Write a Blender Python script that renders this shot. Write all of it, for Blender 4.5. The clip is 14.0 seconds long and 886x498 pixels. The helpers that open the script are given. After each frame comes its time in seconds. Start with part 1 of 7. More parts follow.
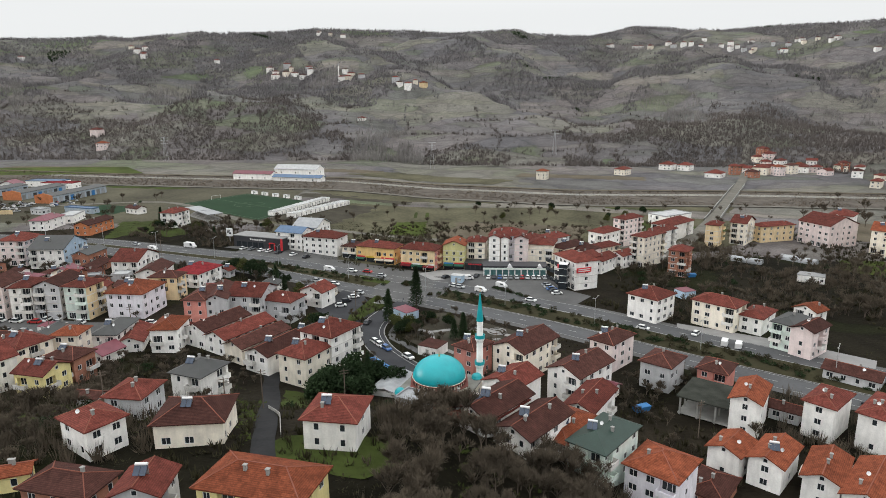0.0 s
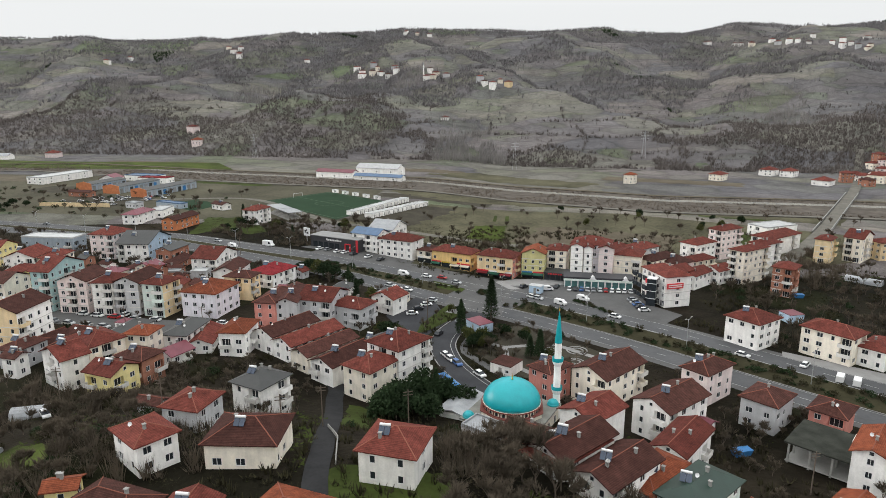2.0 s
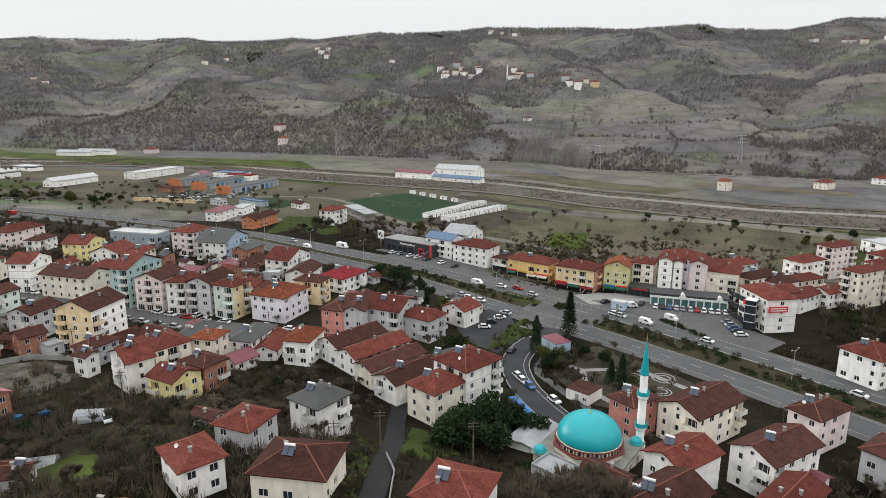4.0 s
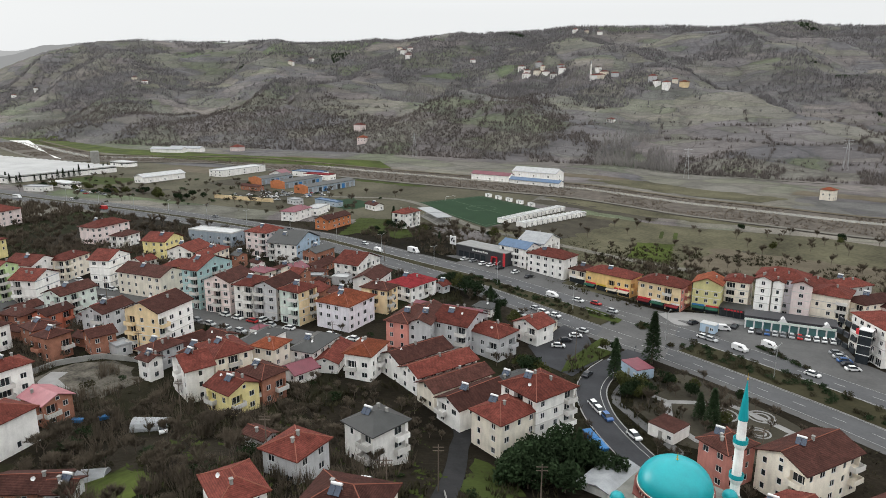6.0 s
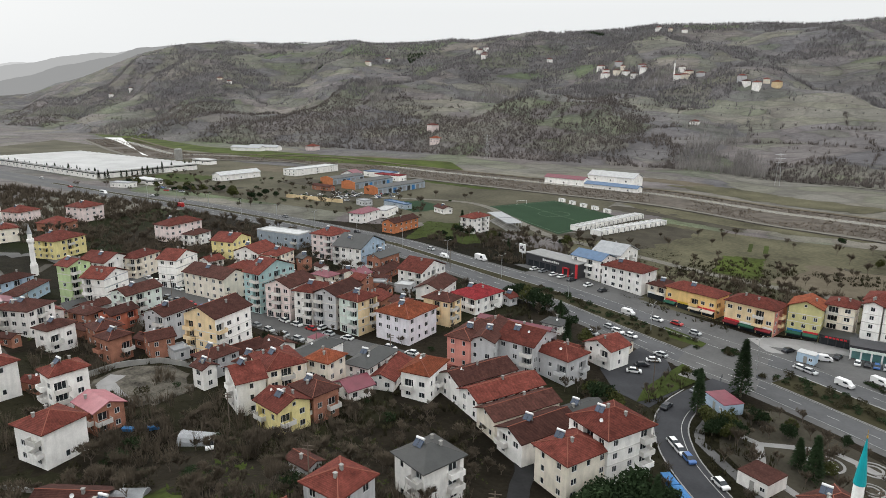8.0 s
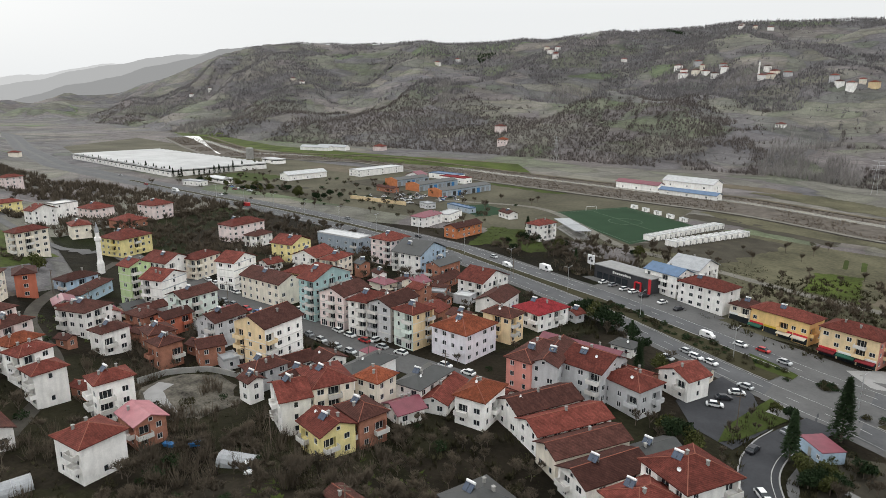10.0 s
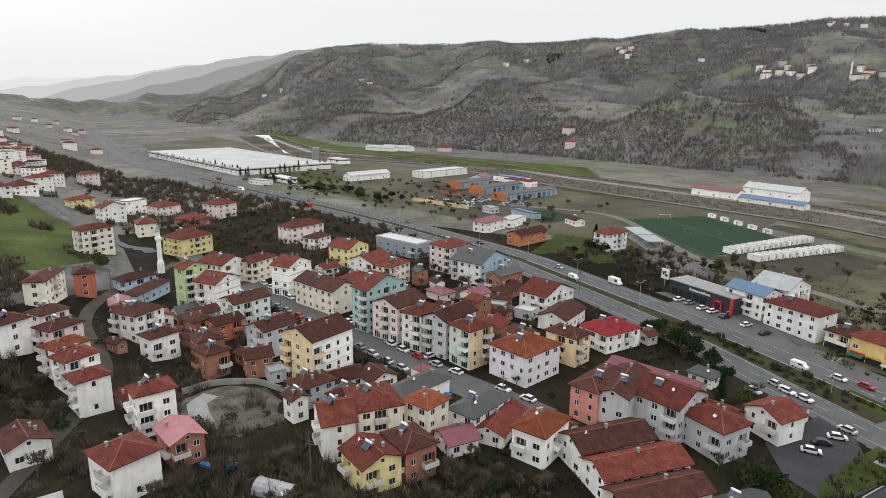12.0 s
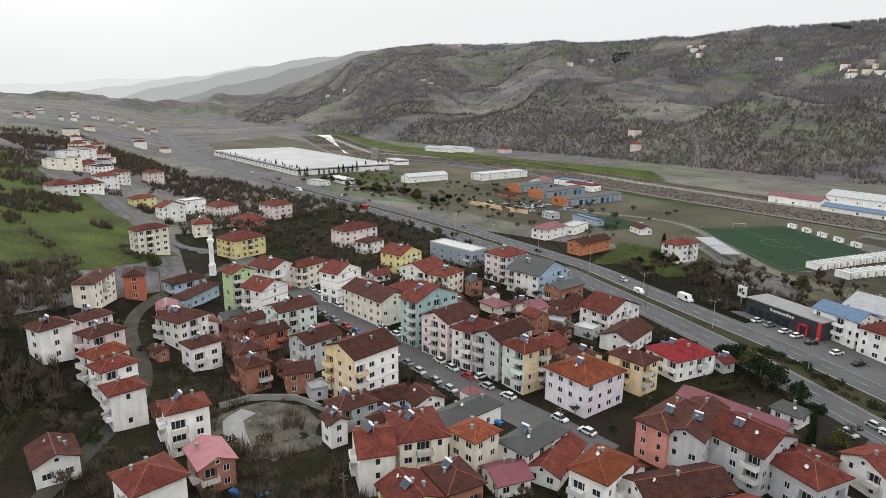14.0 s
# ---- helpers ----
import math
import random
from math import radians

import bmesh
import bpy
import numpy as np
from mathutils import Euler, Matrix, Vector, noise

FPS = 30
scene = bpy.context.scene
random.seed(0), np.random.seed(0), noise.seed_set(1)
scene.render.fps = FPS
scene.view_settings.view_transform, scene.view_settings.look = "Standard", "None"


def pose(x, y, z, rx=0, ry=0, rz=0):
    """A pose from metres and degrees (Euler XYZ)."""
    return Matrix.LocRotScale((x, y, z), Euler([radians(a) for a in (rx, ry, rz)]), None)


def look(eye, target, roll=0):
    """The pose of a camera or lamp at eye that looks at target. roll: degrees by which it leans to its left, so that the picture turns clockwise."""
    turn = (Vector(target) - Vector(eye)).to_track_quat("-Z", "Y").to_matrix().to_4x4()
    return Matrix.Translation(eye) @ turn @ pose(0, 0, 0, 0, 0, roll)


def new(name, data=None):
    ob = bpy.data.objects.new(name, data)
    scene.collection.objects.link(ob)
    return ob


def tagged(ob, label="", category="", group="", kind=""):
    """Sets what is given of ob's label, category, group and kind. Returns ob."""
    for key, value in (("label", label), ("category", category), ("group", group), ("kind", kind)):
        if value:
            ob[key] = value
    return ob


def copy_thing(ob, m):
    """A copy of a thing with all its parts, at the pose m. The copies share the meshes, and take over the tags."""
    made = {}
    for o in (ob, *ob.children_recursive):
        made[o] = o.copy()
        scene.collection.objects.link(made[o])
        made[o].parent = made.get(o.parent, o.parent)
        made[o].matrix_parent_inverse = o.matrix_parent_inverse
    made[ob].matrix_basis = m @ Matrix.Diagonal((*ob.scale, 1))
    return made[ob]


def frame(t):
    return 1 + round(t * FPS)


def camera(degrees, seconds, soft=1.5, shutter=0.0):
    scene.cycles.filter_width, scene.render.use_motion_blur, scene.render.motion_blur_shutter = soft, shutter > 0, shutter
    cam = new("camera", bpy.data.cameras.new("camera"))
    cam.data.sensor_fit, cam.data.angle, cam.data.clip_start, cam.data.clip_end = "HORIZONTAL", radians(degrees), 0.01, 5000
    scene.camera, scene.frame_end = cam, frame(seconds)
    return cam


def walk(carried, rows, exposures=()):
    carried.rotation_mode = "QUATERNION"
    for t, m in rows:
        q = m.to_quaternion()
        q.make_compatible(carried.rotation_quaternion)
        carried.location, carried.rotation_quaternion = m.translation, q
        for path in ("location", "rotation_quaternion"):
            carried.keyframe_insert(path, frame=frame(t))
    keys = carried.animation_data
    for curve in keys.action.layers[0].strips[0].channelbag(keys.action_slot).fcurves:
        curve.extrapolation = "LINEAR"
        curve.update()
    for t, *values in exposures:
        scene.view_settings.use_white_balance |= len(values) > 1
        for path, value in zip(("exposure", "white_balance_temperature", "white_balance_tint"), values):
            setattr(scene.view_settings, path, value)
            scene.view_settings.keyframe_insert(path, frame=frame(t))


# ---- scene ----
# ---------- camera and its walk: seconds, x, y, z, yaw to the left, pitch, roll ----------
cam = camera(69.5, 14.0, soft=0.85)
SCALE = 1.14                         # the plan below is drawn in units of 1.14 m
ROWS = [
    (0, 0.00, 1.55, 64.48, 0.00, -13.33, -0.49),
    (0.5, 0.14, 4.34, 64.52, 1.84, -13.34, -0.46),
    (1, 0.28, 7.21, 64.57, 3.71, -13.37, -0.42),
    (1.5, 0.46, 9.98, 64.61, 5.55, -13.36, -0.35),
    (2, 0.52, 12.70, 64.70, 7.36, -13.35, -0.28),
    (2.5, 0.47, 15.52, 64.81, 9.19, -13.34, -0.21),
    (3, 0.29, 18.34, 64.91, 11.02, -13.35, -0.16),
    (5.5, -1.68, 32.03, 65.56, 19.82, -13.36, 0.02),
    (6, -2.38, 34.76, 65.66, 21.56, -13.37, 0.07),
    (6.5, -3.16, 37.63, 65.65, 23.20, -13.37, 0.11),
    (7, -3.96, 40.37, 65.72, 24.82, -13.37, 0.15),
    (7.5, -4.75, 43.00, 65.91, 26.47, -13.38, 0.18),
    (8, -5.63, 45.50, 66.07, 28.10, -13.38, 0.21),
    (10.5, -11.73, 58.67, 66.47, 35.58, -13.38, 0.37),
    (11, -13.31, 61.19, 66.47, 37.03, -13.37, 0.41),
    (11.5, -15.03, 63.85, 66.51, 38.49, -13.38, 0.45),
    (12, -16.70, 66.40, 66.46, 39.96, -13.37, 0.49),
    (12.5, -18.32, 68.86, 66.43, 41.44, -13.36, 0.52),
    (13, -20.10, 71.30, 66.45, 42.86, -13.36, 0.53),
    (13.5, -21.94, 73.71, 66.53, 44.14, -13.37, 0.54),
    (14, -23.65, 76.04, 66.62, 45.35, -13.39, 0.54),
]
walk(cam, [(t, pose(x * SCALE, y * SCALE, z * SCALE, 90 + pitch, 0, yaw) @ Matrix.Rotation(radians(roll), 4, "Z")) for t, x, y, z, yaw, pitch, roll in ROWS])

# ---------- world, sun, exposure ----------
SUN_AZ, SUN_EL = 74.0, 16.0          # degrees left of +y, degrees above the horizon
world = bpy.data.worlds.new("world")
scene.world = world
world.use_nodes = True
wn = world.node_tree.nodes
wl = world.node_tree.links
sky = wn.new("ShaderNodeTexSky")
sky.sky_type = "NISHITA"
sky.sun_disc = False
sky.sun_elevation = radians(SUN_EL)
sky.sun_rotation = radians(-SUN_AZ)
sky.air_density, sky.dust_density, sky.ozone_density = 1.0, 8.0, 0.6
grey = wn.new("ShaderNodeHueSaturation")
grey.inputs["Saturation"].default_value = 0.25
cloud = wn.new("ShaderNodeMix")              # thin bright overcast in front of the sky
cloud.data_type = "RGBA"
cloud.inputs["Factor"].default_value = 0.985
up = wn.new("ShaderNodeTexCoord")            # an overcast sky is brighter towards the zenith
high = wn.new("ShaderNodeSeparateXYZ")
wl.new(up.outputs["Generated"], high.inputs[0])
rise = wn.new("ShaderNodeMapRange")
wl.new(high.outputs["Z"], rise.inputs["Value"])
rise.inputs["From Min"].default_value, rise.inputs["From Max"].default_value = 0.12, 1.0
rise.inputs["To Min"].default_value, rise.inputs["To Max"].default_value = 0.89, 2.1
deck = wn.new("ShaderNodeVectorMath")
deck.operation = "SCALE"
deck.inputs[0].default_value = (7.2, 7.35, 7.4)
wl.new(rise.outputs[0], deck.inputs["Scale"])
wl.new(deck.outputs[0], cloud.inputs["B"])
wl.new(sky.outputs[0], grey.inputs["Color"])
wl.new(grey.outputs[0], cloud.inputs["A"])
wl.new(cloud.outputs["Result"], wn["Background"].inputs["Color"])
wn["Background"].inputs["Strength"].default_value = 0.12
sun = new("sun", bpy.data.lights.new("sun", "SUN"))
sun.data.energy = 0.9
sun.data.angle = radians(25)
sun.data.color = (1.0, 0.97, 0.93)
a, e = radians(SUN_AZ), radians(SUN_EL)
sun.matrix_world = look((-math.sin(a) * math.cos(e), math.cos(a) * math.cos(e), math.sin(e)), (0, 0, 0))
scene.view_settings.exposure = 0.16

# ---------- materials ----------
def mat(name, colour, rough=0.85, metal=0.0, var=0.18, scale=0.35, fine=6.0, bump=0.25, tint=0.0, coat=None):
    """A weathered surface: two scales of colour variation, bump, and a shade of its own for each object."""
    m = bpy.data.materials.new(name)
    m.use_nodes = True
    n, l = m.node_tree.nodes, m.node_tree.links
    b = n["Principled BSDF"]
    b.inputs["Roughness"].default_value, b.inputs["Metallic"].default_value = rough, metal
    b.inputs["Specular IOR Level"].default_value = 0.08 if rough > 0.7 else 0.4
    pos = n.new("ShaderNodeNewGeometry")
    big, small = n.new("ShaderNodeTexNoise"), n.new("ShaderNodeTexNoise")
    big.inputs["Scale"].default_value, small.inputs["Scale"].default_value = scale, fine
    big.inputs["Detail"].default_value = 5
    small.inputs["Detail"].default_value = 3
    for t in (big, small):
        l.new(pos.outputs["Position"], t.inputs["Vector"])
    mix = n.new("ShaderNodeMath"); mix.operation = "MULTIPLY_ADD"
    l.new(small.outputs["Fac"], mix.inputs[0]); mix.inputs[1].default_value = 0.5
    l.new(big.outputs["Fac"], mix.inputs[2])
    ramp = n.new("ShaderNodeMapRange")
    l.new(mix.outputs[0], ramp.inputs["Value"])
    ramp.inputs["From Min"].default_value, ramp.inputs["From Max"].default_value = 0.45, 1.05
    ramp.inputs["To Min"].default_value, ramp.inputs["To Max"].default_value = 1 - var, 1 + var
    info = n.new("ShaderNodeObjectInfo")
    rnd = n.new("ShaderNodeMapRange")
    l.new(info.outputs["Random"], rnd.inputs["Value"])
    rnd.inputs["To Min"].default_value, rnd.inputs["To Max"].default_value = 1 - tint, 1 + tint
    k = n.new("ShaderNodeMath"); k.operation = "MULTIPLY"
    l.new(ramp.outputs[0], k.inputs[0]); l.new(rnd.outputs[0], k.inputs[1])
    col = n.new("ShaderNodeMix"); col.data_type = "RGBA"; col.blend_type = "MULTIPLY"
    col.inputs["Factor"].default_value = 1.0
    col.inputs["A"].default_value = (*colour, 1)
    l.new(k.outputs[0], col.inputs["B"])
    l.new(col.outputs["Result"], b.inputs["Base Color"])
    if bump:
        bp = n.new("ShaderNodeBump")
        bp.inputs["Strength"].default_value, bp.inputs["Distance"].default_value = bump, 0.05
        l.new(small.outputs["Fac"], bp.inputs["Height"])
        l.new(bp.outputs[0], b.inputs["Normal"])
    return m


# ---------- the lie of the land ----------
def step(a, b, v):
    """Smooth 0 to 1 from a to b."""
    s = np.clip((v - a) / (b - a), 0, 1)
    return s * s * (3 - 2 * s)


# azimuth left of +y: skyline elevation, radius of the hill's foot, radius of the ridge
HILL = [(-180, 1, 900, 2600), (-100, 3.0, 700, 1900), (-60, 5.6, 640, 1700), (-40, 5.5, 640, 1650), (-31.5, 5.25, 650, 1700), (-27.8, 5.3, 655, 1700), (-24.7, 5.2, 660, 1750), (-22.2, 5.02, 660, 1850),
        (-20.9, 5.16, 660, 1900), (-18.8, 5.51, 650, 1980), (-16.1, 5.66, 640, 2000), (-14.3, 5.23, 640, 1900), (-12.5, 5.0, 640, 1820), (-8.7, 5.3, 640, 1720), (-6.3, 5.72, 640, 1650), (-0.9, 5.5, 645, 1600),
        (1.5, 5.58, 650, 1570), (6.8, 5.62, 665, 1550), (10.7, 5.74, 680, 1550), (13.2, 5.45, 690, 1560), (16.2, 5.3, 705, 1580), (19.5, 5.28, 720, 1600), (22.8, 5.0, 745, 1630), (25.2, 4.66, 765, 1660), (27.1, 4.8, 780, 1700),
        (29.5, 4.52, 805, 1750), (33.7, 4.38, 845, 1830), (35.5, 4.6, 865, 1860), (38.5, 4.42, 895, 1920), (41.5, 4.25, 930, 1970), (45.2, 4.35, 980, 2050), (48.5, 4.2, 1050, 2150), (52.2, 3.3, 1150, 2350), (56, 1.6, 1350, 2600),
        (60, 0.2, 1700, 3000), (67.7, -0.6, 2200, 3500), (73.5, -0.8, 2500, 4000), (85, -0.8, 2500, 4200), (120, 1, 1500, 3500), (180, 1, 900, 2600)]
HA = np.array(HILL, float)


def hills(x, y):
    az = np.degrees(np.arctan2(-x, y - 20))
    r = np.hypot(x, y - 20)
    el, rf, rr = (np.interp(az, HA[:, 0], HA[:, k]) for k in (1, 2, 3))
    s = np.clip((r - rf) / (rr - rf), 0, 3)
    top = 64 + rr * np.tan(np.radians(el))
    up = np.where(s < 1, np.power(np.maximum(s, 1e-9), 0.85) * (0.94 + 0.06 * s), 1 - 0.35 * (s - 1))
    up = up * step(0, 0.06, s)
    return top * up, s


def land(x, y, rough=True):
    """Height of the ground, arrays or numbers."""
    x, y = np.asarray(x, float), np.asarray(y, float)
    z = -4.0 * step(-90, 0, x)
    z = z + (11 + 3.5 * step(-60, -10, x)) * step(145, 95, y) * step(-112, -62, x) * step(45, -5, x)
    d = 40 - 0.35 * (x + 150) - 0.94 * (y - 90)
    d = np.maximum(d, 0) * step(-128, -195, x)
    z = z + 60 * (1 - np.exp(-0.28 * d / 60))
    h, s = hills(x, y)
    z = z + h
    if rough:
        w = step(0.02, 0.3, s) * step(1.0, 0.75, s) * 34 + step(1.0, 1.3, s) * 10
        z = z + w * (np.sin(x * 0.012 + 1.3 * np.sin(y * 0.006)) * np.cos(y * 0.009 + 1.1 * np.sin(x * 0.007)) - 0.25)
        z = z + w * 0.22 * np.sin(x * 0.041 + y * 0.017) * np.sin(y * 0.033 - x * 0.012)
        q = (z + 5 * np.sin(x * 0.011 + 0.6) + 4 * np.sin(x * 0.027 + y * 0.006)) / 13.0     # old terraces along the contours
        z = z - np.minimum(w / 34, 1) * 13.0 * 0.62 * np.sin(2 * np.pi * q) / (2 * np.pi)
    return z


def ground_z(x, y):
    return float(land(x, y))


def finish(name, bm, material, parent=None):
    me = bpy.data.meshes.new(name)
    bm.to_mesh(me)
    bm.free()
    me.materials.append(material)
    ob = new(name, me)
    ob.parent = parent
    return ob


def sheet(name, pts, faces, material, smooth=False):
    me = bpy.data.meshes.new(name)
    me.from_pydata(pts, [], faces)
    me.materials.append(material)
    if smooth:
        me.polygons.foreach_set("use_smooth", [True] * len(me.polygons))
    me.update()
    return new(name, me)

# ---------- surfaces ----------
def tiles(name, colour):
    """Clay roof tiles: rows that follow the slope, weathered patches, single odd tiles."""
    m = mat(name, colour, 0.8, var=0.4, scale=0.5, fine=5.0, bump=0.0, tint=0.26)
    n, l = m.node_tree.nodes, m.node_tree.links
    b = n["Principled BSDF"]
    geo = n.new("ShaderNodeNewGeometry")
    wave = n.new("ShaderNodeTexWave")
    wave.bands_direction = "Z"
    wave.inputs["Scale"].default_value = 2.4
    wave.inputs["Distortion"].default_value = 0.6
    l.new(geo.outputs["Position"], wave.inputs["Vector"])
    cells = n.new("ShaderNodeTexVoronoi")
    cells.inputs["Scale"].default_value = 2.6
    l.new(geo.outputs["Position"], cells.inputs["Vector"])
    odd = n.new("ShaderNodeSeparateColor")
    l.new(cells.outputs["Color"], odd.inputs[0])
    rng = n.new("ShaderNodeMapRange")
    l.new(odd.outputs[0], rng.inputs["Value"])
    rng.inputs["To Min"].default_value, rng.inputs["To Max"].default_value = 0.78, 1.2
    dark = n.new("ShaderNodeMapRange")
    l.new(wave.outputs["Fac"], dark.inputs["Value"])
    dark.inputs["To Min"].default_value, dark.inputs["To Max"].default_value = 0.8, 1.08
    k = n.new("ShaderNodeMath"); k.operation = "MULTIPLY"
    l.new(rng.outputs[0], k.inputs[0]); l.new(dark.outputs[0], k.inputs[1])
    mul = n.new("ShaderNodeMix"); mul.data_type = "RGBA"; mul.blend_type = "MULTIPLY"
    mul.inputs["Factor"].default_value = 1.0
    old = b.inputs["Base Color"].links[0].from_socket
    l.new(old, mul.inputs["A"]); l.new(k.outputs[0], mul.inputs["B"])
    l.new(mul.outputs["Result"], b.inputs["Base Color"])
    bp = n.new("ShaderNodeBump")
    bp.inputs["Strength"].default_value, bp.inputs["Distance"].default_value = 0.6, 0.06
    l.new(wave.outputs["Fac"], bp.inputs["Height"])
    l.new(bp.outputs[0], b.inputs["Normal"])
    return m


def plaster(name, colour):
    """Painted render with rain streaks and patches of dirt."""
    m = mat(name, colour, 0.88, var=0.15, scale=0.4, fine=3.0, bump=0.1, tint=0.11)
    n, l = m.node_tree.nodes, m.node_tree.links
    b = n["Principled BSDF"]
    geo = n.new("ShaderNodeNewGeometry")
    flat = n.new("ShaderNodeVectorMath"); flat.operation = "MULTIPLY"
    flat.inputs[1].default_value = (0.9, 0.9, 0.16)
    l.new(geo.outputs["Position"], flat.inputs[0])
    streak = n.new("ShaderNodeTexNoise")
    streak.inputs["Scale"].default_value = 1.0
    streak.inputs["Detail"].default_value = 4
    l.new(flat.outputs[0], streak.inputs["Vector"])
    r = n.new("ShaderNodeMapRange")
    l.new(streak.outputs["Fac"], r.inputs["Value"])
    r.inputs["From Min"].default_value, r.inputs["From Max"].default_value = 0.3, 0.6
    r.inputs["To Min"].default_value, r.inputs["To Max"].default_value = 0.88, 1.03
    mul = n.new("ShaderNodeMix"); mul.data_type = "RGBA"; mul.blend_type = "MULTIPLY"
    mul.inputs["Factor"].default_value = 1.0
    old = b.inputs["Base Color"].links[0].from_socket
    l.new(old, mul.inputs["A"]); l.new(r.outputs[0], mul.inputs["B"])
    l.new(mul.outputs["Result"], b.inputs["Base Color"])
    return m


def earth_material(name="winter_land", lift=1.0, stops=None, hedge=0.8, tone=1.0):
    """Winter land: a patchwork of brown, olive and straw plots with dark hedge lines and scrub between."""
    m = bpy.data.materials.new(name)
    m.use_nodes = True
    n, l = m.node_tree.nodes, m.node_tree.links
    b = n["Principled BSDF"]
    b.inputs["Roughness"].default_value = 0.95
    b.inputs["Specular IOR Level"].default_value = 0.05
    geo = n.new("ShaderNodeNewGeometry")
    warp = n.new("ShaderNodeTexNoise"); warp.inputs["Scale"].default_value = 0.009; warp.inputs["Detail"].default_value = 5
    l.new(geo.outputs["Position"], warp.inputs["Vector"])
    add = n.new("ShaderNodeVectorMath"); add.operation = "MULTIPLY_ADD"
    add.inputs[1].default_value = (110, 110, 30)
    l.new(warp.outputs["Color"], add.inputs[0]); l.new(geo.outputs["Position"], add.inputs[2])
    squash = n.new("ShaderNodeVectorMath"); squash.operation = "MULTIPLY"; squash.inputs[1].default_value = (0.62, 0.8, 4.0)
    l.new(add.outputs[0], squash.inputs[0])
    stops = stops or ((0.0, (0.104, 0.100, 0.092)), (0.2, (0.126, 0.113, 0.100)), (0.36, (0.116, 0.117, 0.086)), (0.5, (0.100, 0.096, 0.091)), (0.64, (0.136, 0.130, 0.099)),
                      (0.76, (0.098, 0.108, 0.068)), (0.82, (0.114, 0.105, 0.096)), (0.92, (0.158, 0.143, 0.114)), (0.965, (0.092, 0.118, 0.056)))
    out = None
    for scale, mixed in ((0.011, 0), (0.03, 0.3)):
        v = n.new("ShaderNodeTexVoronoi"); v.inputs["Scale"].default_value = scale
        l.new(squash.outputs[0], v.inputs["Vector"])
        s = n.new("ShaderNodeSeparateColor"); l.new(v.outputs["Color"], s.inputs[0])
        r = n.new("ShaderNodeValToRGB")
        r.color_ramp.interpolation = "CONSTANT"
        for i, (at, c) in enumerate(stops):
            e = r.color_ramp.elements[i] if i < 2 else r.color_ramp.elements.new(at)
            e.position, e.color = at, (c[0] * lift, c[1] * lift, c[2] * lift * tone, 1)
        l.new(s.outputs[0], r.inputs[0])
        if out is None:
            out = r.outputs[0]
        else:
            mx = n.new("ShaderNodeMix"); mx.data_type = "RGBA"; mx.inputs["Factor"].default_value = mixed
            l.new(out, mx.inputs["A"]); l.new(r.outputs[0], mx.inputs["B"]); out = mx.outputs["Result"]
        edge = n.new("ShaderNodeTexVoronoi"); edge.feature = "DISTANCE_TO_EDGE"; edge.inputs["Scale"].default_value = scale
        l.new(squash.outputs[0], edge.inputs["Vector"])
        er = n.new("ShaderNodeMapRange"); l.new(edge.outputs["Distance"], er.inputs["Value"])
        er.inputs["From Min"].default_value, er.inputs["From Max"].default_value = 0.02, 0.09
        er.inputs["To Min"].default_value, er.inputs["To Max"].default_value = hedge, 1.0
        mx = n.new("ShaderNodeMix"); mx.data_type = "RGBA"; mx.blend_type = "MULTIPLY"; mx.inputs["Factor"].default_value = 1
        l.new(out, mx.inputs["A"]); l.new(er.outputs[0], mx.inputs["B"]); out = mx.outputs["Result"]
    for scale, lo, hi in ((0.006, 0.82, 1.18), (0.03, 0.84, 1.16), (0.2, 0.88, 1.12), (0.9, 0.8, 1.2)):
        t = n.new("ShaderNodeTexNoise"); t.inputs["Scale"].default_value = scale; t.inputs["Detail"].default_value = 6
        l.new(geo.outputs["Position"], t.inputs["Vector"])
        r = n.new("ShaderNodeMapRange"); l.new(t.outputs["Fac"], r.inputs["Value"])
        r.inputs["From Min"].default_value, r.inputs["From Max"].default_value = 0.32, 0.68
        r.inputs["To Min"].default_value, r.inputs["To Max"].default_value = lo, hi
        mx = n.new("ShaderNodeMix"); mx.data_type = "RGBA"; mx.blend_type = "MULTIPLY"; mx.inputs["Factor"].default_value = 1
        l.new(out, mx.inputs["A"]); l.new(r.outputs[0], mx.inputs["B"]); out = mx.outputs["Result"]
    l.new(out, b.inputs["Base Color"])
    bp = n.new("ShaderNodeBump"); bp.inputs["Strength"].default_value = 0.8; bp.inputs["Distance"].default_value = 0.4
    l.new(t.outputs["Fac"], bp.inputs["Height"]); l.new(bp.outputs[0], b.inputs["Normal"])
    return m


ROOF = {k: tiles("tiles_" + k, c) for k, c in dict(
    red=(0.118, 0.033, 0.025), dark=(0.060, 0.025, 0.020), orange=(0.168, 0.048, 0.024), crimson=(0.20, 0.024, 0.028)).items()}
ROOF.update({k: mat("sheet_" + k, c, 0.5, 0.0, var=0.25, scale=0.5, fine=4, bump=0.1, tint=0.12) for k, c in dict(
    slate=(0.030, 0.031, 0.030), maroon=(0.15, 0.035, 0.05), moss=(0.018, 0.040, 0.030), rose=(0.32, 0.12, 0.135), cobalt=(0.06, 0.11, 0.19),
    tin=(0.28, 0.29, 0.30), white=(0.40, 0.405, 0.405), grey=(0.2, 0.2, 0.195)).items()})
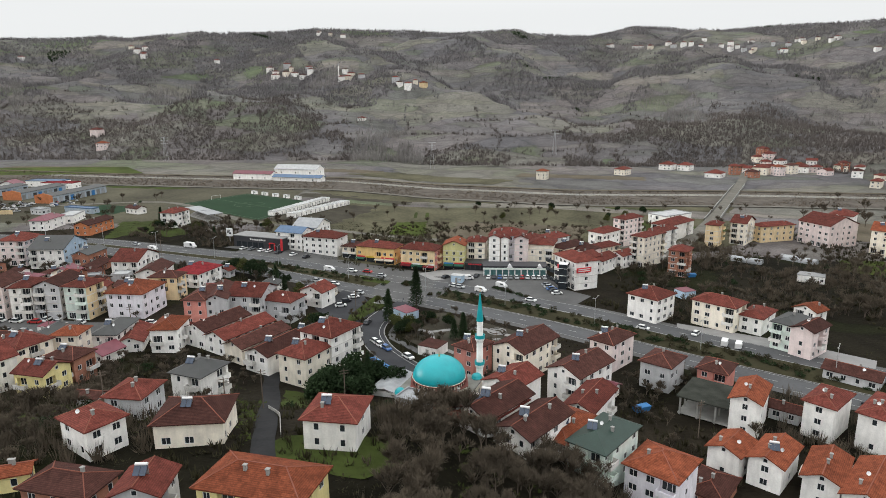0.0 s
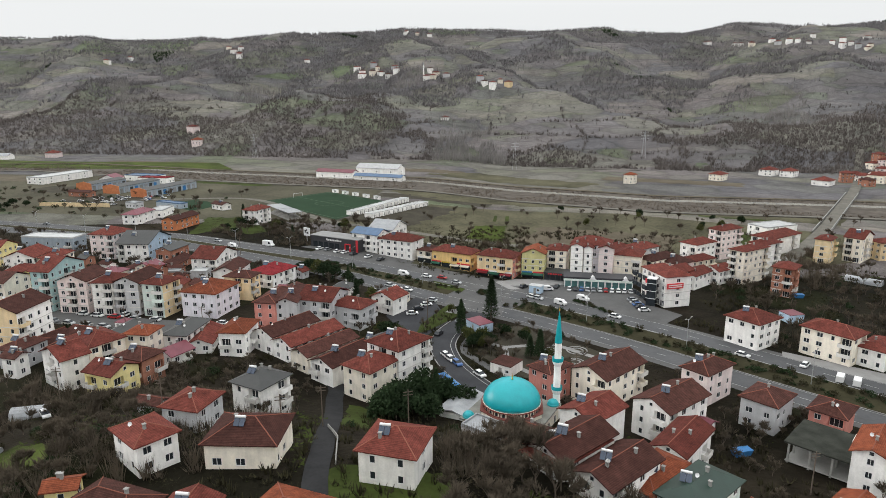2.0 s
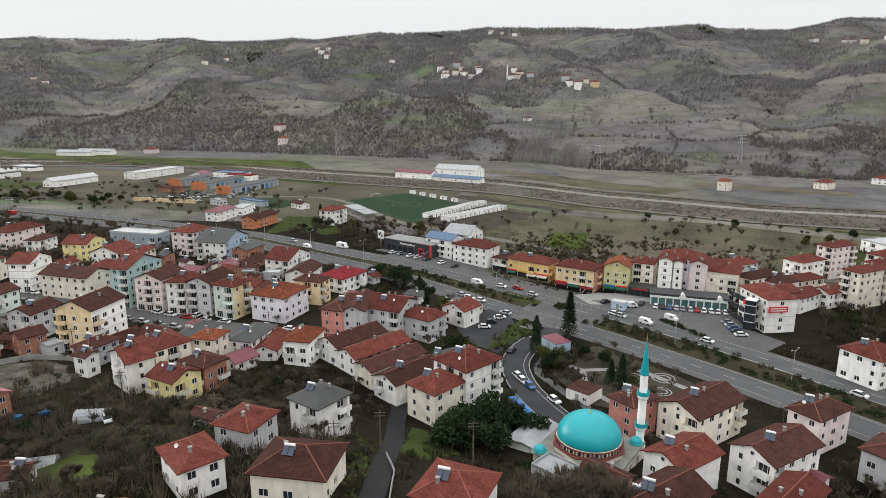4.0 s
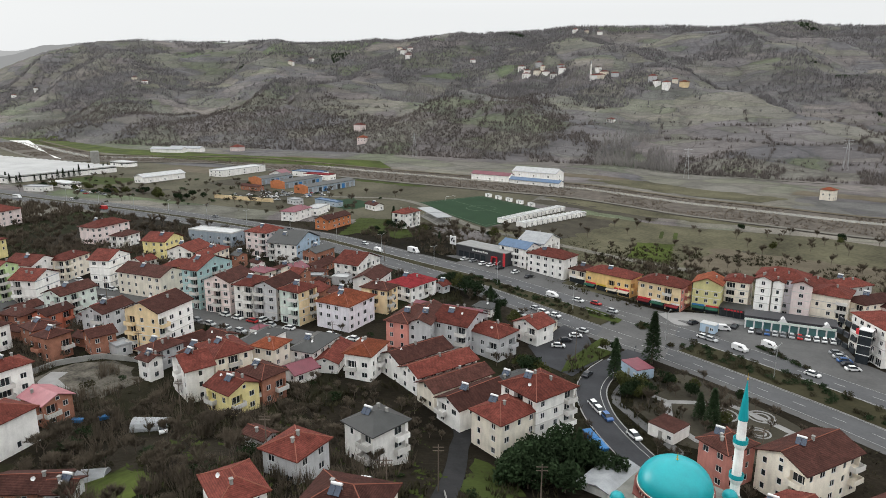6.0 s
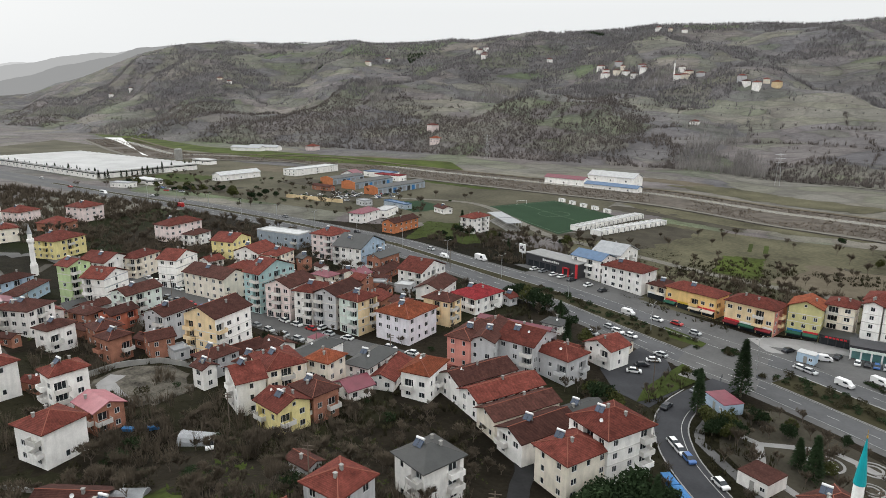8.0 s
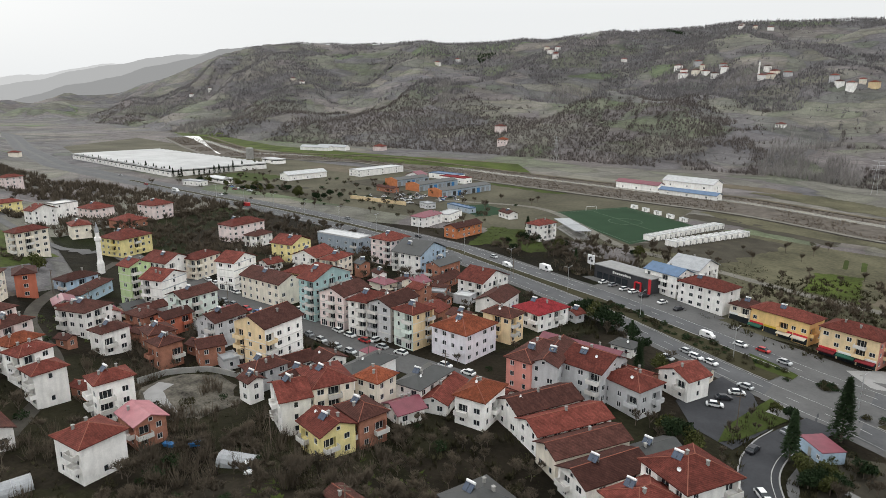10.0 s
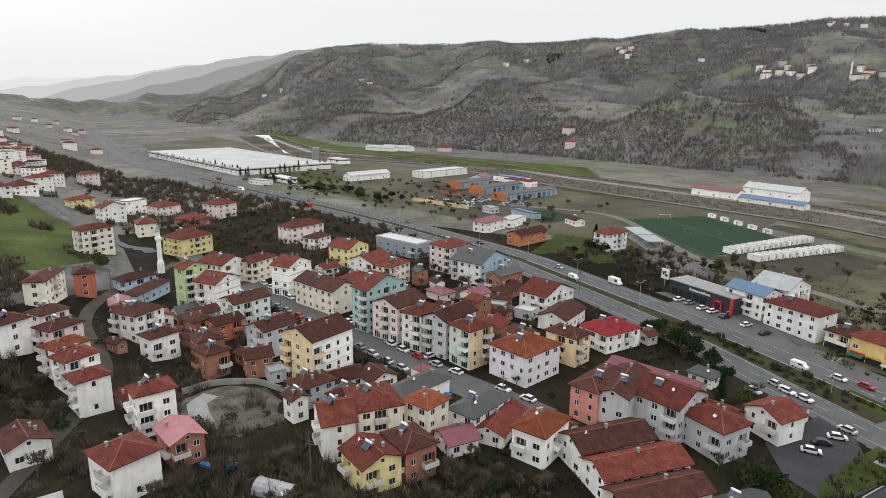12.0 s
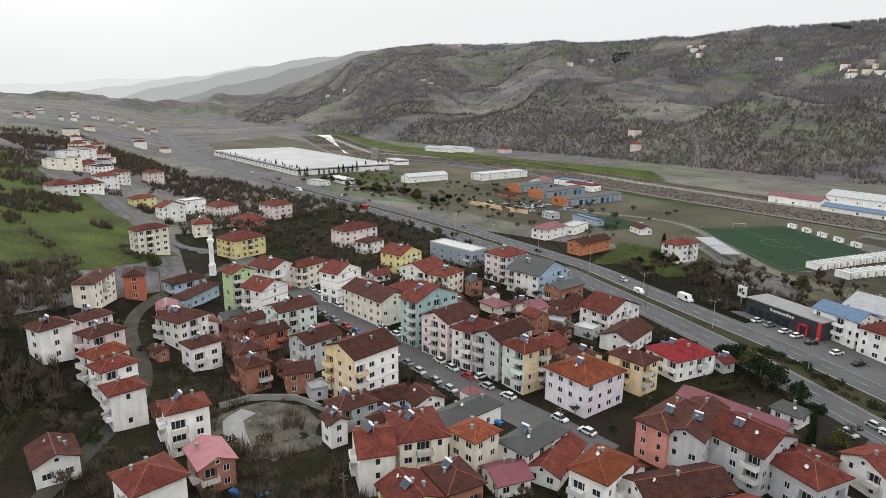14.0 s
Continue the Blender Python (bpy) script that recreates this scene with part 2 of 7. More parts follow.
WALL = {k: plaster("render_" + k, c) for k, c in dict(
    white=(0.87, 0.85, 0.82), cream=(0.80, 0.735, 0.63), amber=(0.72, 0.50, 0.22), yellow=(0.74, 0.64, 0.31), ochre=(0.74, 0.58, 0.36), orange=(0.46, 0.15, 0.095),
    pink=(0.74, 0.63, 0.61), coral=(0.56, 0.24, 0.20), green=(0.48, 0.60, 0.33), mint=(0.66, 0.74, 0.68), teal=(0.38, 0.54, 0.54),
    blue=(0.42, 0.54, 0.66), grey=(0.52, 0.52, 0.53), lilac=(0.78, 0.75, 0.80), olive=(0.60, 0.56, 0.28), steel=(0.33, 0.38, 0.43)).items()}
WALL["brick"] = mat("raw_brick", (0.34, 0.16, 0.11), 0.9, var=0.35, scale=0.7, fine=7, tint=0.12)
WALL["rust"] = mat("orange_block", (0.50, 0.19, 0.09), 0.9, var=0.25, scale=0.5, fine=5)
ADJ = dict(red="red tiled", dark="dark brown tiled", orange="orange tiled", crimson="bright red", slate="dark grey", maroon="maroon metal", moss="dark green",
           rose="pink metal", cobalt="blue metal", tin="light metal", white="white", grey="grey concrete")
WADJ = dict(brick="bare red brick", rust="orange block", steel="blue-grey metal clad", teal="pale teal", lilac="pale lilac")
FORM = dict(hip="hipped", gL="gabled", gR="gabled", flat="flat")
glass = mat("window_glass", (0.025, 0.03, 0.035), 0.12, var=0.3, scale=0.8, bump=0.0)
frame_white = mat("white_frame", (0.7, 0.7, 0.7), 0.5, var=0.05, bump=0.0)
concrete = mat("concrete", (0.28, 0.275, 0.26), 0.9, var=0.25)
metal = mat("galvanised", (0.5, 0.51, 0.52), 0.4, 0.6, var=0.15)
solar_glass = mat("solar_panel", (0.04, 0.055, 0.085), 0.2, var=0.3, bump=0)
highway_asphalt = mat("highway_asphalt", (0.088, 0.089, 0.092), 0.9, var=0.2, scale=0.1, fine=1.2)
asphalt = mat("asphalt", (0.046, 0.047, 0.051), 0.9, var=0.22, scale=0.15, fine=1.5)
wet_asphalt = mat("damp_asphalt", (0.026, 0.026, 0.027), 0.9, var=0.3, scale=0.2, fine=1.5)
old_asphalt = mat("worn_asphalt", (0.100, 0.099, 0.098), 0.9, var=0.22, scale=0.12, fine=1.2)
gravel = mat("gravel", (0.135, 0.127, 0.110), 0.95, var=0.3, scale=0.2, fine=1.5)
paving = mat("paving", (0.25, 0.245, 0.24), 0.9, var=0.15)
line_paint = mat("worn_line_paint", (0.33, 0.33, 0.32), 0.8, var=0.35, scale=0.4)
paint_white = mat("road_paint", (0.62, 0.62, 0.60), 0.7, var=0.15)
grass = mat("grass", (0.036, 0.048, 0.012), 0.95, var=0.4, scale=0.08, fine=1.0)
meadow = mat("bright_meadow", (0.047, 0.062, 0.013), 0.95, var=0.75, scale=0.035, fine=0.5)
turf = mat("turf", (0.020, 0.042, 0.022), 0.95, var=0.2, scale=0.05, fine=1.0)
straw = mat("dry_field", (0.098, 0.083, 0.060), 0.95, var=0.35, scale=0.06, fine=0.8)
soil = mat("bare_soil", (0.050, 0.045, 0.034), 0.95, var=0.35, scale=0.12, fine=1.2)
water = mat("river_water", (0.16, 0.15, 0.12), 0.25, var=0.3, scale=0.05, fine=0.6)
rubble = mat("river_stones", (0.094, 0.082, 0.070), 0.95, var=0.45, scale=0.15, fine=1.0)
bark = mat("bark", (0.13, 0.105, 0.085), 0.95, var=0.3, tint=0.15)
twig = mat("bare_twigs", (0.098, 0.080, 0.060), 0.95, var=0.3, tint=0.2)
river_twig = mat("river_scrub_twigs", (0.135, 0.112, 0.090), 0.95, var=0.35, scale=0.03, fine=0.4, bump=0)
# paler and cooler than the foot's scrub: hillside haze is mixed into this colour
wood_far = mat("winter_woodland_hazed", (0.178, 0.168, 0.170), 0.95, var=0.25, scale=0.012, fine=0.3, bump=0)
wood_brown = mat("brown_scrub_wood", (0.128, 0.112, 0.104), 0.95, var=0.3, scale=0.015, fine=0.3, bump=0)
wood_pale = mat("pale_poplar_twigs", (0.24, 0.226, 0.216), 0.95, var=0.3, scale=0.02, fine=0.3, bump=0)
spoil = mat("pale_spoil", (0.090, 0.082, 0.068), 0.95, var=0.85, scale=0.22, fine=1.4)
scrub = mat("scrub", (0.036, 0.033, 0.018), 0.95, var=0.4, scale=0.1, fine=1.0)
needle = mat("evergreen", (0.019, 0.032, 0.014), 0.9, var=0.4, tint=0.25)
olive_leaf = mat("olive_green_leaves", (0.06, 0.065, 0.022), 0.9, var=0.4, tint=0.2)
turquoise = mat("turquoise_sheet", (0.008, 0.32, 0.36), 0.34, var=0.12, scale=0.5, fine=3, bump=0.05)
gold = mat("gold", (0.7, 0.45, 0.1), 0.3, 0.9)
rubber = mat("rubber", (0.02, 0.02, 0.02), 0.8)
signal_red = mat("signal_red", (0.55, 0.03, 0.04), 0.5)
charcoal = mat("charcoal_panel", (0.035, 0.035, 0.04), 0.5)
tarp = mat("blue_tarpaulin", (0.03, 0.16, 0.38), 0.5)
aqua_glass = mat("tinted_glass", (0.12, 0.26, 0.26), 0.15, var=0.2, bump=0)


# ---------- mesh helpers ----------
def box(V, F, x0, x1, y0, y1, z0, z1):
    k = len(V)
    V += [(x0, y0, z0), (x1, y0, z0), (x1, y1, z0), (x0, y1, z0), (x0, y0, z1), (x1, y0, z1), (x1, y1, z1), (x0, y1, z1)]
    F += [(k, k + 3, k + 2, k + 1), (k + 4, k + 5, k + 6, k + 7), (k, k + 1, k + 5, k + 4), (k + 1, k + 2, k + 6, k + 5), (k + 2, k + 3, k + 7, k + 6), (k + 3, k, k + 4, k + 7)]


def tube(V, F, p, q, r0, r1, n=6, cap=True):
    """A tapered round bar from p to q."""
    p, q = Vector(p), Vector(q)
    m = (q - p).to_track_quat("Z", "Y").to_matrix()
    k = len(V)
    for c, r in ((p, r0), (q, r1)):
        for i in range(n):
            a = 2 * math.pi * i / n
            V.append(tuple(c + m @ Vector((r * math.cos(a), r * math.sin(a), 0))))
    F += [(k + i, k + (i + 1) % n, k + n + (i + 1) % n, k + n + i) for i in range(n)]
    if cap:
        F += [tuple(k + n - 1 - i for i in range(n)), tuple(k + n + i for i in range(n))]


def lathe(V, F, profile, n=16, x=0, y=0):
    """A turned form from (radius, height) pairs."""
    k = len(V)
    for r, z in profile:
        V += [(x + r * math.cos(2 * math.pi * i / n), y + r * math.sin(2 * math.pi * i / n), z) for i in range(n)]
    for j in range(len(profile) - 1):
        F += [(k + j * n + i, k + j * n + (i + 1) % n, k + (j + 1) * n + (i + 1) % n, k + (j + 1) * n + i) for i in range(n)]
    F += [tuple(k + n - 1 - i for i in range(n)), tuple(k + (len(profile) - 1) * n + i for i in range(n))]


def mesh(name, V, F, *mats, index=None, smooth=False):
    me = bpy.data.meshes.new(name)
    me.from_pydata(V, [], F)
    for m in mats:
        me.materials.append(m)
    if index:
        me.polygons.foreach_set("material_index", index)
    if smooth:
        me.polygons.foreach_set("use_smooth", [True] * len(me.polygons))
    me.update()
    return me


def part(name, me, parent, label="", m=None):
    ob = new(name, me)
    ob.parent = parent
    if m is not None:
        ob.matrix_basis = m
    if label:
        ob["label"] = label
    return ob


def thing(name, m, label, category, group=""):
    ob = new(name)
    ob.empty_display_size = 0.5
    ob.matrix_basis = m
    return tagged(ob, label, category, group)


# ---------- ground ----------
NR = 360
az = np.radians(np.concatenate([np.linspace(-180, -50, 50, endpoint=False), np.linspace(-50, 95, 360, endpoint=False), np.linspace(95, 180, 50, endpoint=False)]))
NA = len(az)
rad = 4 * np.power(4150 / 4, np.linspace(0, 1, NR))
gx = -np.sin(az)[None, :] * rad[:, None]
gy = 20 + np.cos(az)[None, :] * rad[:, None]
gz = land(gx, gy)
TOWN = [(-330, 196), (-240, 165), (-200, 86), (-110, 50), (-20, 50), (110, 84), (190, 100), (260, 230), (140, 270), (60, 262), (-60, 300), (-160, 330), (-340, 300)]
inside = np.zeros(gx.shape, bool)
for (ax, ay), (bx, by) in zip(TOWN, TOWN[1:] + TOWN[:1]):
    if ay != by:
        inside ^= ((ay > gy) != (by > gy)) & (gx < (bx - ax) * (gy - ay) / (by - ay) + ax)
gz = gz - 0.7 * inside                       # the open land lies a little under the made ground of the town
pts = np.stack([gx.ravel(), gy.ravel(), gz.ravel()], 1).tolist() + [(0, 20, ground_z(0, 20))]
faces = [(i * NA + j, i * NA + (j + 1) % NA, (i + 1) * NA + (j + 1) % NA, (i + 1) * NA + j) for i in range(NR - 1) for j in range(NA)]
faces += [(NR * NA, (j + 1) % NA, j) for j in range(NA)]
faces = [f[::-1] for f in faces]
ground = sheet("ground", pts, faces, earth_material(lift=1.1, tone=1.1), True)
tagged(ground, "brown winter valley floor rising into wooded hills", "ground", kind="structure")


def along(line, every=4.0):
    p = np.array(line, float)
    s = np.concatenate([[0], np.cumsum(np.hypot(*np.diff(p, axis=0).T))])
    u = np.linspace(0, s[-1], max(2, int(s[-1] / every)))
    cx, cy = np.interp(u, s, p[:, 0]), np.interp(u, s, p[:, 1])
    if len(u) > 16:
        k = np.ones(9) / 9
        cx[4:-4], cy[4:-4] = np.convolve(cx, k, "valid"), np.convolve(cy, k, "valid")
    tx, ty = np.gradient(cx), np.gradient(cy)
    n = np.hypot(tx, ty)
    return cx, cy, tx / n, ty / n


def ribbon(name, line, width, lift, material, label, category, off=0.0, every=4.0, kind="structure"):
    """A strip laid over the land along a line of x, y, shifted off to its left."""
    cx, cy, tx, ty = along(line, every)
    off = off(cx) if callable(off) else off
    width = width(cx) if callable(width) else width
    cx, cy = cx - ty * off, cy + tx * off
    pts, m = [], len(cx)
    for side in (-1, -0.33, 0.33, 1):
        x, y = cx - ty * width / 2 * side, cy + tx * width / 2 * side
        pts.append(np.stack([x, y, land(x, y) + lift], 1))
    faces = [(k * m + i, k * m + i + 1, (k + 1) * m + i + 1, (k + 1) * m + i) for k in range(3) for i in range(m - 1)]
    ob = sheet(name, np.concatenate(pts).tolist(), faces, material)
    return tagged(ob, label, category, kind=kind)


def patch(name, poly, lift, material, label, category, cell=4.0, kind="structure"):
    """A plot with straight edges, draped over the land."""
    if name in ("field", "lawn", "gardens"):       # grown plots have uneven edges
        q, rag = random.Random(len(poly) * 31 + int(abs(poly[0][0]))), []
        size = min(max(p[k] for p in poly) - min(p[k] for p in poly) for k in (0, 1))
        for (ax, ay), (bx, by) in zip(poly, list(poly[1:]) + [poly[0]]):
            n = max(2, min(24, int(math.hypot(bx - ax, by - ay) / max(2.2, size * 0.06))))
            for i in range(n):
                j = 0.0 if size > 150 else min(2.6, size * 0.055) * (1 if i else 0.4)
                rag.append((ax + (bx - ax) * i / n + q.uniform(-j, j), ay + (by - ay) * i / n + q.uniform(-j, j)))
        poly = rag
    bm = bmesh.new()
    bm.faces.new([bm.verts.new((x, y, 0)) for x, y in poly])
    lo, hi = np.min(poly, 0), np.max(poly, 0)
    for axis in (0, 1):
        for v in np.arange(lo[axis] + cell, hi[axis], cell):
            co, no = [0, 0, 0], [0, 0, 0]
            co[axis], no[axis] = v, 1
            bmesh.ops.bisect_plane(bm, geom=bm.verts[:] + bm.edges[:] + bm.faces[:], plane_co=co, plane_no=no)
    bm.verts.ensure_lookup_table()
    hz = land([v.co.x for v in bm.verts], [v.co.y for v in bm.verts])
    for v, z in zip(bm.verts, hz):
        v.co.z = z + lift
    bmesh.ops.recalc_face_normals(bm, faces=bm.faces)
    if sum(f.normal.z for f in bm.faces) < 0:
        bmesh.ops.reverse_faces(bm, faces=bm.faces)
    return tagged(finish(name, bm, material), label, category, kind=kind)


HIGHWAY = [(170, 92), (108, 138), (84, 156), (62, 174), (41, 192), (20, 207), (-3, 222), (-56, 244), (-95, 260), (-161, 288), (-241, 305), (-310, 316), (-400, 325), (-505, 338), (-670, 360), (-905, 432), (-1200, 540), (-1700, 640)]
def lane_off(x):
    """How far each carriageway runs from the middle: the median widens towards the mosque."""
    return 6.2 + 3.1 * step(-120, -20, x)


ribbon("pavement", HIGHWAY, lambda x: 24.6 + 6.4 * step(-120, -20, x), 0.10, old_asphalt, "pale worn shoulder of the valley highway", "pavement")
ribbon("road", HIGHWAY, 8.2, 0.16, highway_asphalt, "dark asphalt carriageway of the valley highway", "road", off=lambda x: -lane_off(x))
ribbon("road", HIGHWAY, 8.2, 0.16, highway_asphalt, "dark asphalt carriageway of the valley highway", "road", off=lane_off)
MEDIAN = [[(150, 107), (108, 138), (84, 156), (62, 174), (41, 192), (20, 207), (0, 220)], [(-24, 231), (-56, 244), (-95, 260), (-161, 288)], [(-161, 288), (-241, 305), (-310, 316), (-400, 325), (-505, 338)]]
for line, word in zip(MEDIAN, ("broad planted", "grassed", "narrow planted")):
    ribbon("verge", line, lambda x: 2 * (lane_off(x) - 4.3), 0.26, scrub, word + " median strip of the highway", "verge")
    for side in (-1, 1):
        ribbon("kerb", line, 0.3, 0.3, paving, "pale concrete kerb of the median", "kerb", off=lambda x, k=side: k * (lane_off(x) - 4.25))
patch("verge", [(-33, 242), (-30, 233.5), (-21, 231), (-20, 235), (-26, 239)], 0.27, grass, "grassed traffic island at the junction", "verge", 2)
for sgn in (-1, 1):
    V, F = [], []
    cx, cy, tx, ty = along(HIGHWAY, 1.0)
    lo = sgn * lane_off(cx)
    for j in range(40, min(len(cx), 640), 9):
        for side, wid, ln in ((0, 0.09, 3),) + ((-3.8, 0.07, 9), (3.8, 0.07, 9)):
            k = len(V)
            for e, w in ((0, -wid), (ln, -wid), (ln, wid), (0, wid)):
                q = min(j + e, len(cx) - 1)
                x, y = cx[q] - ty[q] * (lo[q] + side + w), cy[q] + tx[q] * (lo[q] + side + w)
                V.append((x, y, ground_z(x, y) + 0.19))
            F.append((k, k + 1, k + 2, k + 3))
    tagged(sheet("road_marking", V, F, line_paint), "white dashed lane and edge lines on the carriageway", "road marking", kind="stuff")
STREET = [(-285, 203), (-262, 196), (-219, 193), (-191, 187), (-149, 183), (-131, 179), (-113, 177), (-96, 177), (-80, 176)]
ribbon("street", STREET, 10, 0.16, old_asphalt, "grey asphalt shopping street lined with parked cars", "street")
ribbon("street", [(-285, 203), (-287, 190), (-325, 186), (-370, 191), (-419, 196), (-460, 200), (-560, 225), (-700, 280)], 5.5, 0.2, old_asphalt, "narrow grey road below the green hillside", "street")
SIDE = [(-8, 220), (-12, 211), (-18, 199), (-22.5, 186), (-20.5, 174), (-15, 163), (-6, 152), (-2, 146)]
ribbon("street", SIDE, 7.0, 0.18, asphalt, "dark asphalt side street past the park", "street", every=2)
for k in (-1, 1):
    ribbon("kerb", SIDE[2:], 0.3, 0.26, paving, "pale concrete kerb of the side street", "kerb", off=3.6 * k, every=2)
ribbon("road_marking", SIDE[2:7], 0.16, 0.21, line_paint, "worn white edge line of the side street", "road marking", off=2.2, every=2)
patch("verge", [(-30, 187), (-26, 192), (-19.5, 206), (-17.5, 211), (-24, 216), (-27, 206), (-30, 195)], 0.24, grass, "planted island between the parking place and the street", "verge", 2)
patch("pavement", [(-24, 208), (-19, 207), (-17.8, 211), (-22, 214.5)], 0.27, paving, "small pale paved plaza on the island", "pavement", 2)
ribbon("lane", [(-26, 84), (-29, 93), (-33, 112), (-38, 130), (-41, 144), (-47, 158)], 3.8, 0.2, wet_asphalt, "narrow dark lane climbing between the houses", "lane")
ribbon("lane", [(-128, 84), (-166, 126), (-184, 126), (-200, 129), (-218, 141), (-232, 152), (-262, 190)], 3.4, 0.18, mat("dusty_lane", (0.058, 0.053, 0.045), 0.95, var=0.35, scale=0.2, fine=1.4), "dusty lane between the houses", "lane")
ribbon("street", [(95, 264), (116, 298), (133, 324), (157, 363), (198, 437), (239, 510), (275, 580), (320, 680)], 6.6, 0.9, gravel, "pale straight road over the river to the village", "street")
ribbon("track", [(-250, 400), (-190, 415), (-170, 408), (-100, 335), (-40, 318), (40, 300), (110, 285)], 5, 0.18, gravel, "pale dirt track along the fields", "track")
ribbon("track", [(-36, 671), (4, 672), (52, 652), (110, 640)], 4, 0.4, gravel, "pale dirt road climbing the hill foot", "track")
ribbon("pavement", [(-95, 260), (-56, 244), (-3, 222)], 10.5, 0.12, old_asphalt, "worn paved strip with parking before the shops", "pavement", off=lambda x: lane_off(x) + 9.2)
patch("pavement", [(-10, 247), (-2, 252.5), (18, 255), (18, 243), (-4, 238)], 0.13, paving, "pale paved forecourt before the shops", "pavement", 3)
patch("forecourt", [(-36, 221), (-28, 216), (-22, 200), (-27, 186), (-36, 190), (-42, 200)], 0.14, asphalt, "dark asphalt forecourt beside the shops", "forecourt")
patch("forecourt", [(-4, 243), (16, 246), (41, 245), (43, 226), (52, 216), (44, 206), (36, 208), (22, 221), (8, 233)], 0.14, old_asphalt, "grey car park in front of the glazed showroom", "car park")
patch("forecourt", [(-3, 238), (-22, 246), (-26, 214), (-6, 208)], 0.18, old_asphalt, "paved junction across the highway median", "junction")
patch("forecourt", [(68, 176), (96, 158), (108, 150), (114, 158), (98, 172), (72, 188)], 0.14, paving, "pale paved yard beside the highway", "yard")
patch("forecourt", [(-98, 280), (-50, 258), (-44, 267), (-92, 287)], 0.14, old_asphalt, "asphalt parking strip along the highway", "car park")
gardens = earth_material("damp_gardens", 0.72, ((0.0, (0.018, 0.016, 0.010)), (0.25, (0.027, 0.022, 0.015)), (0.45, (0.014, 0.013, 0.008)), (0.6, (0.020, 0.026, 0.008)), (0.78, (0.034, 0.028, 0.020)), (0.9, (0.026, 0.036, 0.009))), 0.7)
patch("gardens", TOWN, 0.03, gardens, "dark damp gardens and yards between the houses", "gardens", 5)
rough = mat("rough_pasture", (0.078, 0.073, 0.046), 0.95, var=0.6, scale=0.035, fine=0.5)
patch("field", [(-62, 264), (20, 252), (100, 272), (150, 300), (162, 352), (60, 402), (-58, 408), (-100, 340)], 0.08, rough, "rough olive and brown pasture beside the town", "pasture", 6)
patch("field", [(-96, 455), (-60, 430), (60, 418), (170, 376), (200, 420), (60, 470), (-60, 500)], 0.08, rough, "rough olive pasture along the river", "pasture", 10)
valley = mat("valley_pasture", (0.074, 0.069, 0.048), 0.95, var=0.5, scale=0.02, fine=0.4)
patch("field", [(-100, 336), (-160, 338), (-300, 350), (-500, 372), (-700, 402), (-900, 476), (-1000, 640), (-720, 570), (-500, 530), (-260, 515), (-100, 460)], 0.05, valley, "brown and olive rough ground along the river", "pasture", 12)
PITCH = [(-168, 401), (-137, 447), (-80, 404), (-101, 345)]
patch("sports_pitch", PITCH, 0.16, turf, "green football pitch beside the river", "football pitch", 8)
patch("field", [(-100, 343), (-78, 406), (-40, 396), (-60, 338)], 0.12, soil, "bare gravel ground under the containers", "gravel yard")
patch("field", [(-248, 100), (-250, 126), (-270, 158), (-286, 180), (-347, 182), (-421, 182), (-470, 180), (-430, 110), (-330, 80)], 0.12, meadow, "bright green winter meadow on the hillside", "meadow", 6)
patch("field", [(-330, 70), (-430, 106), (-472, 176), (-620, 190), (-600, 90)], 0.12, grass, "dull green hillside pasture", "pasture", 12)
patch("field", [(-1100, 770), (-918, 747), (-702, 660), (-493, 640), (-314, 640), (-270, 580), (-371, 575), (-511, 575), (-712, 615), (-1000, 720)], 0.25, meadow, "long bright green field beyond the river", "field", 20)
patch("field", [(-175, 343), (-155, 347), (-144, 314), (-163, 300)], 0.12, grass, "green plot beside the brick building", "field")
patch("field", [(160, 246), (170, 266), (195, 260), (220, 240), (190, 225)], 0.12, meadow, "green plot among the gardens", "field")
patch("field", [(-26, 352), (-9, 358), (-9, 316), (-27, 320)], 0.12, meadow, "square green garden plot", "field")
patch("field", [(-5, 316), (60, 300), (80, 340), (10, 356)], 0.12, straw, "straw-coloured fallow field", "field")
patch("field", [(-90, 560), (-60, 548), (40, 515), (60, 540), (-40, 590)], 0.2, rough, "dull green strip at the foot of the hill", "field", 10)
patch("field", [(-146, 130), (-145, 138), (-138, 144.5), (-128, 144), (-120, 138), (-121, 129), (-130, 123.5), (-140, 124)], 0.14, spoil, "churned building plot with pale spoil", "building plot", 2)
ribbon("slab", [(-142.5, 135), (-141, 130.5), (-135, 128), (-128, 126)], 4.2, 0.3, paving, "pale concrete slab curving round the building plot", "slab", every=1.5)
patch("field", [(-300, 380), (-255, 372), (-235, 405), (-300, 425)], 0.12, soil, "bare scrapyard ground beside the highway", "yard", 8)
LAWN = [(-91, 99), (-84, 92.5), (-75, 93), (-72, 97), (-79, 101), (-88, 105)]
patch("field", LAWN, 0.12, meadow, "small bright green lawn in a hillside garden", "lawn", 2)
patch("field", [(-34, 122), (-28, 118), (-24, 128), (-30, 138), (-37, 140)], 0.12, grass, "green grass strip beside the lane", "lawn", 2)
patch("field", [(-30, 90), (-12, 84), (-6, 88), (-10, 96), (-26, 97)], 0.12, grass, "green lawn behind the houses", "lawn", 2)
patch("field", [(-75, 84), (-66, 78), (-82, 68), (-94, 80)], 0.12, meadow, "bright green patch of garden", "garden", 3)
patch("park", [(-13, 196), (0, 200), (20, 184), (31, 172), (18, 160), (-1, 163), (-11, 176)], 0.13, soil, "worn brown lawns of the town park", "park", 3)
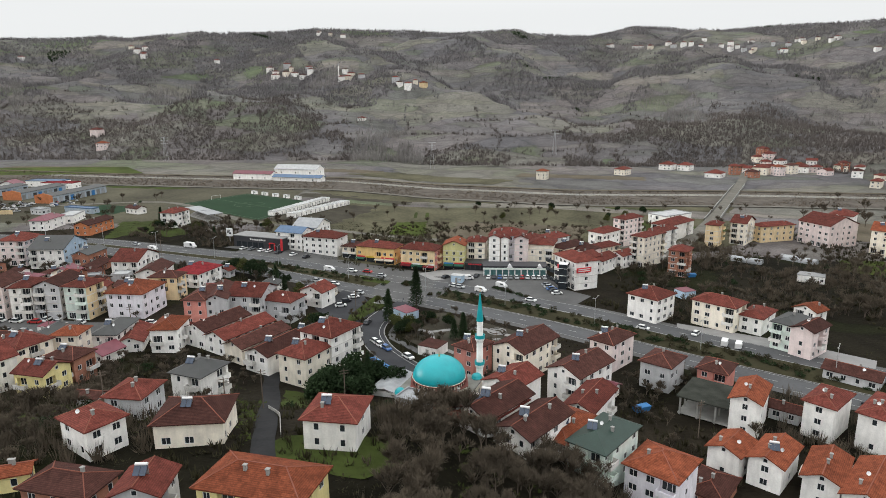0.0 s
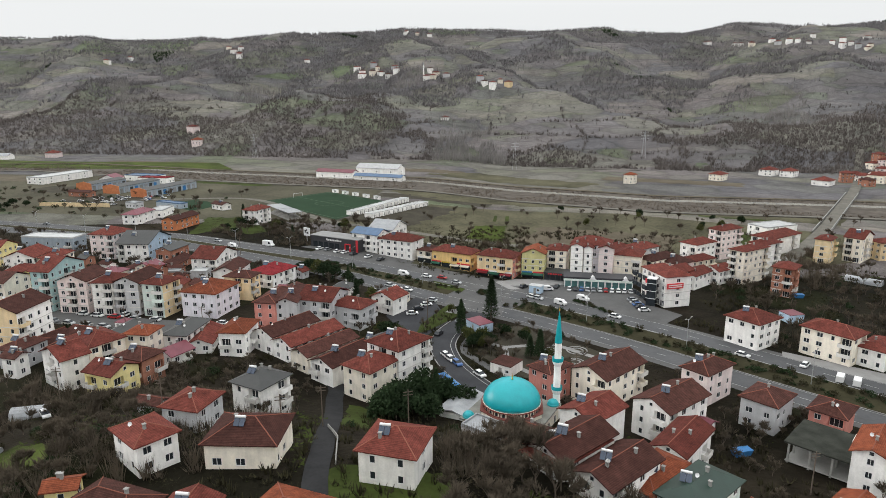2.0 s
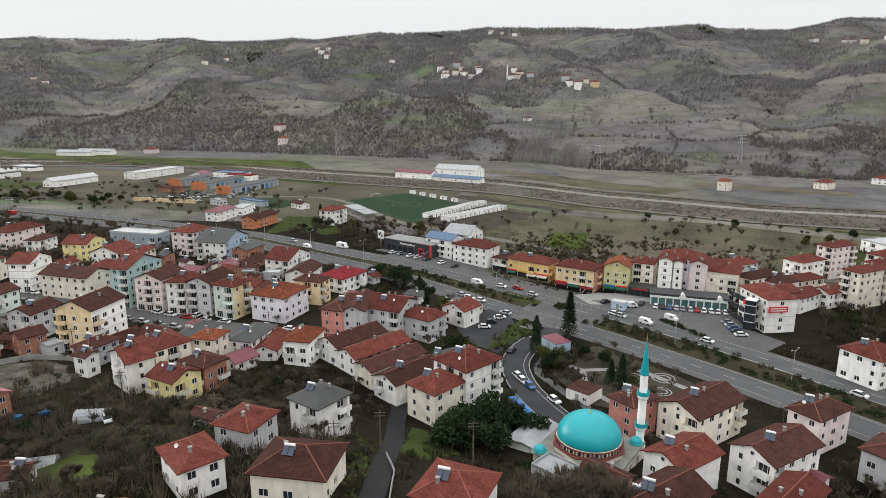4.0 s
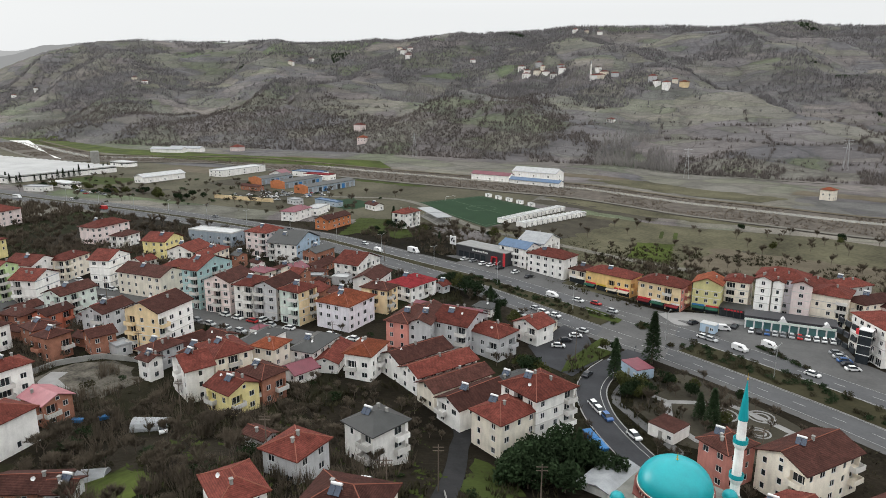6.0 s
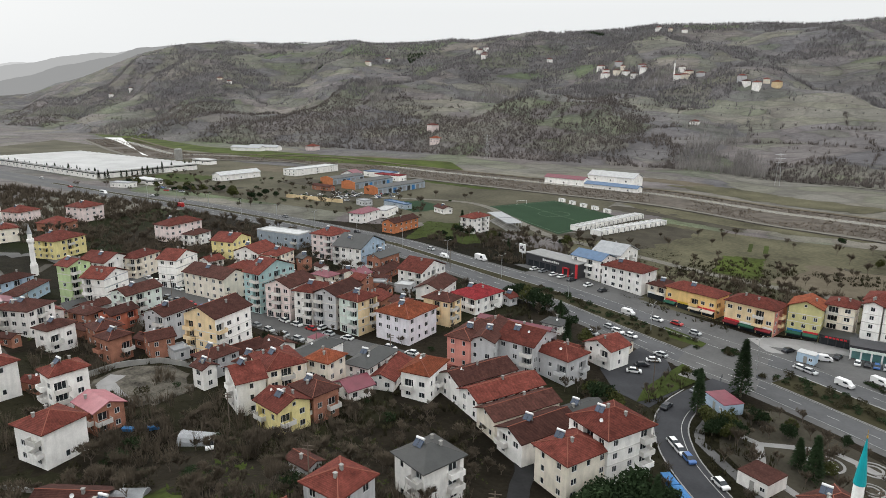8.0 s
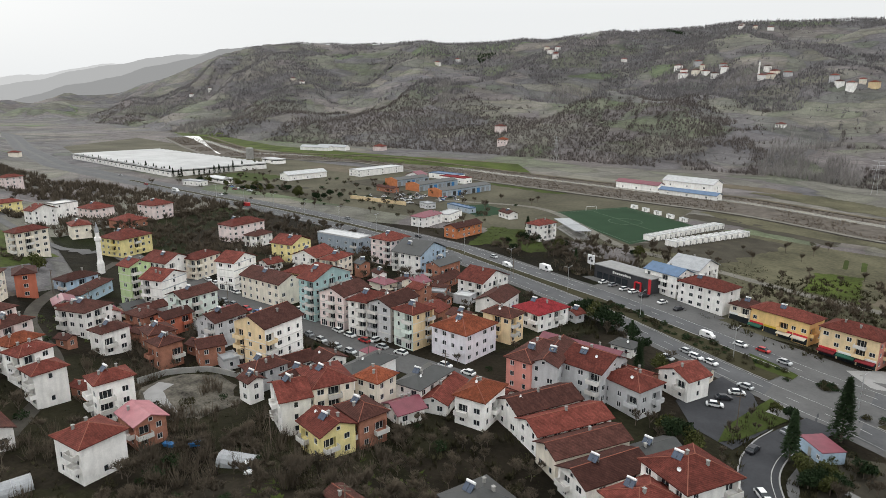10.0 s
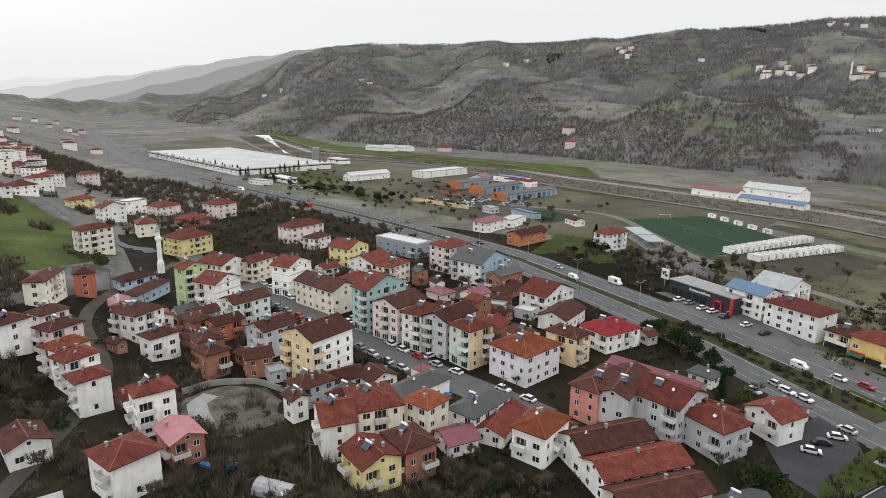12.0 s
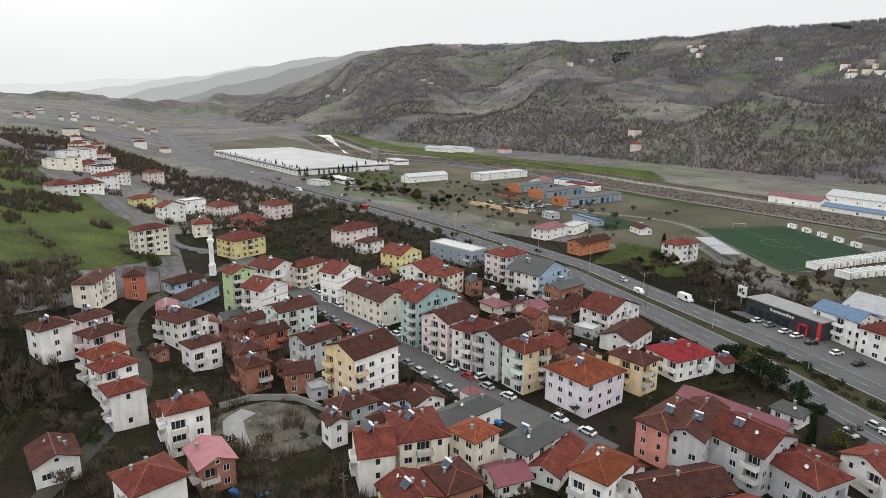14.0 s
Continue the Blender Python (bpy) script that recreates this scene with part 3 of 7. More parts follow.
ribbon("path", [(-12, 186), (-4, 182), (2, 184), (10, 186), (20, 178), (27, 172)], 1.8, 0.2, paving, "pale paved path winding through the park", "path")
ribbon("path", [(-4, 182), (-3, 172), (2, 166), (12, 164)], 1.8, 0.2, paving, "pale paved path winding through the park", "path")
ribbon("pavement", [(-13, 194), (-16, 178), (-8, 168), (0, 159)], 2.2, 0.2, old_asphalt, "paved footway beside the side street", "pavement")
patch("lawn", [(6, 192), (22, 180), (28, 172), (18, 164), (4, 172)], 0.18, soil, "worn lawn of the town park", "lawn", 3)
for k, (x0, y0, w0, d0, r0, mt, wd) in enumerate(((-20, 380, 60, 22, -14, "grass", "dull green riverside meadow"), (60, 372, 70, 20, -16, "straw", "straw-coloured riverside field"), (-60, 430, 80, 16, -14, "soil", "bare brown riverside ground"),
                                                (-205, 385, 40, 26, -35, "turf", "small dark green training pitch"), (130, 400, 50, 22, -18, "grass", "green riverside plot"), (-330, 440, 60, 30, -8, "soil", "rough ground behind the workshops"),
                                                (-420, 500, 90, 30, -12, "straw", "dry grass beside the river"), (-230, 490, 80, 20, -14, "grass", "rough grass beside the river"), (-140, 318, 30, 16, -30, "grass", "rough green plot by the highway"),
                                                (40, 330, 60, 26, -30, "soil", "brown ploughed plot"), (120, 330, 50, 30, -40, "grass", "rough green plot"), (180, 215, 50, 30, -45, "soil", "brown garden plot"), (230, 300, 70, 50, -50, "straw", "dry field by the road"),
                                                (-380, 380, 50, 22, 5, "soil", "bare yard beside the highway"), (-450, 410, 60, 40, 5, "grass", "rough green ground by the factory"), (-100, 590, 90, 24, -12, "straw", "straw-coloured field at the hill foot"), (120, 560, 110, 26, -18, "straw", "straw-coloured field at the hill foot"), (-380, 640, 120, 20, -6, "straw", "dry field at the hill foot"))):
    c, q = math.cos(radians(r0)), math.sin(radians(r0))
    patch("field", [(x0 + px * c - py * q, y0 + px * q + py * c) for px, py in ((-w0 / 2, -d0 / 2), (w0 / 2, -d0 / 2), (w0 / 2, d0 / 2), (-w0 / 2, d0 / 2))], 0.07 + 0.002 * k, dict(grass=grass, straw=straw, soil=soil, turf=turf)[mt], wd, "field", 8)
RIVER = [(420, 380), (312, 410), (200, 432), (86, 442), (38, 462), (-27, 486), (-101, 500), (-190, 518), (-294, 542), (-453, 590), (-640, 545), (-760, 600), (-950, 695)]
ribbon("riverbank", RIVER, 74, 0.14, rubble, "stony brown river bed with bare scrub", "riverbank")
ribbon("river", RIVER, 9, 0.2, water, "shallow grey-brown river", "river", off=-14, kind="structure")
ribbon("embankment", RIVER, 4.5, 0.5, gravel, "pale gravel dyke road along the river", "dyke", off=34)
ribbon("embankment", RIVER, 5.5, 0.5, straw, "straw-coloured dyke along the river", "dyke", off=-34)
patch("riverbank", [(-660, 535), (-640, 528), (-900, 672), (-985, 712), (-960, 725)], 0.4, paint_white, "pale gravel bank of the river bend", "riverbank", 15)


# circles of pale stone set in the park lawn
for x, y, r in ((8, 180, 3.4), (16, 182, 3.0), (15, 174, 2.4), (23, 173, 3.6)):
    z = ground_z(x, y) + 0.2
    t = thing("paved_circle", pose(x, y, z), "pale stone circles laid in the park lawn", "paving", "circles in the park")
    for k, (a, b) in enumerate(((0.45, 0.62), (0.85, 1.0))):
        V, F = [], []
        for i in range(28):
            for q in (a, b):
                V += [(q * r * math.cos(i * math.pi / 14), q * r * math.sin(i * math.pi / 14), zz) for zz in (0, 0.08)]
        for i in range(28):
            j = 4 * ((i + 1) % 28)
            i *= 4
            F += [(i + 1, i + 3, j + 3, j + 1), (i, i + 1, j + 1, j), (i + 3, i + 2, j + 2, j + 3)]
        part("ring", mesh("ring", V, F, paving), t)


# ---------- houses ----------
WIN = {}
STOREY = 2.55


def window_mesh(w, h, panes):
    """A window in one piece: white frame and mullions with the glass set back in it."""
    key = (round(w, 1), round(h, 1), panes)
    if key not in WIN:
        V, F, I = [], [], []
        a, t = w / 2, 0.08
        xs = [-a]
        for i in range(panes):
            xs += [-a + w * i / panes + t * (1 if i == 0 else 0.5), -a + w * (i + 1) / panes - t * (1 if i == panes - 1 else 0.5)]
        xs.append(a)
        zs = [0, t, h - t, h]
        n = len(xs)
        V = [(x, -0.05, z) for z in zs for x in xs]
        for j in range(3):
            for i in range(n - 1):
                q = (j * n + i, j * n + i + 1, (j + 1) * n + i + 1, (j + 1) * n + i)
                if j == 1 and i % 2 == 1:
                    k = len(V)
                    V += [(V[c][0], 0.01, V[c][2]) for c in q]
                    F += [(q[m], q[(m + 1) % 4], k + (m + 1) % 4, k + m) for m in range(4)] + [(k, k + 1, k + 2, k + 3)]
                    I += [0, 0, 0, 0, 1]
                else:
                    F.append(q)
                    I.append(0)
        k = len(V)
        V += [(-a, 0.06, 0), (a, 0.06, 0), (a, 0.06, h), (-a, 0.06, h)]
        q = (0, n - 1, 4 * n - 1, 3 * n)
        F += [(q[(m + 1) % 4], q[m], k + m, k + (m + 1) % 4) for m in range(4)]
        I += [0] * 4
        WIN[key] = mesh("window", V, F, frame_white, glass, index=I)
    return WIN[key]


def weld(V, F):
    """Joins corners that coincide."""
    seen, W, to = {}, [], []
    for v in V:
        k = (round(v[0], 3), round(v[1], 3), round(v[2], 3))
        if k not in seen:
            seen[k] = len(W)
            W.append(v)
        to.append(seen[k])
    return W, [tuple(to[i] for i in f) for f in F]


def facade(V, F, o, u, length, z0, z1, ops):
    """A wall face from o along u with openings (a, b, c, d, depth) cut through, and their reveals."""
    ops = [(*op, 0.16)[:5] for op in ops]
    n = (u[1], -u[0])
    us = sorted({0.0, length, *[q for op in ops for q in op[:2]]})
    zs = sorted({z0, z1, *[q for op in ops for q in op[2:4]]})
    at = lambda a, z, k=0.0: (o[0] + u[0] * a - n[0] * k, o[1] + u[1] * a - n[1] * k, z)
    for i in range(len(us) - 1):
        run = None
        for j in range(len(zs) - 1):
            cu, cz = (us[i] + us[i + 1]) / 2, (zs[j] + zs[j + 1]) / 2
            hole = any(a < cu < b and c < cz < d for a, b, c, d, _ in ops)
            if not hole and run is None:
                run = zs[j]
            if run is not None and (hole or j == len(zs) - 2):
                top = zs[j] if hole else zs[j + 1]
                k = len(V)
                V += [at(us[i], run), at(us[i + 1], run), at(us[i + 1], top), at(us[i], top)]
                F.append((k, k + 1, k + 2, k + 3))
                run = None
    for a, b, c, d, deep in ops:
        k = len(V)
        V += [at(a, c), at(b, c), at(b, d), at(a, d), at(a, c, deep), at(b, c, deep), at(b, d, deep), at(a, d, deep)]
        F += [(k, k + 4, k + 5, k + 1), (k + 1, k + 5, k + 6, k + 2), (k + 2, k + 6, k + 7, k + 3), (k + 3, k + 7, k + 4, k)]


def roof_shell(kind, w, d, rise, t=0.18):
    """Roof over a w x d plan (eaves), its underside at z = 0. Returns the mesh data and the ridge lines."""
    V, F, lines = [], [], []
    a, b = w / 2, d / 2
    if kind == "flat":
        box(V, F, -a, a, -b, b, 0, 0.25)
        for x0, x1, y0, y1 in ((-a, a, -b, -b + 0.2), (-a, a, b - 0.2, b), (-a, -a + 0.2, -b + 0.2, b - 0.2), (a - 0.2, a, -b + 0.2, b - 0.2)):
            box(V, F, x0, x1, y0, y1, 0.25, 0.6)
        return V, F, lines
    if kind == "hip":
        box(V, F, -a, a, -b, b, 0, t)
        F.pop(1)
        k = len(V) - 4
        if a >= b:
            r = ((-(a - b * 0.95), 0, t + rise), (a - b * 0.95, 0, t + rise))
            V += r
            F += [(k, k + 1, k + 5, k + 4), (k + 1, k + 2, k + 5), (k + 2, k + 3, k + 4, k + 5), (k + 3, k, k + 4)]
            lines = [(r[0], r[1]), (V[k], r[0]), (V[k + 3], r[0]), (V[k + 1], r[1]), (V[k + 2], r[1])]
        else:
            r = ((0, -(b - a * 0.95), t + rise), (0, b - a * 0.95, t + rise))
            V += r
            F += [(k, k + 1, k + 4), (k + 1, k + 2, k + 5, k + 4), (k + 2, k + 3, k + 5), (k + 3, k, k + 4, k + 5)]
            lines = [(r[0], r[1]), (V[k], r[0]), (V[k + 1], r[0]), (V[k + 2], r[1]), (V[k + 3], r[1])]
        return V, F, lines
    # gable: ridge along x (gL) or along y (gR)
    half, run = (b, a) if kind == "gL" else (a, b)
    prof = [(-half, 0), (-half, t), (0, rise + t), (half, t), (half, 0), (0, rise)]
    for e in (-run, run):
        V += [(e, p, z) if kind == "gL" else (p, e, z) for p, z in prof]
    F += [(i, (i + 1) % 6, 6 + (i + 1) % 6, 6 + i) for i in range(6)]
    F += [(0, 5, 2, 1), (5, 4, 3, 2), (6, 7, 8, 11), (11, 8, 9, 10)]
    if kind == "gR":
        F[:] = [f[::-1] for f in F]
    lines = [(V[2], V[8])]
    return V, F, lines


def roof_z(kind, w, d, rise, x, y, t=0.18):
    a, b = w / 2, d / 2
    if kind == "flat":
        return 0.25
    if kind == "gL":
        return t + rise * (1 - abs(y) / b)
    if kind == "gR":
        return t + rise * (1 - abs(x) / a)
    return t + rise * min(1, (1 - abs(x) / a) * a / min(a, b), (1 - abs(y) / b) * b / min(a, b))


V, F = [], []
for i in (0, 1):
    k = len(V)
    V += [(-1.05 + 1.08 * i, 0, 0.25), (-0.05 + 1.08 * i, 0, 0.25), (-0.05 + 1.08 * i, 1.3, 1.35), (-1.05 + 1.08 * i, 1.3, 1.35)]
    V += [(x, y + 0.06, z - 0.08) for x, y, z in V[k:k + 4]]
    F += [(k, k + 1, k + 2, k + 3), (k + 7, k + 6, k + 5, k + 4), (k, k + 4, k + 5, k + 1), (k + 1, k + 5, k + 6, k + 2), (k + 2, k + 6, k + 7, k + 3), (k + 3, k + 7, k + 4, k)]
SOLAR = mesh("solar_panel", V, F, solar_glass)
V, F = [], []
tube(V, F, (-1.0, 1.42, 1.5), (1.0, 1.42, 1.5), 0.27, 0.27, 10)
TANK = mesh("water_tank", V, F, frame_white)
V, F = [], []
box(V, F, -1.0, 1.0, 1.38, 1.46, -0.6, 1.25)
STAND = mesh("stand", V, F, metal)
V, F = [], []
k = len(V)
box(V, F, -0.22, 0.22, -0.2, 0.2, -0.9, 0.75)
box(V, F, -0.3, 0.3, -0.28, 0.28, 0.75, 0.85)
CHIM = mesh("chimney", V, F, concrete)
V, F = [], []
lathe(V, F, [(0.05, 0.0), (0.3, 0.06), (0.48, 0.2), (0.5, 0.2), (0.3, 0.02), (0.06, -0.05)], 12)
tube(V, F, (0, 0, -0.05), (0, 0.0, -0.7), 0.03, 0.03, 4)
DISH = mesh("satellite_dish", V, F, frame_white)
cap_mat = mat("ridge_tile", (0.22, 0.085, 0.06), 0.85, tint=0.15)
rail_mat = mat("balcony_render", (0.60, 0.58, 0.55), 0.85, tint=0.15)
SIGNS = [signal_red, frame_white, tarp, charcoal, mat("sign_yellow", (0.55, 0.38, 0.04), 0.5), mat("sign_green", (0.03, 0.18, 0.08), 0.5), frame_white, signal_red]
AWNINGS = [mat("awning_maroon", (0.16, 0.025, 0.03), 0.8, tint=0.2), mat("awning_cream", (0.5, 0.46, 0.38), 0.8, tint=0.2), mat("awning_green", (0.03, 0.10, 0.07), 0.8, tint=0.2), mat("awning_brown", (0.10, 0.06, 0.04), 0.8)]
house_count = 0
FOOT = []


def shop_front(t, a, b, r):
    """Ground-floor shops along the front: dark glazing, awnings, sign boards and posts."""
    n = max(1, int(2 * a / 4.2))
    for i in range(n):
        x0, x1 = -a + 2 * a * i / n + 0.2, -a + 2 * a * (i + 1) / n - 0.2
        V, F = [], []
        box(V, F, x0, x1, -b - 0.08, -b + 0.1, 0.05, 2.05)
        part("shop_window", mesh("shop_window", V, F, glass), t, "dark shop window")
        V, F = [], []
        box(V, F, x0, x1, -b - 0.2, -b - 0.02, 2.1, 2.7)
        part("sign_board", mesh("sign_board", V, F, r.choice(SIGNS)), t, "coloured shop sign board")
        if r.random() < 0.6:
            V = [(x0, -b - 0.22, 2.15), (x1, -b - 0.22, 2.15), (x1, -b - 1.7, 1.8), (x0, -b - 1.7, 1.8)]
            V += [(px, py, pz - 0.07) for px, py, pz in V] + [(x0, -b - 1.7, 1.5), (x1, -b - 1.7, 1.5)]
            F = [(0, 3, 2, 1), (4, 5, 6, 7), (0, 1, 5, 4), (1, 2, 6, 5), (3, 0, 4, 7), (2, 3, 8, 9)]
            part("awning", mesh("awning", V, F, r.choice(AWNINGS)), t, "sloping cloth shop awning")


def house(x, y, rot, w, d, st, kind, roof, wall, extra=""):
    """A rendered town house: w x d over the eaves, st storeys, its front along local x."""
    global house_count
    house_count += 1
    FOOT.append((x, y, 0.55 * max(w, d)))
    r = random.Random(house_count * 7 + int(x * 3))
    far = math.hypot(x + 20, y - 50)
    if far > 880:
        w, d, st = 0.85 * w, 0.85 * d, min(st, 2)
    near = far < 175
    th = radians(rot)
    corners = [(x + sx * w / 2 * math.cos(th) - sy * d / 2 * math.sin(th), y + sx * w / 2 * math.sin(th) + sy * d / 2 * math.cos(th)) for sx in (-1, 1) for sy in (-1, 1)]
    zs = [ground_z(*c) for c in corners] + [ground_z(x, y)]
    base, low = max(zs[-1], min(zs)), min(zs) - max(zs[-1], min(zs))
    word = {1: "single-storey", 2: "two-storey", 3: "three-storey", 4: "four-storey", 5: "five-storey"}[min(5, max(1, round(st)))]
    tall = st >= 3.5
    kindword = "shed" if wall in ("rust", "steel") else "apartment building" if tall else "house"
    tone = WADJ.get(wall, wall)
    t = thing("apartment_building" if tall else "house", pose(x, y, base, 0, 0, rot), f"{word} {tone} {kindword} with {FORM[kind]} {ADJ[roof]} roof", kindword, "houses of the town")
    ov = 0.55 if kind != "flat" else 0.05
    a, b = w / 2 - ov, d / 2 - ov
    top = st * STOREY + 0.05
    V, F, wins, rails = [], [], [], []
    side_wall = WALL[extra.split("|")[1]] if "|" in extra else WALL[wall]
    split = []
    n_st = max(1, int(st + 0.3))
    bal = "b" in extra or (st >= 2 and far < 340 and r.random() < 0.7 and "n" not in extra)
    sides = (((-a, -b), (1, 0), 2 * a, 0), ((a, -b), (0, 1), 2 * b, 1), ((a, b), (-1, 0), 2 * a, 2), ((-a, b), (0, -1), 2 * b, 3))
    for o, u, length, s in sides:
        ops = []
        nx, ny = u[1] * math.cos(th) + u[0] * math.sin(th), u[1] * math.sin(th) - u[0] * math.cos(th)
        open_side = nx * (-12 - x) + ny * (40 - y) > 0.12 * far
        if far < 120 or (open_side and far < 700) or (s == 0 and far < 820):
            cols = max(1, int(length / (2.9 if open_side else 5.5)))
            if far > 330:
                cols = min(cols, 3)
            elif far > 220:
                cols = min(cols, 5)
            if wall == "white" and s in (1,) and r.random() < 0.3:
                cols = max(1, cols // 2)
            bcol = r.randrange(cols) if bal and open_side and cols > 1 else -1
            for c in range(cols):
                mid = length * (c + 0.5) / cols
                ww = r.choice((0.9, 1.1, 1.3, 1.5))
                for f in range(n_st):
                    if r.random() < 0.12 and c != bcol:
                        continue
                    z = f * STOREY + 0.85
                    hh, deep = 1.25, 0.16
                    if c == bcol and f > 0:
                        z, hh, wide, deep = f * STOREY + 0.1, 2.1, 2.6, 1.0
                        rails.append((o, u, mid, f * STOREY))
                    elif f == 0 and tall and s == 0:
                        z, hh, wide = 0.2, 2.0, min(2.2, length / cols - 0.3)
                    else:
                        wide = ww
                    wide = min(wide, length / cols - 0.25)
                    if z + hh > top - 0.15 or wide < 0.4:
                        continue
                    ops.append((mid - wide / 2, mid + wide / 2, z, z + hh, deep))
                    wins.append((o, u, mid, z, wide, hh, deep - 0.06))
        facade(V, F, o, u, length, low - 1.0, top, ops)
        split += [s % 2] * (len(F) - len(split))
    rise = 0.42 * min(w, d) / 2 if kind == "hip" else 0.42 * (d if kind == "gL" else w) / 2
    if kind in ("gL", "gR"):
        k = len(V)
        ht = rise * 0.99
        if kind == "gL":
            V += [(a, -b, top), (a, b, top), (a, 0, top + ht * b / (d / 2)), (-a, b, top), (-a, -b, top), (-a, 0, top + ht * b / (d / 2))]
        else:
            V += [(-a, -b, top), (a, -b, top), (0, -b, top + ht * a / (w / 2)), (a, b, top), (-a, b, top), (0, b, top + ht * a / (w / 2))]
        F += [(k, k + 1, k + 2), (k + 3, k + 4, k + 5)]
        split += [1, 1] if kind == "gL" else [0, 0]
        # a small attic window on the visible gable
        if near or far < 260:
            if kind == "gR" and w > 6.5:
                wins.append(((-a, -b - 0.14), (1, 0), a, top + 0.15, 0.8, 0.8, 0.1))
            if kind == "gL" and d > 6.5:
                wins.append(((a + 0.14, -b), (0, 1), b, top + 0.15, 0.8, 0.8, 0.1))
    part("wall", mesh("wall", *weld(V, F), WALL[wall], side_wall, index=split), t)
    V, F, lines = roof_shell(kind, w, d, rise)
    if "t" in extra.split("|")[0]:
        for f in range(1, n_st + 1):
            SV, SF = [], []
            box(SV, SF, a + 0.0, a + 0.02, -b, b, f * STOREY - 0.35, f * STOREY - 0.15)
            part("stripe", mesh("stripe", SV, SF, WALL["steel"]), t, "painted blue-grey band")
    ro = part("roof", mesh("roof", V, F, ROOF[roof]), t, m=pose(0, 0, top))
    if near and lines and roof in ("red", "orange", "dark", "crimson"):
        V, F = [], []
        for p, q in lines:
            tube(V, F, p, q, 0.09, 0.09, 5)
        part("ridge_cap", mesh("ridge_cap", V, F, cap_mat), ro)
    for o, u, mid, z, ww, hh, back in wins:
        n = (u[1], -u[0])
        m = pose(o[0] + u[0] * mid - n[0] * back, o[1] + u[1] * mid - n[1] * back, z, 0, 0, math.degrees(math.atan2(u[1], u[0])))
        part("window", window_mesh(ww, hh, 1 if ww < 1 else 2 if ww < 2 else 3), t, m=m)
    for o, u, mid, z in rails:
        o1, o2 = [(-1.5, 0), (-1.5, -1.15), (1.5, -1.15), (1.5, 0)], [(-1.4, 0), (-1.4, -1.05), (1.4, -1.05), (1.4, 0)]
        V = [(px, py, z - 0.15) for px, py in o1] + [(px, py, z + 0.85) for px, py in o1] + [(px, py, z + 0.85) for px, py in o2] + [(px, py, z) for px, py in o2]
        F = [(3, 2, 1, 0), (15, 12, 13, 14)] + [(i + k, i + 1 + k, i + 5 + k, i + 4 + k) for k in (0, 4, 8) for i in range(3)]
        part("balcony", mesh("balcony", V, F, rail_mat if r.random() < 0.6 else WALL[wall]), t, m=pose(o[0] + u[0] * mid, o[1] + u[1] * mid, 0, 0, 0, math.degrees(math.atan2(u[1], u[0]))))
    if far < 290 and n_st >= 4:
        for f in range(1, n_st):
            ring = [(sx * (a + e), sy * (b + e), f * STOREY + dz) for dz, e in ((-0.14, 0), (-0.14, 0.07), (0.06, 0.07), (0.06, 0)) for sx, sy in ((-1, -1), (1, -1), (1, 1), (-1, 1))]
            F = [(4 * k + i, 4 * k + (i + 1) % 4, 4 * k + 4 + (i + 1) % 4, 4 * k + 4 + i) for k in range(3) for i in range(4)]
            part("string_course", mesh("string_course", ring, F, rail_mat), t)
    if "p" in extra.split("|")[0]:
        shop_front(t, a, b, r)
    if kind != "flat" and far < 420:
        for i in range(1 + (r.random() < 0.5)):
            cx, cy = r.uniform(-0.5, 0.5) * a, r.uniform(-0.6, 0.6) * b
            part("chimney", CHIM, t, m=pose(cx, cy, top + roof_z(kind, w, d, rise, cx, cy)))
        if "s" in extra or r.random() < 0.2:
            px, py = r.uniform(-0.35, 0.25) * a, -0.45 * b
            sp = part("solar_panel", SOLAR, t, "dark solar water heater panels", pose(px, py, top + roof_z(kind, w, d, rise, px, py), 0, 0, -rot * 0.6) @ Matrix.Scale(0.82, 4))
            part("water_tank", TANK, sp, "white hot water tank")
            if near:
                part("stand", STAND, sp)
        if near and r.random() < 0.45:
            px, py = r.uniform(-0.6, 0.6) * a, r.uniform(-0.7, 0) * b
            part("satellite_dish", DISH, t, "white satellite dish", pose(px, py, top + roof_z(kind, w, d, rise, px, py) + 0.45, 60, 0, r.uniform(-40, 40)) @ Matrix.Scale(0.72, 4))
    return t


house(-17.3, 96.0, -9, 9.6, 9.6, 2, "hip", "red", "white", "sn")
house(-24.1, 77.0, -15, 15.9, 9.3, 2, "hip", "orange", "yellow")
house(-39.9, 77.1, 2, 7.2, 7.5, 2, "gR", "red", "grey", "s")
house(-53.0, 81.8, -14, 11.9, 7.2, 1, "hip", "dark", "brick")
house(-56.7, 95.5, -34, 9.2, 7.4, 2, "hip", "red", "white", "n")
house(-57.5, 111.0, -8, 8.2, 8.5, 2, "hip", "red", "grey", "n")
house(-41.6, 99.4, 5, 12.0, 10.4, 1.7, "hip", "dark", "cream", "s")
house(-51.6, 127.0, -22, 8.9, 9.3, 3, "hip", "slate", "white", "sb")
house(-90.3, 135.2, -14, 9.0, 8.6, 2.2, "gL", "red", "yellow", "s")
house(-104.0, 138.6, -29, 10.9, 7.1, 3, "gR", "red", "white", "s")
house(-103.2, 148.1, -27, 12.0, 9.9, 3, "hip", "red", "cream", "s")
house(-123.1, 148.1, -9, 7.0, 9.8, 2, "hip", "dark", "grey", "s")
house(-88.3, 142.8, -15, 9.1, 7.5, 2.5, "hip", "dark", "brick", "s")
house(-86.7, 154.4, -22, 7.4, 7.4, 1, "gR", "maroon", "white")
house(-94.4, 154.4, -1, 7.4, 7.4, 3, "hip", "orange", "cream")
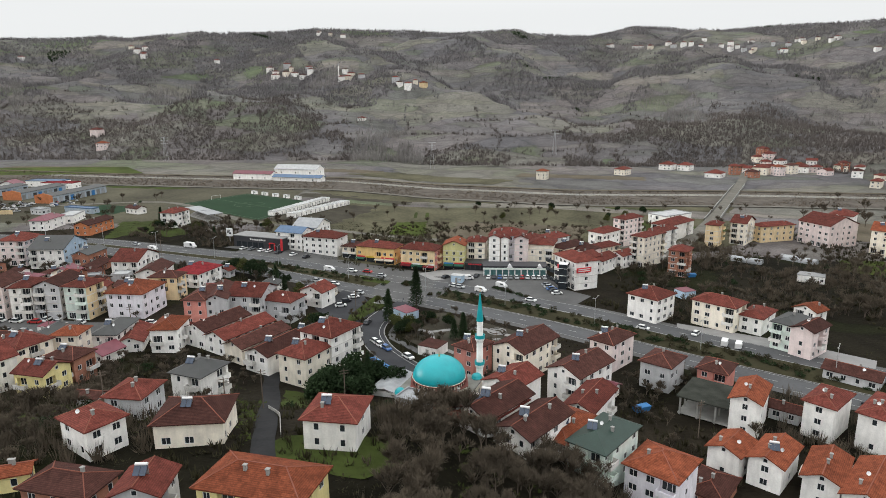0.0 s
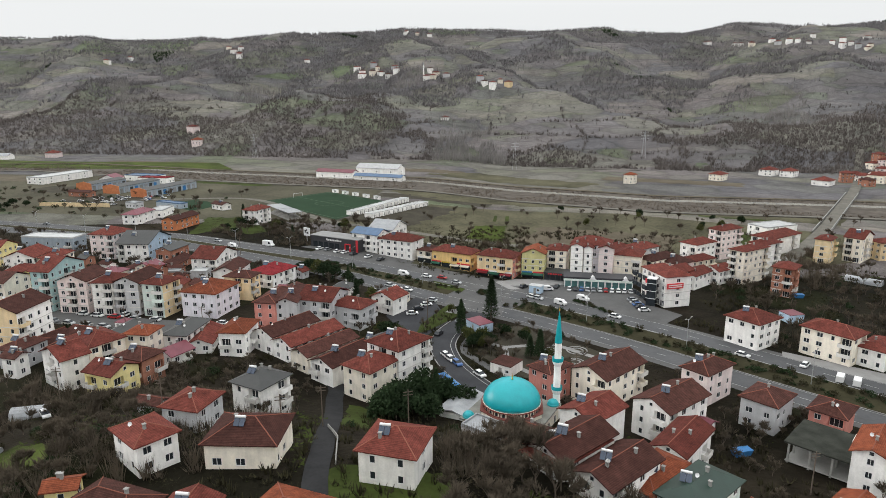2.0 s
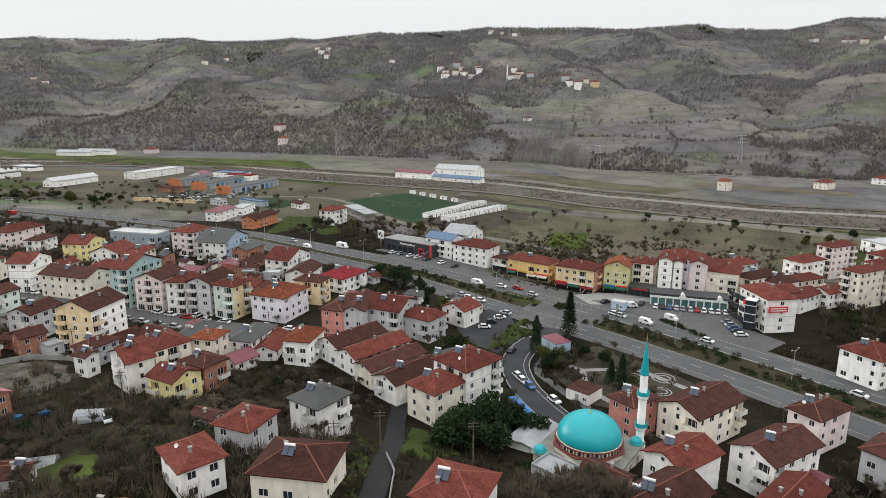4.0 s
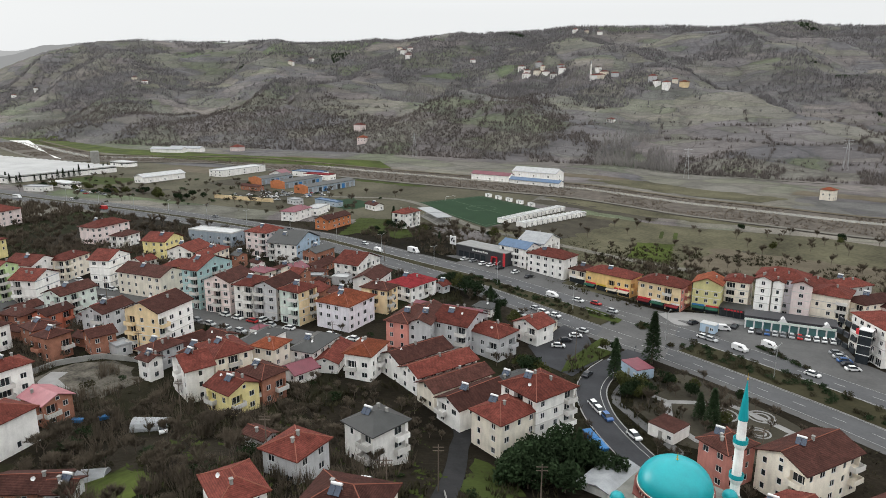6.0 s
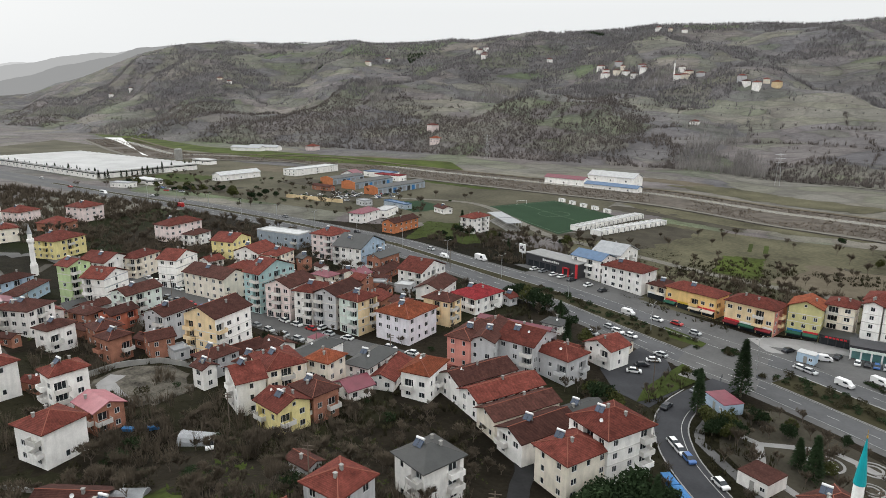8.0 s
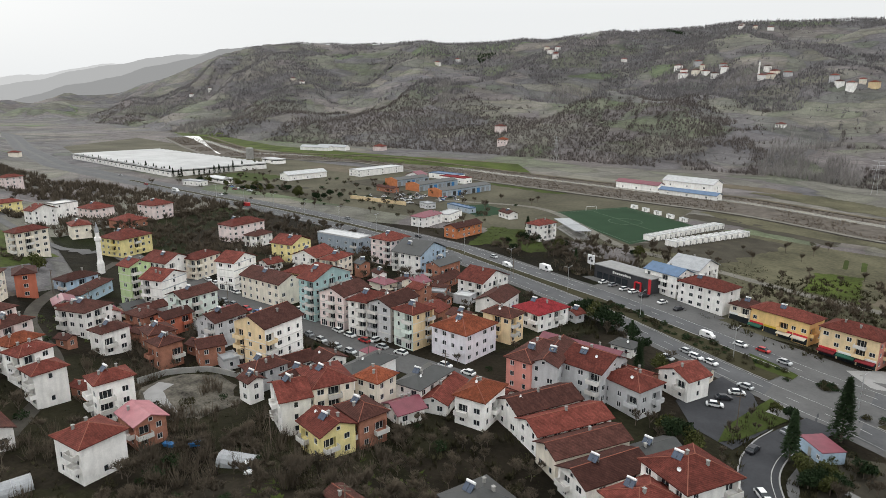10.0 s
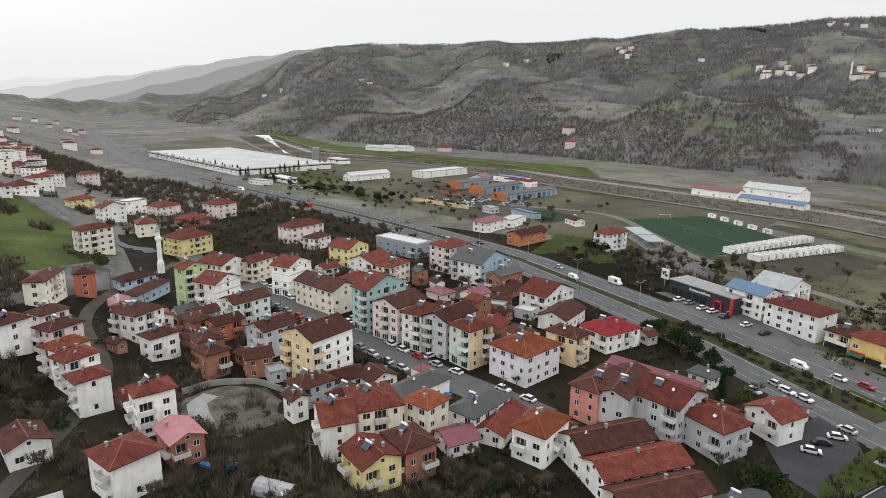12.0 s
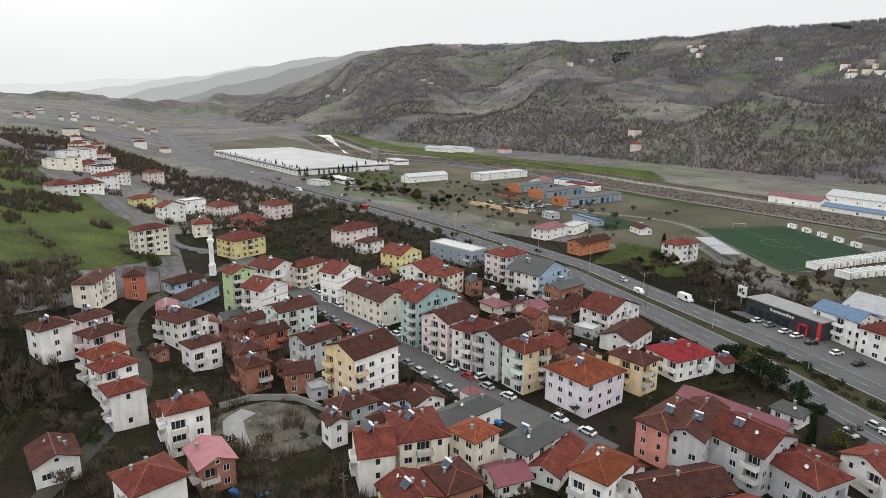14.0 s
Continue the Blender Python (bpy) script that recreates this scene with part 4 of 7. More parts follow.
house(-88.4, 164.3, -0, 7.5, 13.7, 2, "hip", "slate", "white", "s")
house(-84.1, 165.4, 14, 7.5, 14.2, 1, "gR", "red", "white")
house(-73.6, 164.0, 3, 8.0, 10.9, 2.5, "hip", "orange", "white")
house(-63.0, 170.5, -29, 9.0, 17.0, 2, "gR", "dark", "white")
house(-55.6, 167.0, -31, 8.6, 18.5, 1.9, "gR", "red", "white")
house(-49.6, 162.0, -31, 7.6, 18.0, 1.8, "gR", "dark", "cream")
house(-43.0, 155.6, -29, 8.6, 15.5, 2, "gR", "dark", "white")
house(-38.4, 169.6, -31, 6.5, 10.5, 1.4, "gR", "slate", "grey")
house(-29.1, 156.7, -32, 11.5, 12.4, 4, "hip", "red", "white", "s")
house(-33.8, 147.9, -29, 9.4, 11.3, 3, "hip", "red", "cream", "s")
house(-49.8, 190.6, -20, 11.7, 9.3, 2.5, "hip", "red", "grey")
house(-59.1, 191.6, -10, 11.6, 12.9, 3, "gL", "red", "grey", "s")
house(-72.7, 187.5, -3, 7.5, 16.0, 3, "hip", "dark", "coral", "s")
house(-68.4, 189.2, 8, 7.5, 17.3, 3, "gR", "dark", "grey", "s")
house(-67.7, 205.0, -4, 22.6, 8.8, 1.5, "gL", "maroon", "grey")
house(-41.9, 205.5, -24, 9.6, 8.8, 2, "gR", "red", "white")
house(-95.6, 192.2, -7, 12.7, 13.9, 3, "hip", "orange", "lilac")
house(-109.8, 188.9, -9, 8.6, 9.1, 4, "hip", "red", "mint", "b|ochre")
house(-119.4, 192.0, 0, 9.0, 13.8, 4, "gR", "dark", "grey", "b")
house(-127.2, 189.5, 7, 7.4, 10.9, 4, "hip", "red", "white", "b")
house(-137.2, 191.1, 2, 10.4, 13.1, 4, "gR", "dark", "pink", "b")
house(-147.3, 193.1, -3, 7.8, 16.2, 5, "gL", "red", "teal", "b")
house(-172.9, 194.2, -2, 20.6, 11.6, 3, "gL", "dark", "cream", "s")
house(-171.9, 205.8, 8, 7.6, 10.5, 3, "hip", "red", "yellow")
house(-194.2, 196.6, 12, 8.7, 12.9, 4, "gL", "red", "white", "t")
house(-217.5, 198.5, 11, 8.5, 13.7, 3, "hip", "red", "cream", "b")
house(-223.1, 188.2, 8, 13.0, 13.0, 3, "gL", "red", "white", "s")
house(-274.1, 201.9, 9, 13.8, 16.6, 3, "hip", "red", "yellow", "s")
house(-207.0, 166.5, 4, 6.8, 8.9, 5, "gL", "red", "green", "")
house(-194.7, 168.8, 15, 9.3, 11.9, 4, "gL", "red", "white", "t")
house(-178.9, 168.1, -1, 8.7, 13.2, 3, "gR", "dark", "mint", "s")
house(-133.3, 158.6, 2, 12.0, 13.7, 4.5, "gR", "dark", "ochre", "b|white")
house(-154.0, 159.8, 2, 8.7, 11.5, 3, "gR", "dark", "grey")
house(-164.9, 147.3, -12, 8.3, 7.8, 2, "hip", "dark", "brick")
house(-152.9, 141.8, -4, 7.1, 7.1, 2.5, "hip", "dark", "brick")
house(-145.0, 149.1, -23, 7.1, 7.2, 2, "gR", "dark", "brick")
house(-187.5, 159.1, -2, 7.0, 8.7, 1.5, "gR", "dark", "grey")
house(-172.6, 157.0, -0, 7.1, 9.5, 2, "gR", "dark", "orange")
house(-171.8, 138.1, 3, 6.8, 8.7, 2.5, "hip", "dark", "white")
house(-187.3, 140.0, 16, 10.4, 10.4, 3, "hip", "dark", "white", "s")
house(-187.7, 118.6, 13, 6.8, 8.1, 3, "hip", "dark", "pink", "s")
house(-178.6, 117.7, 14, 6.9, 9.2, 3, "hip", "dark", "pink", "s")
house(-168.6, 115.3, 13, 7.0, 8.9, 3, "hip", "orange", "white")
house(-162.8, 115.1, 8, 6.9, 8.6, 3, "hip", "red", "white")
house(-153.0, 113.7, -2, 6.9, 7.8, 3, "hip", "red", "white")
house(-137.7, 119.7, -11, 6.9, 8.6, 3.5, "hip", "red", "white", "s")
house(-123.9, 118.0, -8, 9.2, 7.1, 2, "gL", "rose", "brick")
house(-121.5, 106.8, 2, 9.6, 9.4, 2.8, "hip", "red", "white", "b")
house(-144.1, 98.5, -6, 9.5, 8.0, 1.4, "gL", "dark", "white")
house(-182.8, 108.4, 14, 6.8, 8.1, 3, "hip", "dark", "white", "s")
house(-220.4, 128.8, 51, 6.8, 15.8, 3, "hip", "dark", "cream", "b")
house(-227.8, 142.4, 68, 6.8, 10.3, 3, "hip", "dark", "orange", "b")
house(-231.9, 159.5, 8, 7.8, 12.6, 2, "hip", "dark", "blue")
house(-222.8, 158.8, 31, 6.8, 19.4, 1.5, "hip", "dark", "blue")
house(-287.4, 169.0, 8, 8.0, 14.0, 4, "hip", "red", "cream")
house(-323.1, 206.7, -18, 12.0, 9.5, 2.5, "hip", "red", "cream", "s")
house(-365.9, 208.9, 8, 8.0, 14.0, 3, "gL", "red", "white")
house(-386.5, 228.8, 8, 10.7, 12.9, 3, "flat", "grey", "white")
house(-397.2, 205.8, 8, 8.0, 14.0, 2, "hip", "red", "yellow")
house(-370.9, 240.1, 8, 14.0, 14.0, 2, "hip", "red", "pink", "s")
house(-413.0, 170.0, 8, 13.1, 14.0, 2, "hip", "red", "white")
house(-427.6, 187.0, 8, 13.4, 14.0, 2, "hip", "red", "white")
house(-452.4, 204.5, 8, 8.8, 14.0, 3, "hip", "red", "white")
house(-509.3, 254.4, 8, 8.2, 14.0, 3, "hip", "red", "pink")
house(-584.7, 241.8, 8, 10.7, 14.0, 3, "hip", "red", "pink")
house(-516.5, 197.7, 8, 8.0, 22.4, 3, "flat", "grey", "cream")
house(-560.7, 218.7, 8, 8.0, 26.0, 4, "flat", "grey", "white")
house(-341.2, 257.6, 8, 14.0, 14.0, 3, "hip", "red", "pink", "s")
house(-328.4, 234.0, 8, 13.8, 14.0, 1.5, "hip", "red", "brick")
house(-258.0, 249.9, 1, 11.3, 20.0, 3, "hip", "red", "pink", "s")
house(-240.7, 245.3, 8, 8.0, 11.8, 2, "hip", "dark", "white")
house(-208.2, 235.3, 8, 11.7, 13.3, 3, "gL", "red", "yellow")
house(-185.3, 225.8, 8, 12.4, 13.4, 3, "gR", "red", "white", "s")
house(-174.4, 226.6, 8, 7.6, 12.7, 3, "hip", "red", "cream", "s")
house(-203.9, 262.6, -1, 24.8, 8.6, 2.5, "flat", "white", "steel")
house(-172.2, 256.2, -2, 11.9, 12.9, 4, "hip", "red", "pink", "s")
house(-156.0, 254.3, 1, 14.6, 18.7, 3, "gL", "slate", "white", "s|blue")
house(-139.8, 247.3, -5, 7.5, 13.3, 2.5, "gR", "slate", "brick")
house(-135.0, 240.6, 3, 7.5, 15.7, 1, "gR", "dark", "brick")
house(-119.7, 242.7, -6, 11.7, 16.1, 2, "gL", "red", "white")
house(-106.5, 229.7, 5, 9.8, 15.6, 1.5, "gR", "dark", "white")
house(-91.9, 206.9, -5, 10.4, 7.6, 3, "hip", "dark", "ochre")
house(-88.5, 224.3, -18, 11.5, 13.9, 2, "hip", "crimson", "white")
house(-112.5, 149.8, 6, 7.1, 7.5, 2, "hip", "dark", "grey")
house(-124.1, 158.7, -14, 7.5, 8.7, 1, "gR", "dark", "white")
house(-118.3, 163.8, -12, 7.3, 8.3, 1, "gL", "dark", "white")
house(-105.9, 164.2, -3, 7.3, 15.9, 1.5, "hip", "slate", "white")
house(7.4, 153.5, -40, 7.3, 8.8, 3, "hip", "dark", "coral", "s")
house(21.0, 155.2, -41, 10.4, 16.7, 3, "gR", "dark", "cream", "s")
house(15.2, 133.2, -42, 9.1, 11.9, 2.5, "gR", "red", "white", "s")
house(31.8, 140.0, -45, 9.6, 15.0, 3, "gR", "dark", "white")
house(43.8, 157.8, -45, 7.6, 11.9, 3, "hip", "dark", "pink", "s")
house(30.4, 123.7, -34, 7.3, 14.2, 2.5, "gR", "red", "white")
house(8.2, 106.9, -42, 8.1, 14.2, 1.5, "hip", "red", "white", "s")
house(9.1, 107.6, -42, 8.2, 14.3, 2, "gR", "dark", "white", "s")
house(15.7, 103.0, -42, 8.0, 14.0, 2, "gR", "dark", "white", "s")
house(22.4, 106.8, -42, 7.9, 13.2, 2, "hip", "orange", "white", "s")
house(27.8, 102.1, -42, 7.8, 13.5, 3, "hip", "moss", "mint", "s")
house(36.4, 97.3, -42, 9.9, 10.1, 3, "hip", "orange", "lilac", "b")
house(53.1, 146.0, -41, 8.4, 10.1, 2.5, "hip", "dark", "grey")
house(65.5, 144.2, -38, 7.8, 8.7, 2, "hip", "dark", "coral")
house(64.5, 125.3, -35, 6.8, 12.2, 3, "gR", "orange", "white")
house(53.5, 108.9, -45, 6.8, 8.6, 2, "gR", "orange", "white")
house(60.1, 106.1, -44, 6.8, 11.2, 2, "gR", "orange", "white")
house(66.8, 101.2, -39, 6.8, 12.1, 2, "gR", "orange", "white")
house(72.0, 96.3, -44, 7.7, 15.5, 2, "gR", "orange", "white")
house(46.6, 100.2, -40, 7.0, 9.8, 1, "hip", "dark", "brick")
house(79.3, 122.5, -49, 6.8, 11.2, 3, "hip", "red", "white")
house(87.8, 117.8, -49, 6.8, 13.4, 3, "hip", "red", "white", "b")
house(65.8, 194.5, -49, 11.1, 11.7, 3, "hip", "red", "white", "s")
house(83.8, 186.4, -47, 14.0, 9.4, 3, "hip", "red", "cream", "b")
house(94.1, 182.9, -45, 7.5, 12.5, 2, "hip", "red", "white")
house(96.6, 169.3, -50, 6.9, 12.0, 3, "hip", "slate", "mint")
house(98.8, 163.9, -53, 6.8, 10.8, 3, "gR", "dark", "pink", "b")
house(111.6, 186.1, -59, 8.0, 6.8, 2, "gR", "orange", "white")
house(92.9, 244.0, -35, 7.9, 9.3, 4, "hip", "red", "brick", "b")
house(126.9, 293.8, -36, 6.8, 10.4, 4, "hip", "red", "ochre", "b")
house(142.5, 299.2, -42, 8.0, 14.0, 4, "gL", "red", "cream")
house(159.2, 303.1, -75, 7.5, 19.9, 3, "hip", "red", "ochre")
house(180.5, 294.9, -71, 17.8, 18.3, 4, "gL", "red", "pink")
house(209.1, 329.7, -42, 12.0, 14.0, 3, "hip", "red", "white")
house(196.6, 277.4, -42, 11.4, 14.0, 4, "gL", "orange", "cream")
house(192.1, 261.6, -42, 11.2, 12.6, 4, "hip", "red", "cream")
house(85.4, 260.5, -50, 7.1, 16.6, 5, "hip", "red", "cream", "b|cream")
house(87.6, 298.4, -53, 7.7, 14.1, 5, "hip", "red", "pink")
house(114.0, 312.3, -49, 11.2, 23.9, 3, "hip", "red", "white")
house(125.5, 349.0, -60, 12.0, 20.8, 2, "flat", "white", "white")
house(63.8, 251.5, -42, 8.1, 13.1, 2, "gR", "red", "white")
house(52.9, 263.6, -48, 8.2, 17.2, 3, "hip", "dark", "cream")
house(68.7, 272.1, -54, 7.8, 18.0, 2, "hip", "red", "cream", "b")
house(49.1, 281.1, -51, 9.3, 14.4, 3, "hip", "red", "grey", "s")
house(-38.8, 271.2, -22, 8.0, 9.0, 2, "hip", "dark", "cream", "sp")
house(-27.0, 266.5, -22, 19.0, 9.5, 2.6, "hip", "red", "amber", "sp")
house(-8.8, 258.5, -20, 16.0, 10.5, 3.2, "hip", "red", "ochre", "bp|coral")
house(5.2, 259.5, -10, 9.8, 10.5, 3.8, "gR", "orange", "olive", "p")
house(14.4, 263.5, -12, 8.6, 9.5, 4, "hip", "red", "cream", "b")
house(27.5, 264.5, -14, 15.5, 12.0, 5, "hip", "red", "lilac", "b")
house(21.4, 257.6, -14, 5.6, 5.0, 5, "gR", "red", "white", "")
house(25.6, 257.2, -14, 4.2, 4.0, 4.8, "gR", "red", "white", "")
house(32.2, 256.2, -14, 6.4, 5.0, 4.9, "gR", "red", "pink", "b")
house(41.5, 260.5, -18, 11.0, 12.0, 3.8, "hip", "red", "cream", "b")
house(49.4, 231.6, -69, 15.6, 10.6, 4.1, "hip", "red", "white", "")
house(56.0, 248.0, -48, 9.0, 12.0, 2.6, "gR", "red", "white", "")
house(38.0, 276.0, -40, 10.0, 13.0, 3.2, "hip", "red", "cream", "")
house(60.0, 262.5, -46, 9.0, 11.0, 2.5, "hip", "dark", "pink", "")
house(74.0, 288.0, -50, 9.0, 14.0, 3.4, "hip", "red", "white", "")
house(99.0, 283.0, -52, 8.0, 13.0, 4, "hip", "red", "white", "b")
house(74.0, 258.0, -50, 8.0, 10.0, 2, "gR", "red", "white", "")
house(-66.5, 281.8, -22, 14.5, 10.0, 3, "gL", "cobalt", "white")
house(-51.6, 275.8, -20, 17.5, 11.0, 3, "hip", "red", "white", "s")
house(-61.0, 293.5, -16, 13.0, 15.0, 3.3, "gL", "tin", "white")
house(-140.7, 332.8, -14, 9.3, 14.0, 3, "hip", "red", "white")
house(-206.3, 329.6, -0, 9.4, 18.0, 2, "hip", "maroon", "white")
house(-204.8, 349.0, 8, 8.0, 16.9, 1.5, "flat", "white", "white")
house(-175.6, 317.7, -7, 8.7, 20.9, 2, "gR", "dark", "rust")
house(-377, 492, 84, 52, 15, 2, "flat", "white", "white")
house(-404, 430, 82, 40, 12, 1.7, "gL", "white", "white")
house(-318.1, 471.4, 8, 14.0, 14.0, 2, "gR", "maroon", "white")
house(-156, 533, -14, 36, 10, 1.8, "gL", "maroon", "white")
house(-122, 548, -14, 40, 16, 2.6, "gL", "white", "white")
house(-116, 517, -16, 44, 9, 1.2, "gL", "cobalt", "white")
house(-600, 640, 8, 44, 12, 1.6, "gL", "tin", "white")
house(-590, 660, 8, 44, 12, 1.6, "gL", "tin", "white")
house(-537.1, 688.8, 8, 14.0, 14.0, 2, "hip", "red", "pink")
house(85.4, 546.1, -30, 9.5, 8.5, 2.8, "hip", "orange", "cream")
house(161.6, 574.4, -42, 11.1, 14.0, 2, "hip", "red", "cream")
house(215.3, 613.2, -42, 13.0, 14.0, 2, "hip", "red", "white")
house(229.5, 605.4, -42, 11.7, 14.0, 2, "hip", "red", "white")
house(234.3, 549.8, -42, 14.0, 14.0, 1.5, "hip", "red", "white")
house(283.0, 567.7, -42, 13.6, 14.0, 2.5, "hip", "red", "cream")
house(321.2, 632.7, -42, 10.8, 14.0, 2, "hip", "red", "pink")
house(274.8, 575.4, -42, 8.0, 14.0, 2, "hip", "red", "white")
house(290.1, 572.1, -42, 8.0, 8.2, 2, "hip", "red", "white")
house(325.9, 581.6, -42, 14.0, 14.0, 2, "hip", "red", "white")
house(336.7, 577.7, -42, 10.4, 9.7, 2, "hip", "red", "pink")
house(360.2, 578.8, -42, 12.2, 8.0, 2, "hip", "red", "cream")
house(373.0, 572.6, -42, 8.0, 14.0, 1.5, "hip", "red", "white")
house(326.9, 479.8, -42, 8.0, 14.0, 2, "hip", "red", "cream")
house(-564, 1242, -26, 18.0, 9.7, 2, "hip", "red", "white")
house(-268, 1073, 24, 12.9, 9.3, 2, "hip", "red", "white")
house(-249, 1064, -19, 12.2, 10.4, 2, "hip", "dark", "cream")
house(-234, 1058, -28, 13.7, 9.3, 2, "hip", "red", "white")
house(-207, 1051, -7, 12.0, 10.6, 2, "hip", "red", "white")
house(-219, 1048, -6, 12.9, 11.2, 2, "hip", "dark", "white")
house(-142, 1007, -15, 14.8, 9.9, 3, "hip", "red", "cream")
house(-152, 1006, 11, 13.5, 9.9, 2, "hip", "red", "white")
house(-61, 956, 35, 10.0, 11.9, 2, "hip", "dark", "white")
house(-48, 949, -17, 11.6, 11.7, 2, "hip", "red", "white")
house(-26, 954, -25, 12.9, 10.4, 3, "hip", "orange", "ochre")
house(-271, 1480, 21, 10.2, 11.1, 2, "hip", "red", "white")
house(-246, 1491, 8, 11.9, 9.3, 2, "hip", "red", "cream")
house(-219, 1495, 12, 14.7, 9.6, 2, "hip", "red", "white")
house(397, 1556, -2, 13.2, 9.9, 2, "hip", "red", "white")
house(446, 1536, 19, 13.6, 9.7, 2, "hip", "red", "white")
house(447, 1426, -40, 14.1, 11.0, 2, "hip", "red", "cream")
house(477, 1404, 14, 14.1, 10.3, 2, "hip", "red", "white")
house(497, 1372, -10, 13.8, 11.6, 2, "hip", "red", "white")
house(591, 1366, -32, 14.2, 10.2, 3, "hip", "red", "white")
house(596, 1344, -23, 12.4, 9.4, 2, "hip", "red", "white")
house(609, 1307, 15, 11.5, 11.6, 3, "hip", "red", "cream")
house(653, 1273, -9, 18.0, 10.7, 2, "hip", "red", "white")
house(700, 1299, -9, 13.1, 9.6, 2, "hip", "red", "white")
house(709, 1261, -26, 10.9, 11.2, 2, "hip", "dark", "cream")
house(725, 1225, 20, 12.8, 11.8, 2, "hip", "red", "white")
house(759, 1113, 7, 18.0, 11.6, 3, "hip", "red", "white")
house(-419, 790, -27, 14.8, 10.9, 3, "hip", "red", "pink")
house(-395, 754, 8, 13.0, 11.9, 2, "hip", "orange", "pink")
house(-419, 1243, 22, 13.9, 9.2, 2, "hip", "red", "white")
house(-552, 1247, -19, 11.8, 9.3, 2, "hip", "red", "white")
house(-656, 1418, -25, 11.1, 11.6, 2, "hip", "red", "cream")
house(-104, 850, -8, 10.6, 9.9, 1, "hip", "red", "white")
house(-867, 1377, -1, 14.2, 11.9, 2, "hip", "red", "white")
house(-875, 1304, 19, 13.5, 9.6, 2, "hip", "red", "cream")
house(-1493, 1089, 3, 13.5, 9.2, 2, "hip", "red", "white")
house(-1433, 1100, -28, 13.4, 10.1, 2, "hip", "dark", "white")
house(-1062, 1037, 7, 13.3, 11.0, 2, "hip", "red", "cream")
house(-1006, 1008, 14, 12.6, 10.7, 2, "hip", "red", "white")
house(-873, 1307, -25, 12.5, 9.4, 2, "hip", "red", "white")
VILLAGE = ((387, 1552), (456, 1527), (448, 1434), (481, 1383), (509, 1362), (567, 1354), (600, 1323), (614, 1310), (648, 1274), (718, 1353), (691, 1275), (714, 1225), (734, 1123), (635, 1370), (649, 1308), (524, 1350), (-283, 1097), (-252, 1085),
           (-242, 1071), (-266, 1062), (-212, 1066), (-148, 1020), (-138, 1014), (-122, 1010), (-67, 967), (-38, 961), (-270, 1490), (-545, 1223), (-549, 1232), (540, 1375), (580, 1340), (670, 1290))
for i, (x, y) in enumerate(VILLAGE):
    r = random.Random(300 + i)
    house(x, y, r.uniform(-35, 25), r.uniform(9, 16), r.uniform(8, 11), r.choice((1.6, 2, 2, 3)), "hip", r.choice(("red", "dark", "red")), r.choice(("white", "white", "cream", "grey")))
house(259, 568, -12, 9.8, 8.3, 3, "hip", "red", "brick")
house(275, 588, -30, 10.7, 8.9, 2, "hip", "red", "brick")
house(264, 545, 25, 9.2, 9.7, 2, "hip", "dark", "brick")
house(311, 634, 25, 10.2, 9.3, 1.6, "hip", "red", "cream")
house(304, 604, -30, 10.5, 8.5, 3, "hip", "red", "pink")
house(322, 612, 25, 10.9, 8.3, 2.4, "hip", "red", "white")
house(293, 559, 25, 8.7, 9.9, 3, "hip", "orange", "pink")
house(310, 570, 25, 9.7, 9.1, 3, "hip", "dark", "cream")
house(331, 595, -30, 10.6, 10.0, 2, "hip", "orange", "brick")
house(345, 600, -30, 10.1, 8.4, 2.4, "gL", "red", "white")
house(334, 558, 25, 10.6, 10.0, 1.6, "gL", "red", "pink")
house(362, 578, -12, 8.1, 8.9, 3, "hip", "red", "brick")
house(349, 538, -30, 9.1, 9.2, 2.4, "hip", "dark", "white")
house(357, 520, 8, 8.0, 8.2, 1.6, "hip", "red", "cream")
house(285, 577, 8, 8.5, 8.1, 2.4, "gL", "orange", "white")
house(318, 640, 25, 9.1, 9.7, 3, "hip", "red", "brick")
house(298, 585, 8, 9.3, 9.4, 2, "gL", "red", "cream")


# ---------- mosque ----------
def window_row(t, n, radius, z, w, h, x=0, y=0):
    for i in range(n):
        a = 2 * math.pi * (i + 0.5) / n
        V, F = [], []
        for r, m0 in ((0.0, 0),):
            pts = [(-w / 2, 0), (w / 2, 0), (w / 2, h * 0.65), (w * 0.3, h * 0.9), (0, h), (-w * 0.3, h * 0.9), (-w / 2, h * 0.65)]
            V += [(px, -0.06, pz) for px, pz in pts] + [(px, 0.06, pz) for px, pz in pts]
            F += [tuple(range(7)), tuple(range(13, 6, -1))] + [(j, 7 + j, 7 + (j + 1) % 7, (j + 1) % 7) for j in range(7)]
        part("window", mesh("window", V, F, glass), t, "dark arched window", pose(x + radius * math.cos(a), y + radius * math.sin(a), z, 0, 0, math.degrees(a) + 90))


MX, MY = -1.1, 137.4
mz = ground_z(MX, MY) - 1.9
mosque = thing("mosque", pose(MX, MY, mz + 0.15, 0, 0, -22) @ Matrix.Scale(0.94, 4), "pale stone mosque with a large turquoise dome", "mosque")
V, F = [], []
W = 8.2
for o, u in (((-W, -W), (1, 0)), ((W, -W), (0, 1)), ((W, W), (-1, 0)), ((-W, W), (0, -1))):
    ops = [(2 * W * (c + 0.5) / 4 - 0.6, 2 * W * (c + 0.5) / 4 + 0.6, 1.2, 3.2) for c in range(4)]
    facade(V, F, o, u, 2 * W, -2.5, 4.9, ops)
part("wall", mesh("wall", V, F, WALL["cream"]), mosque)
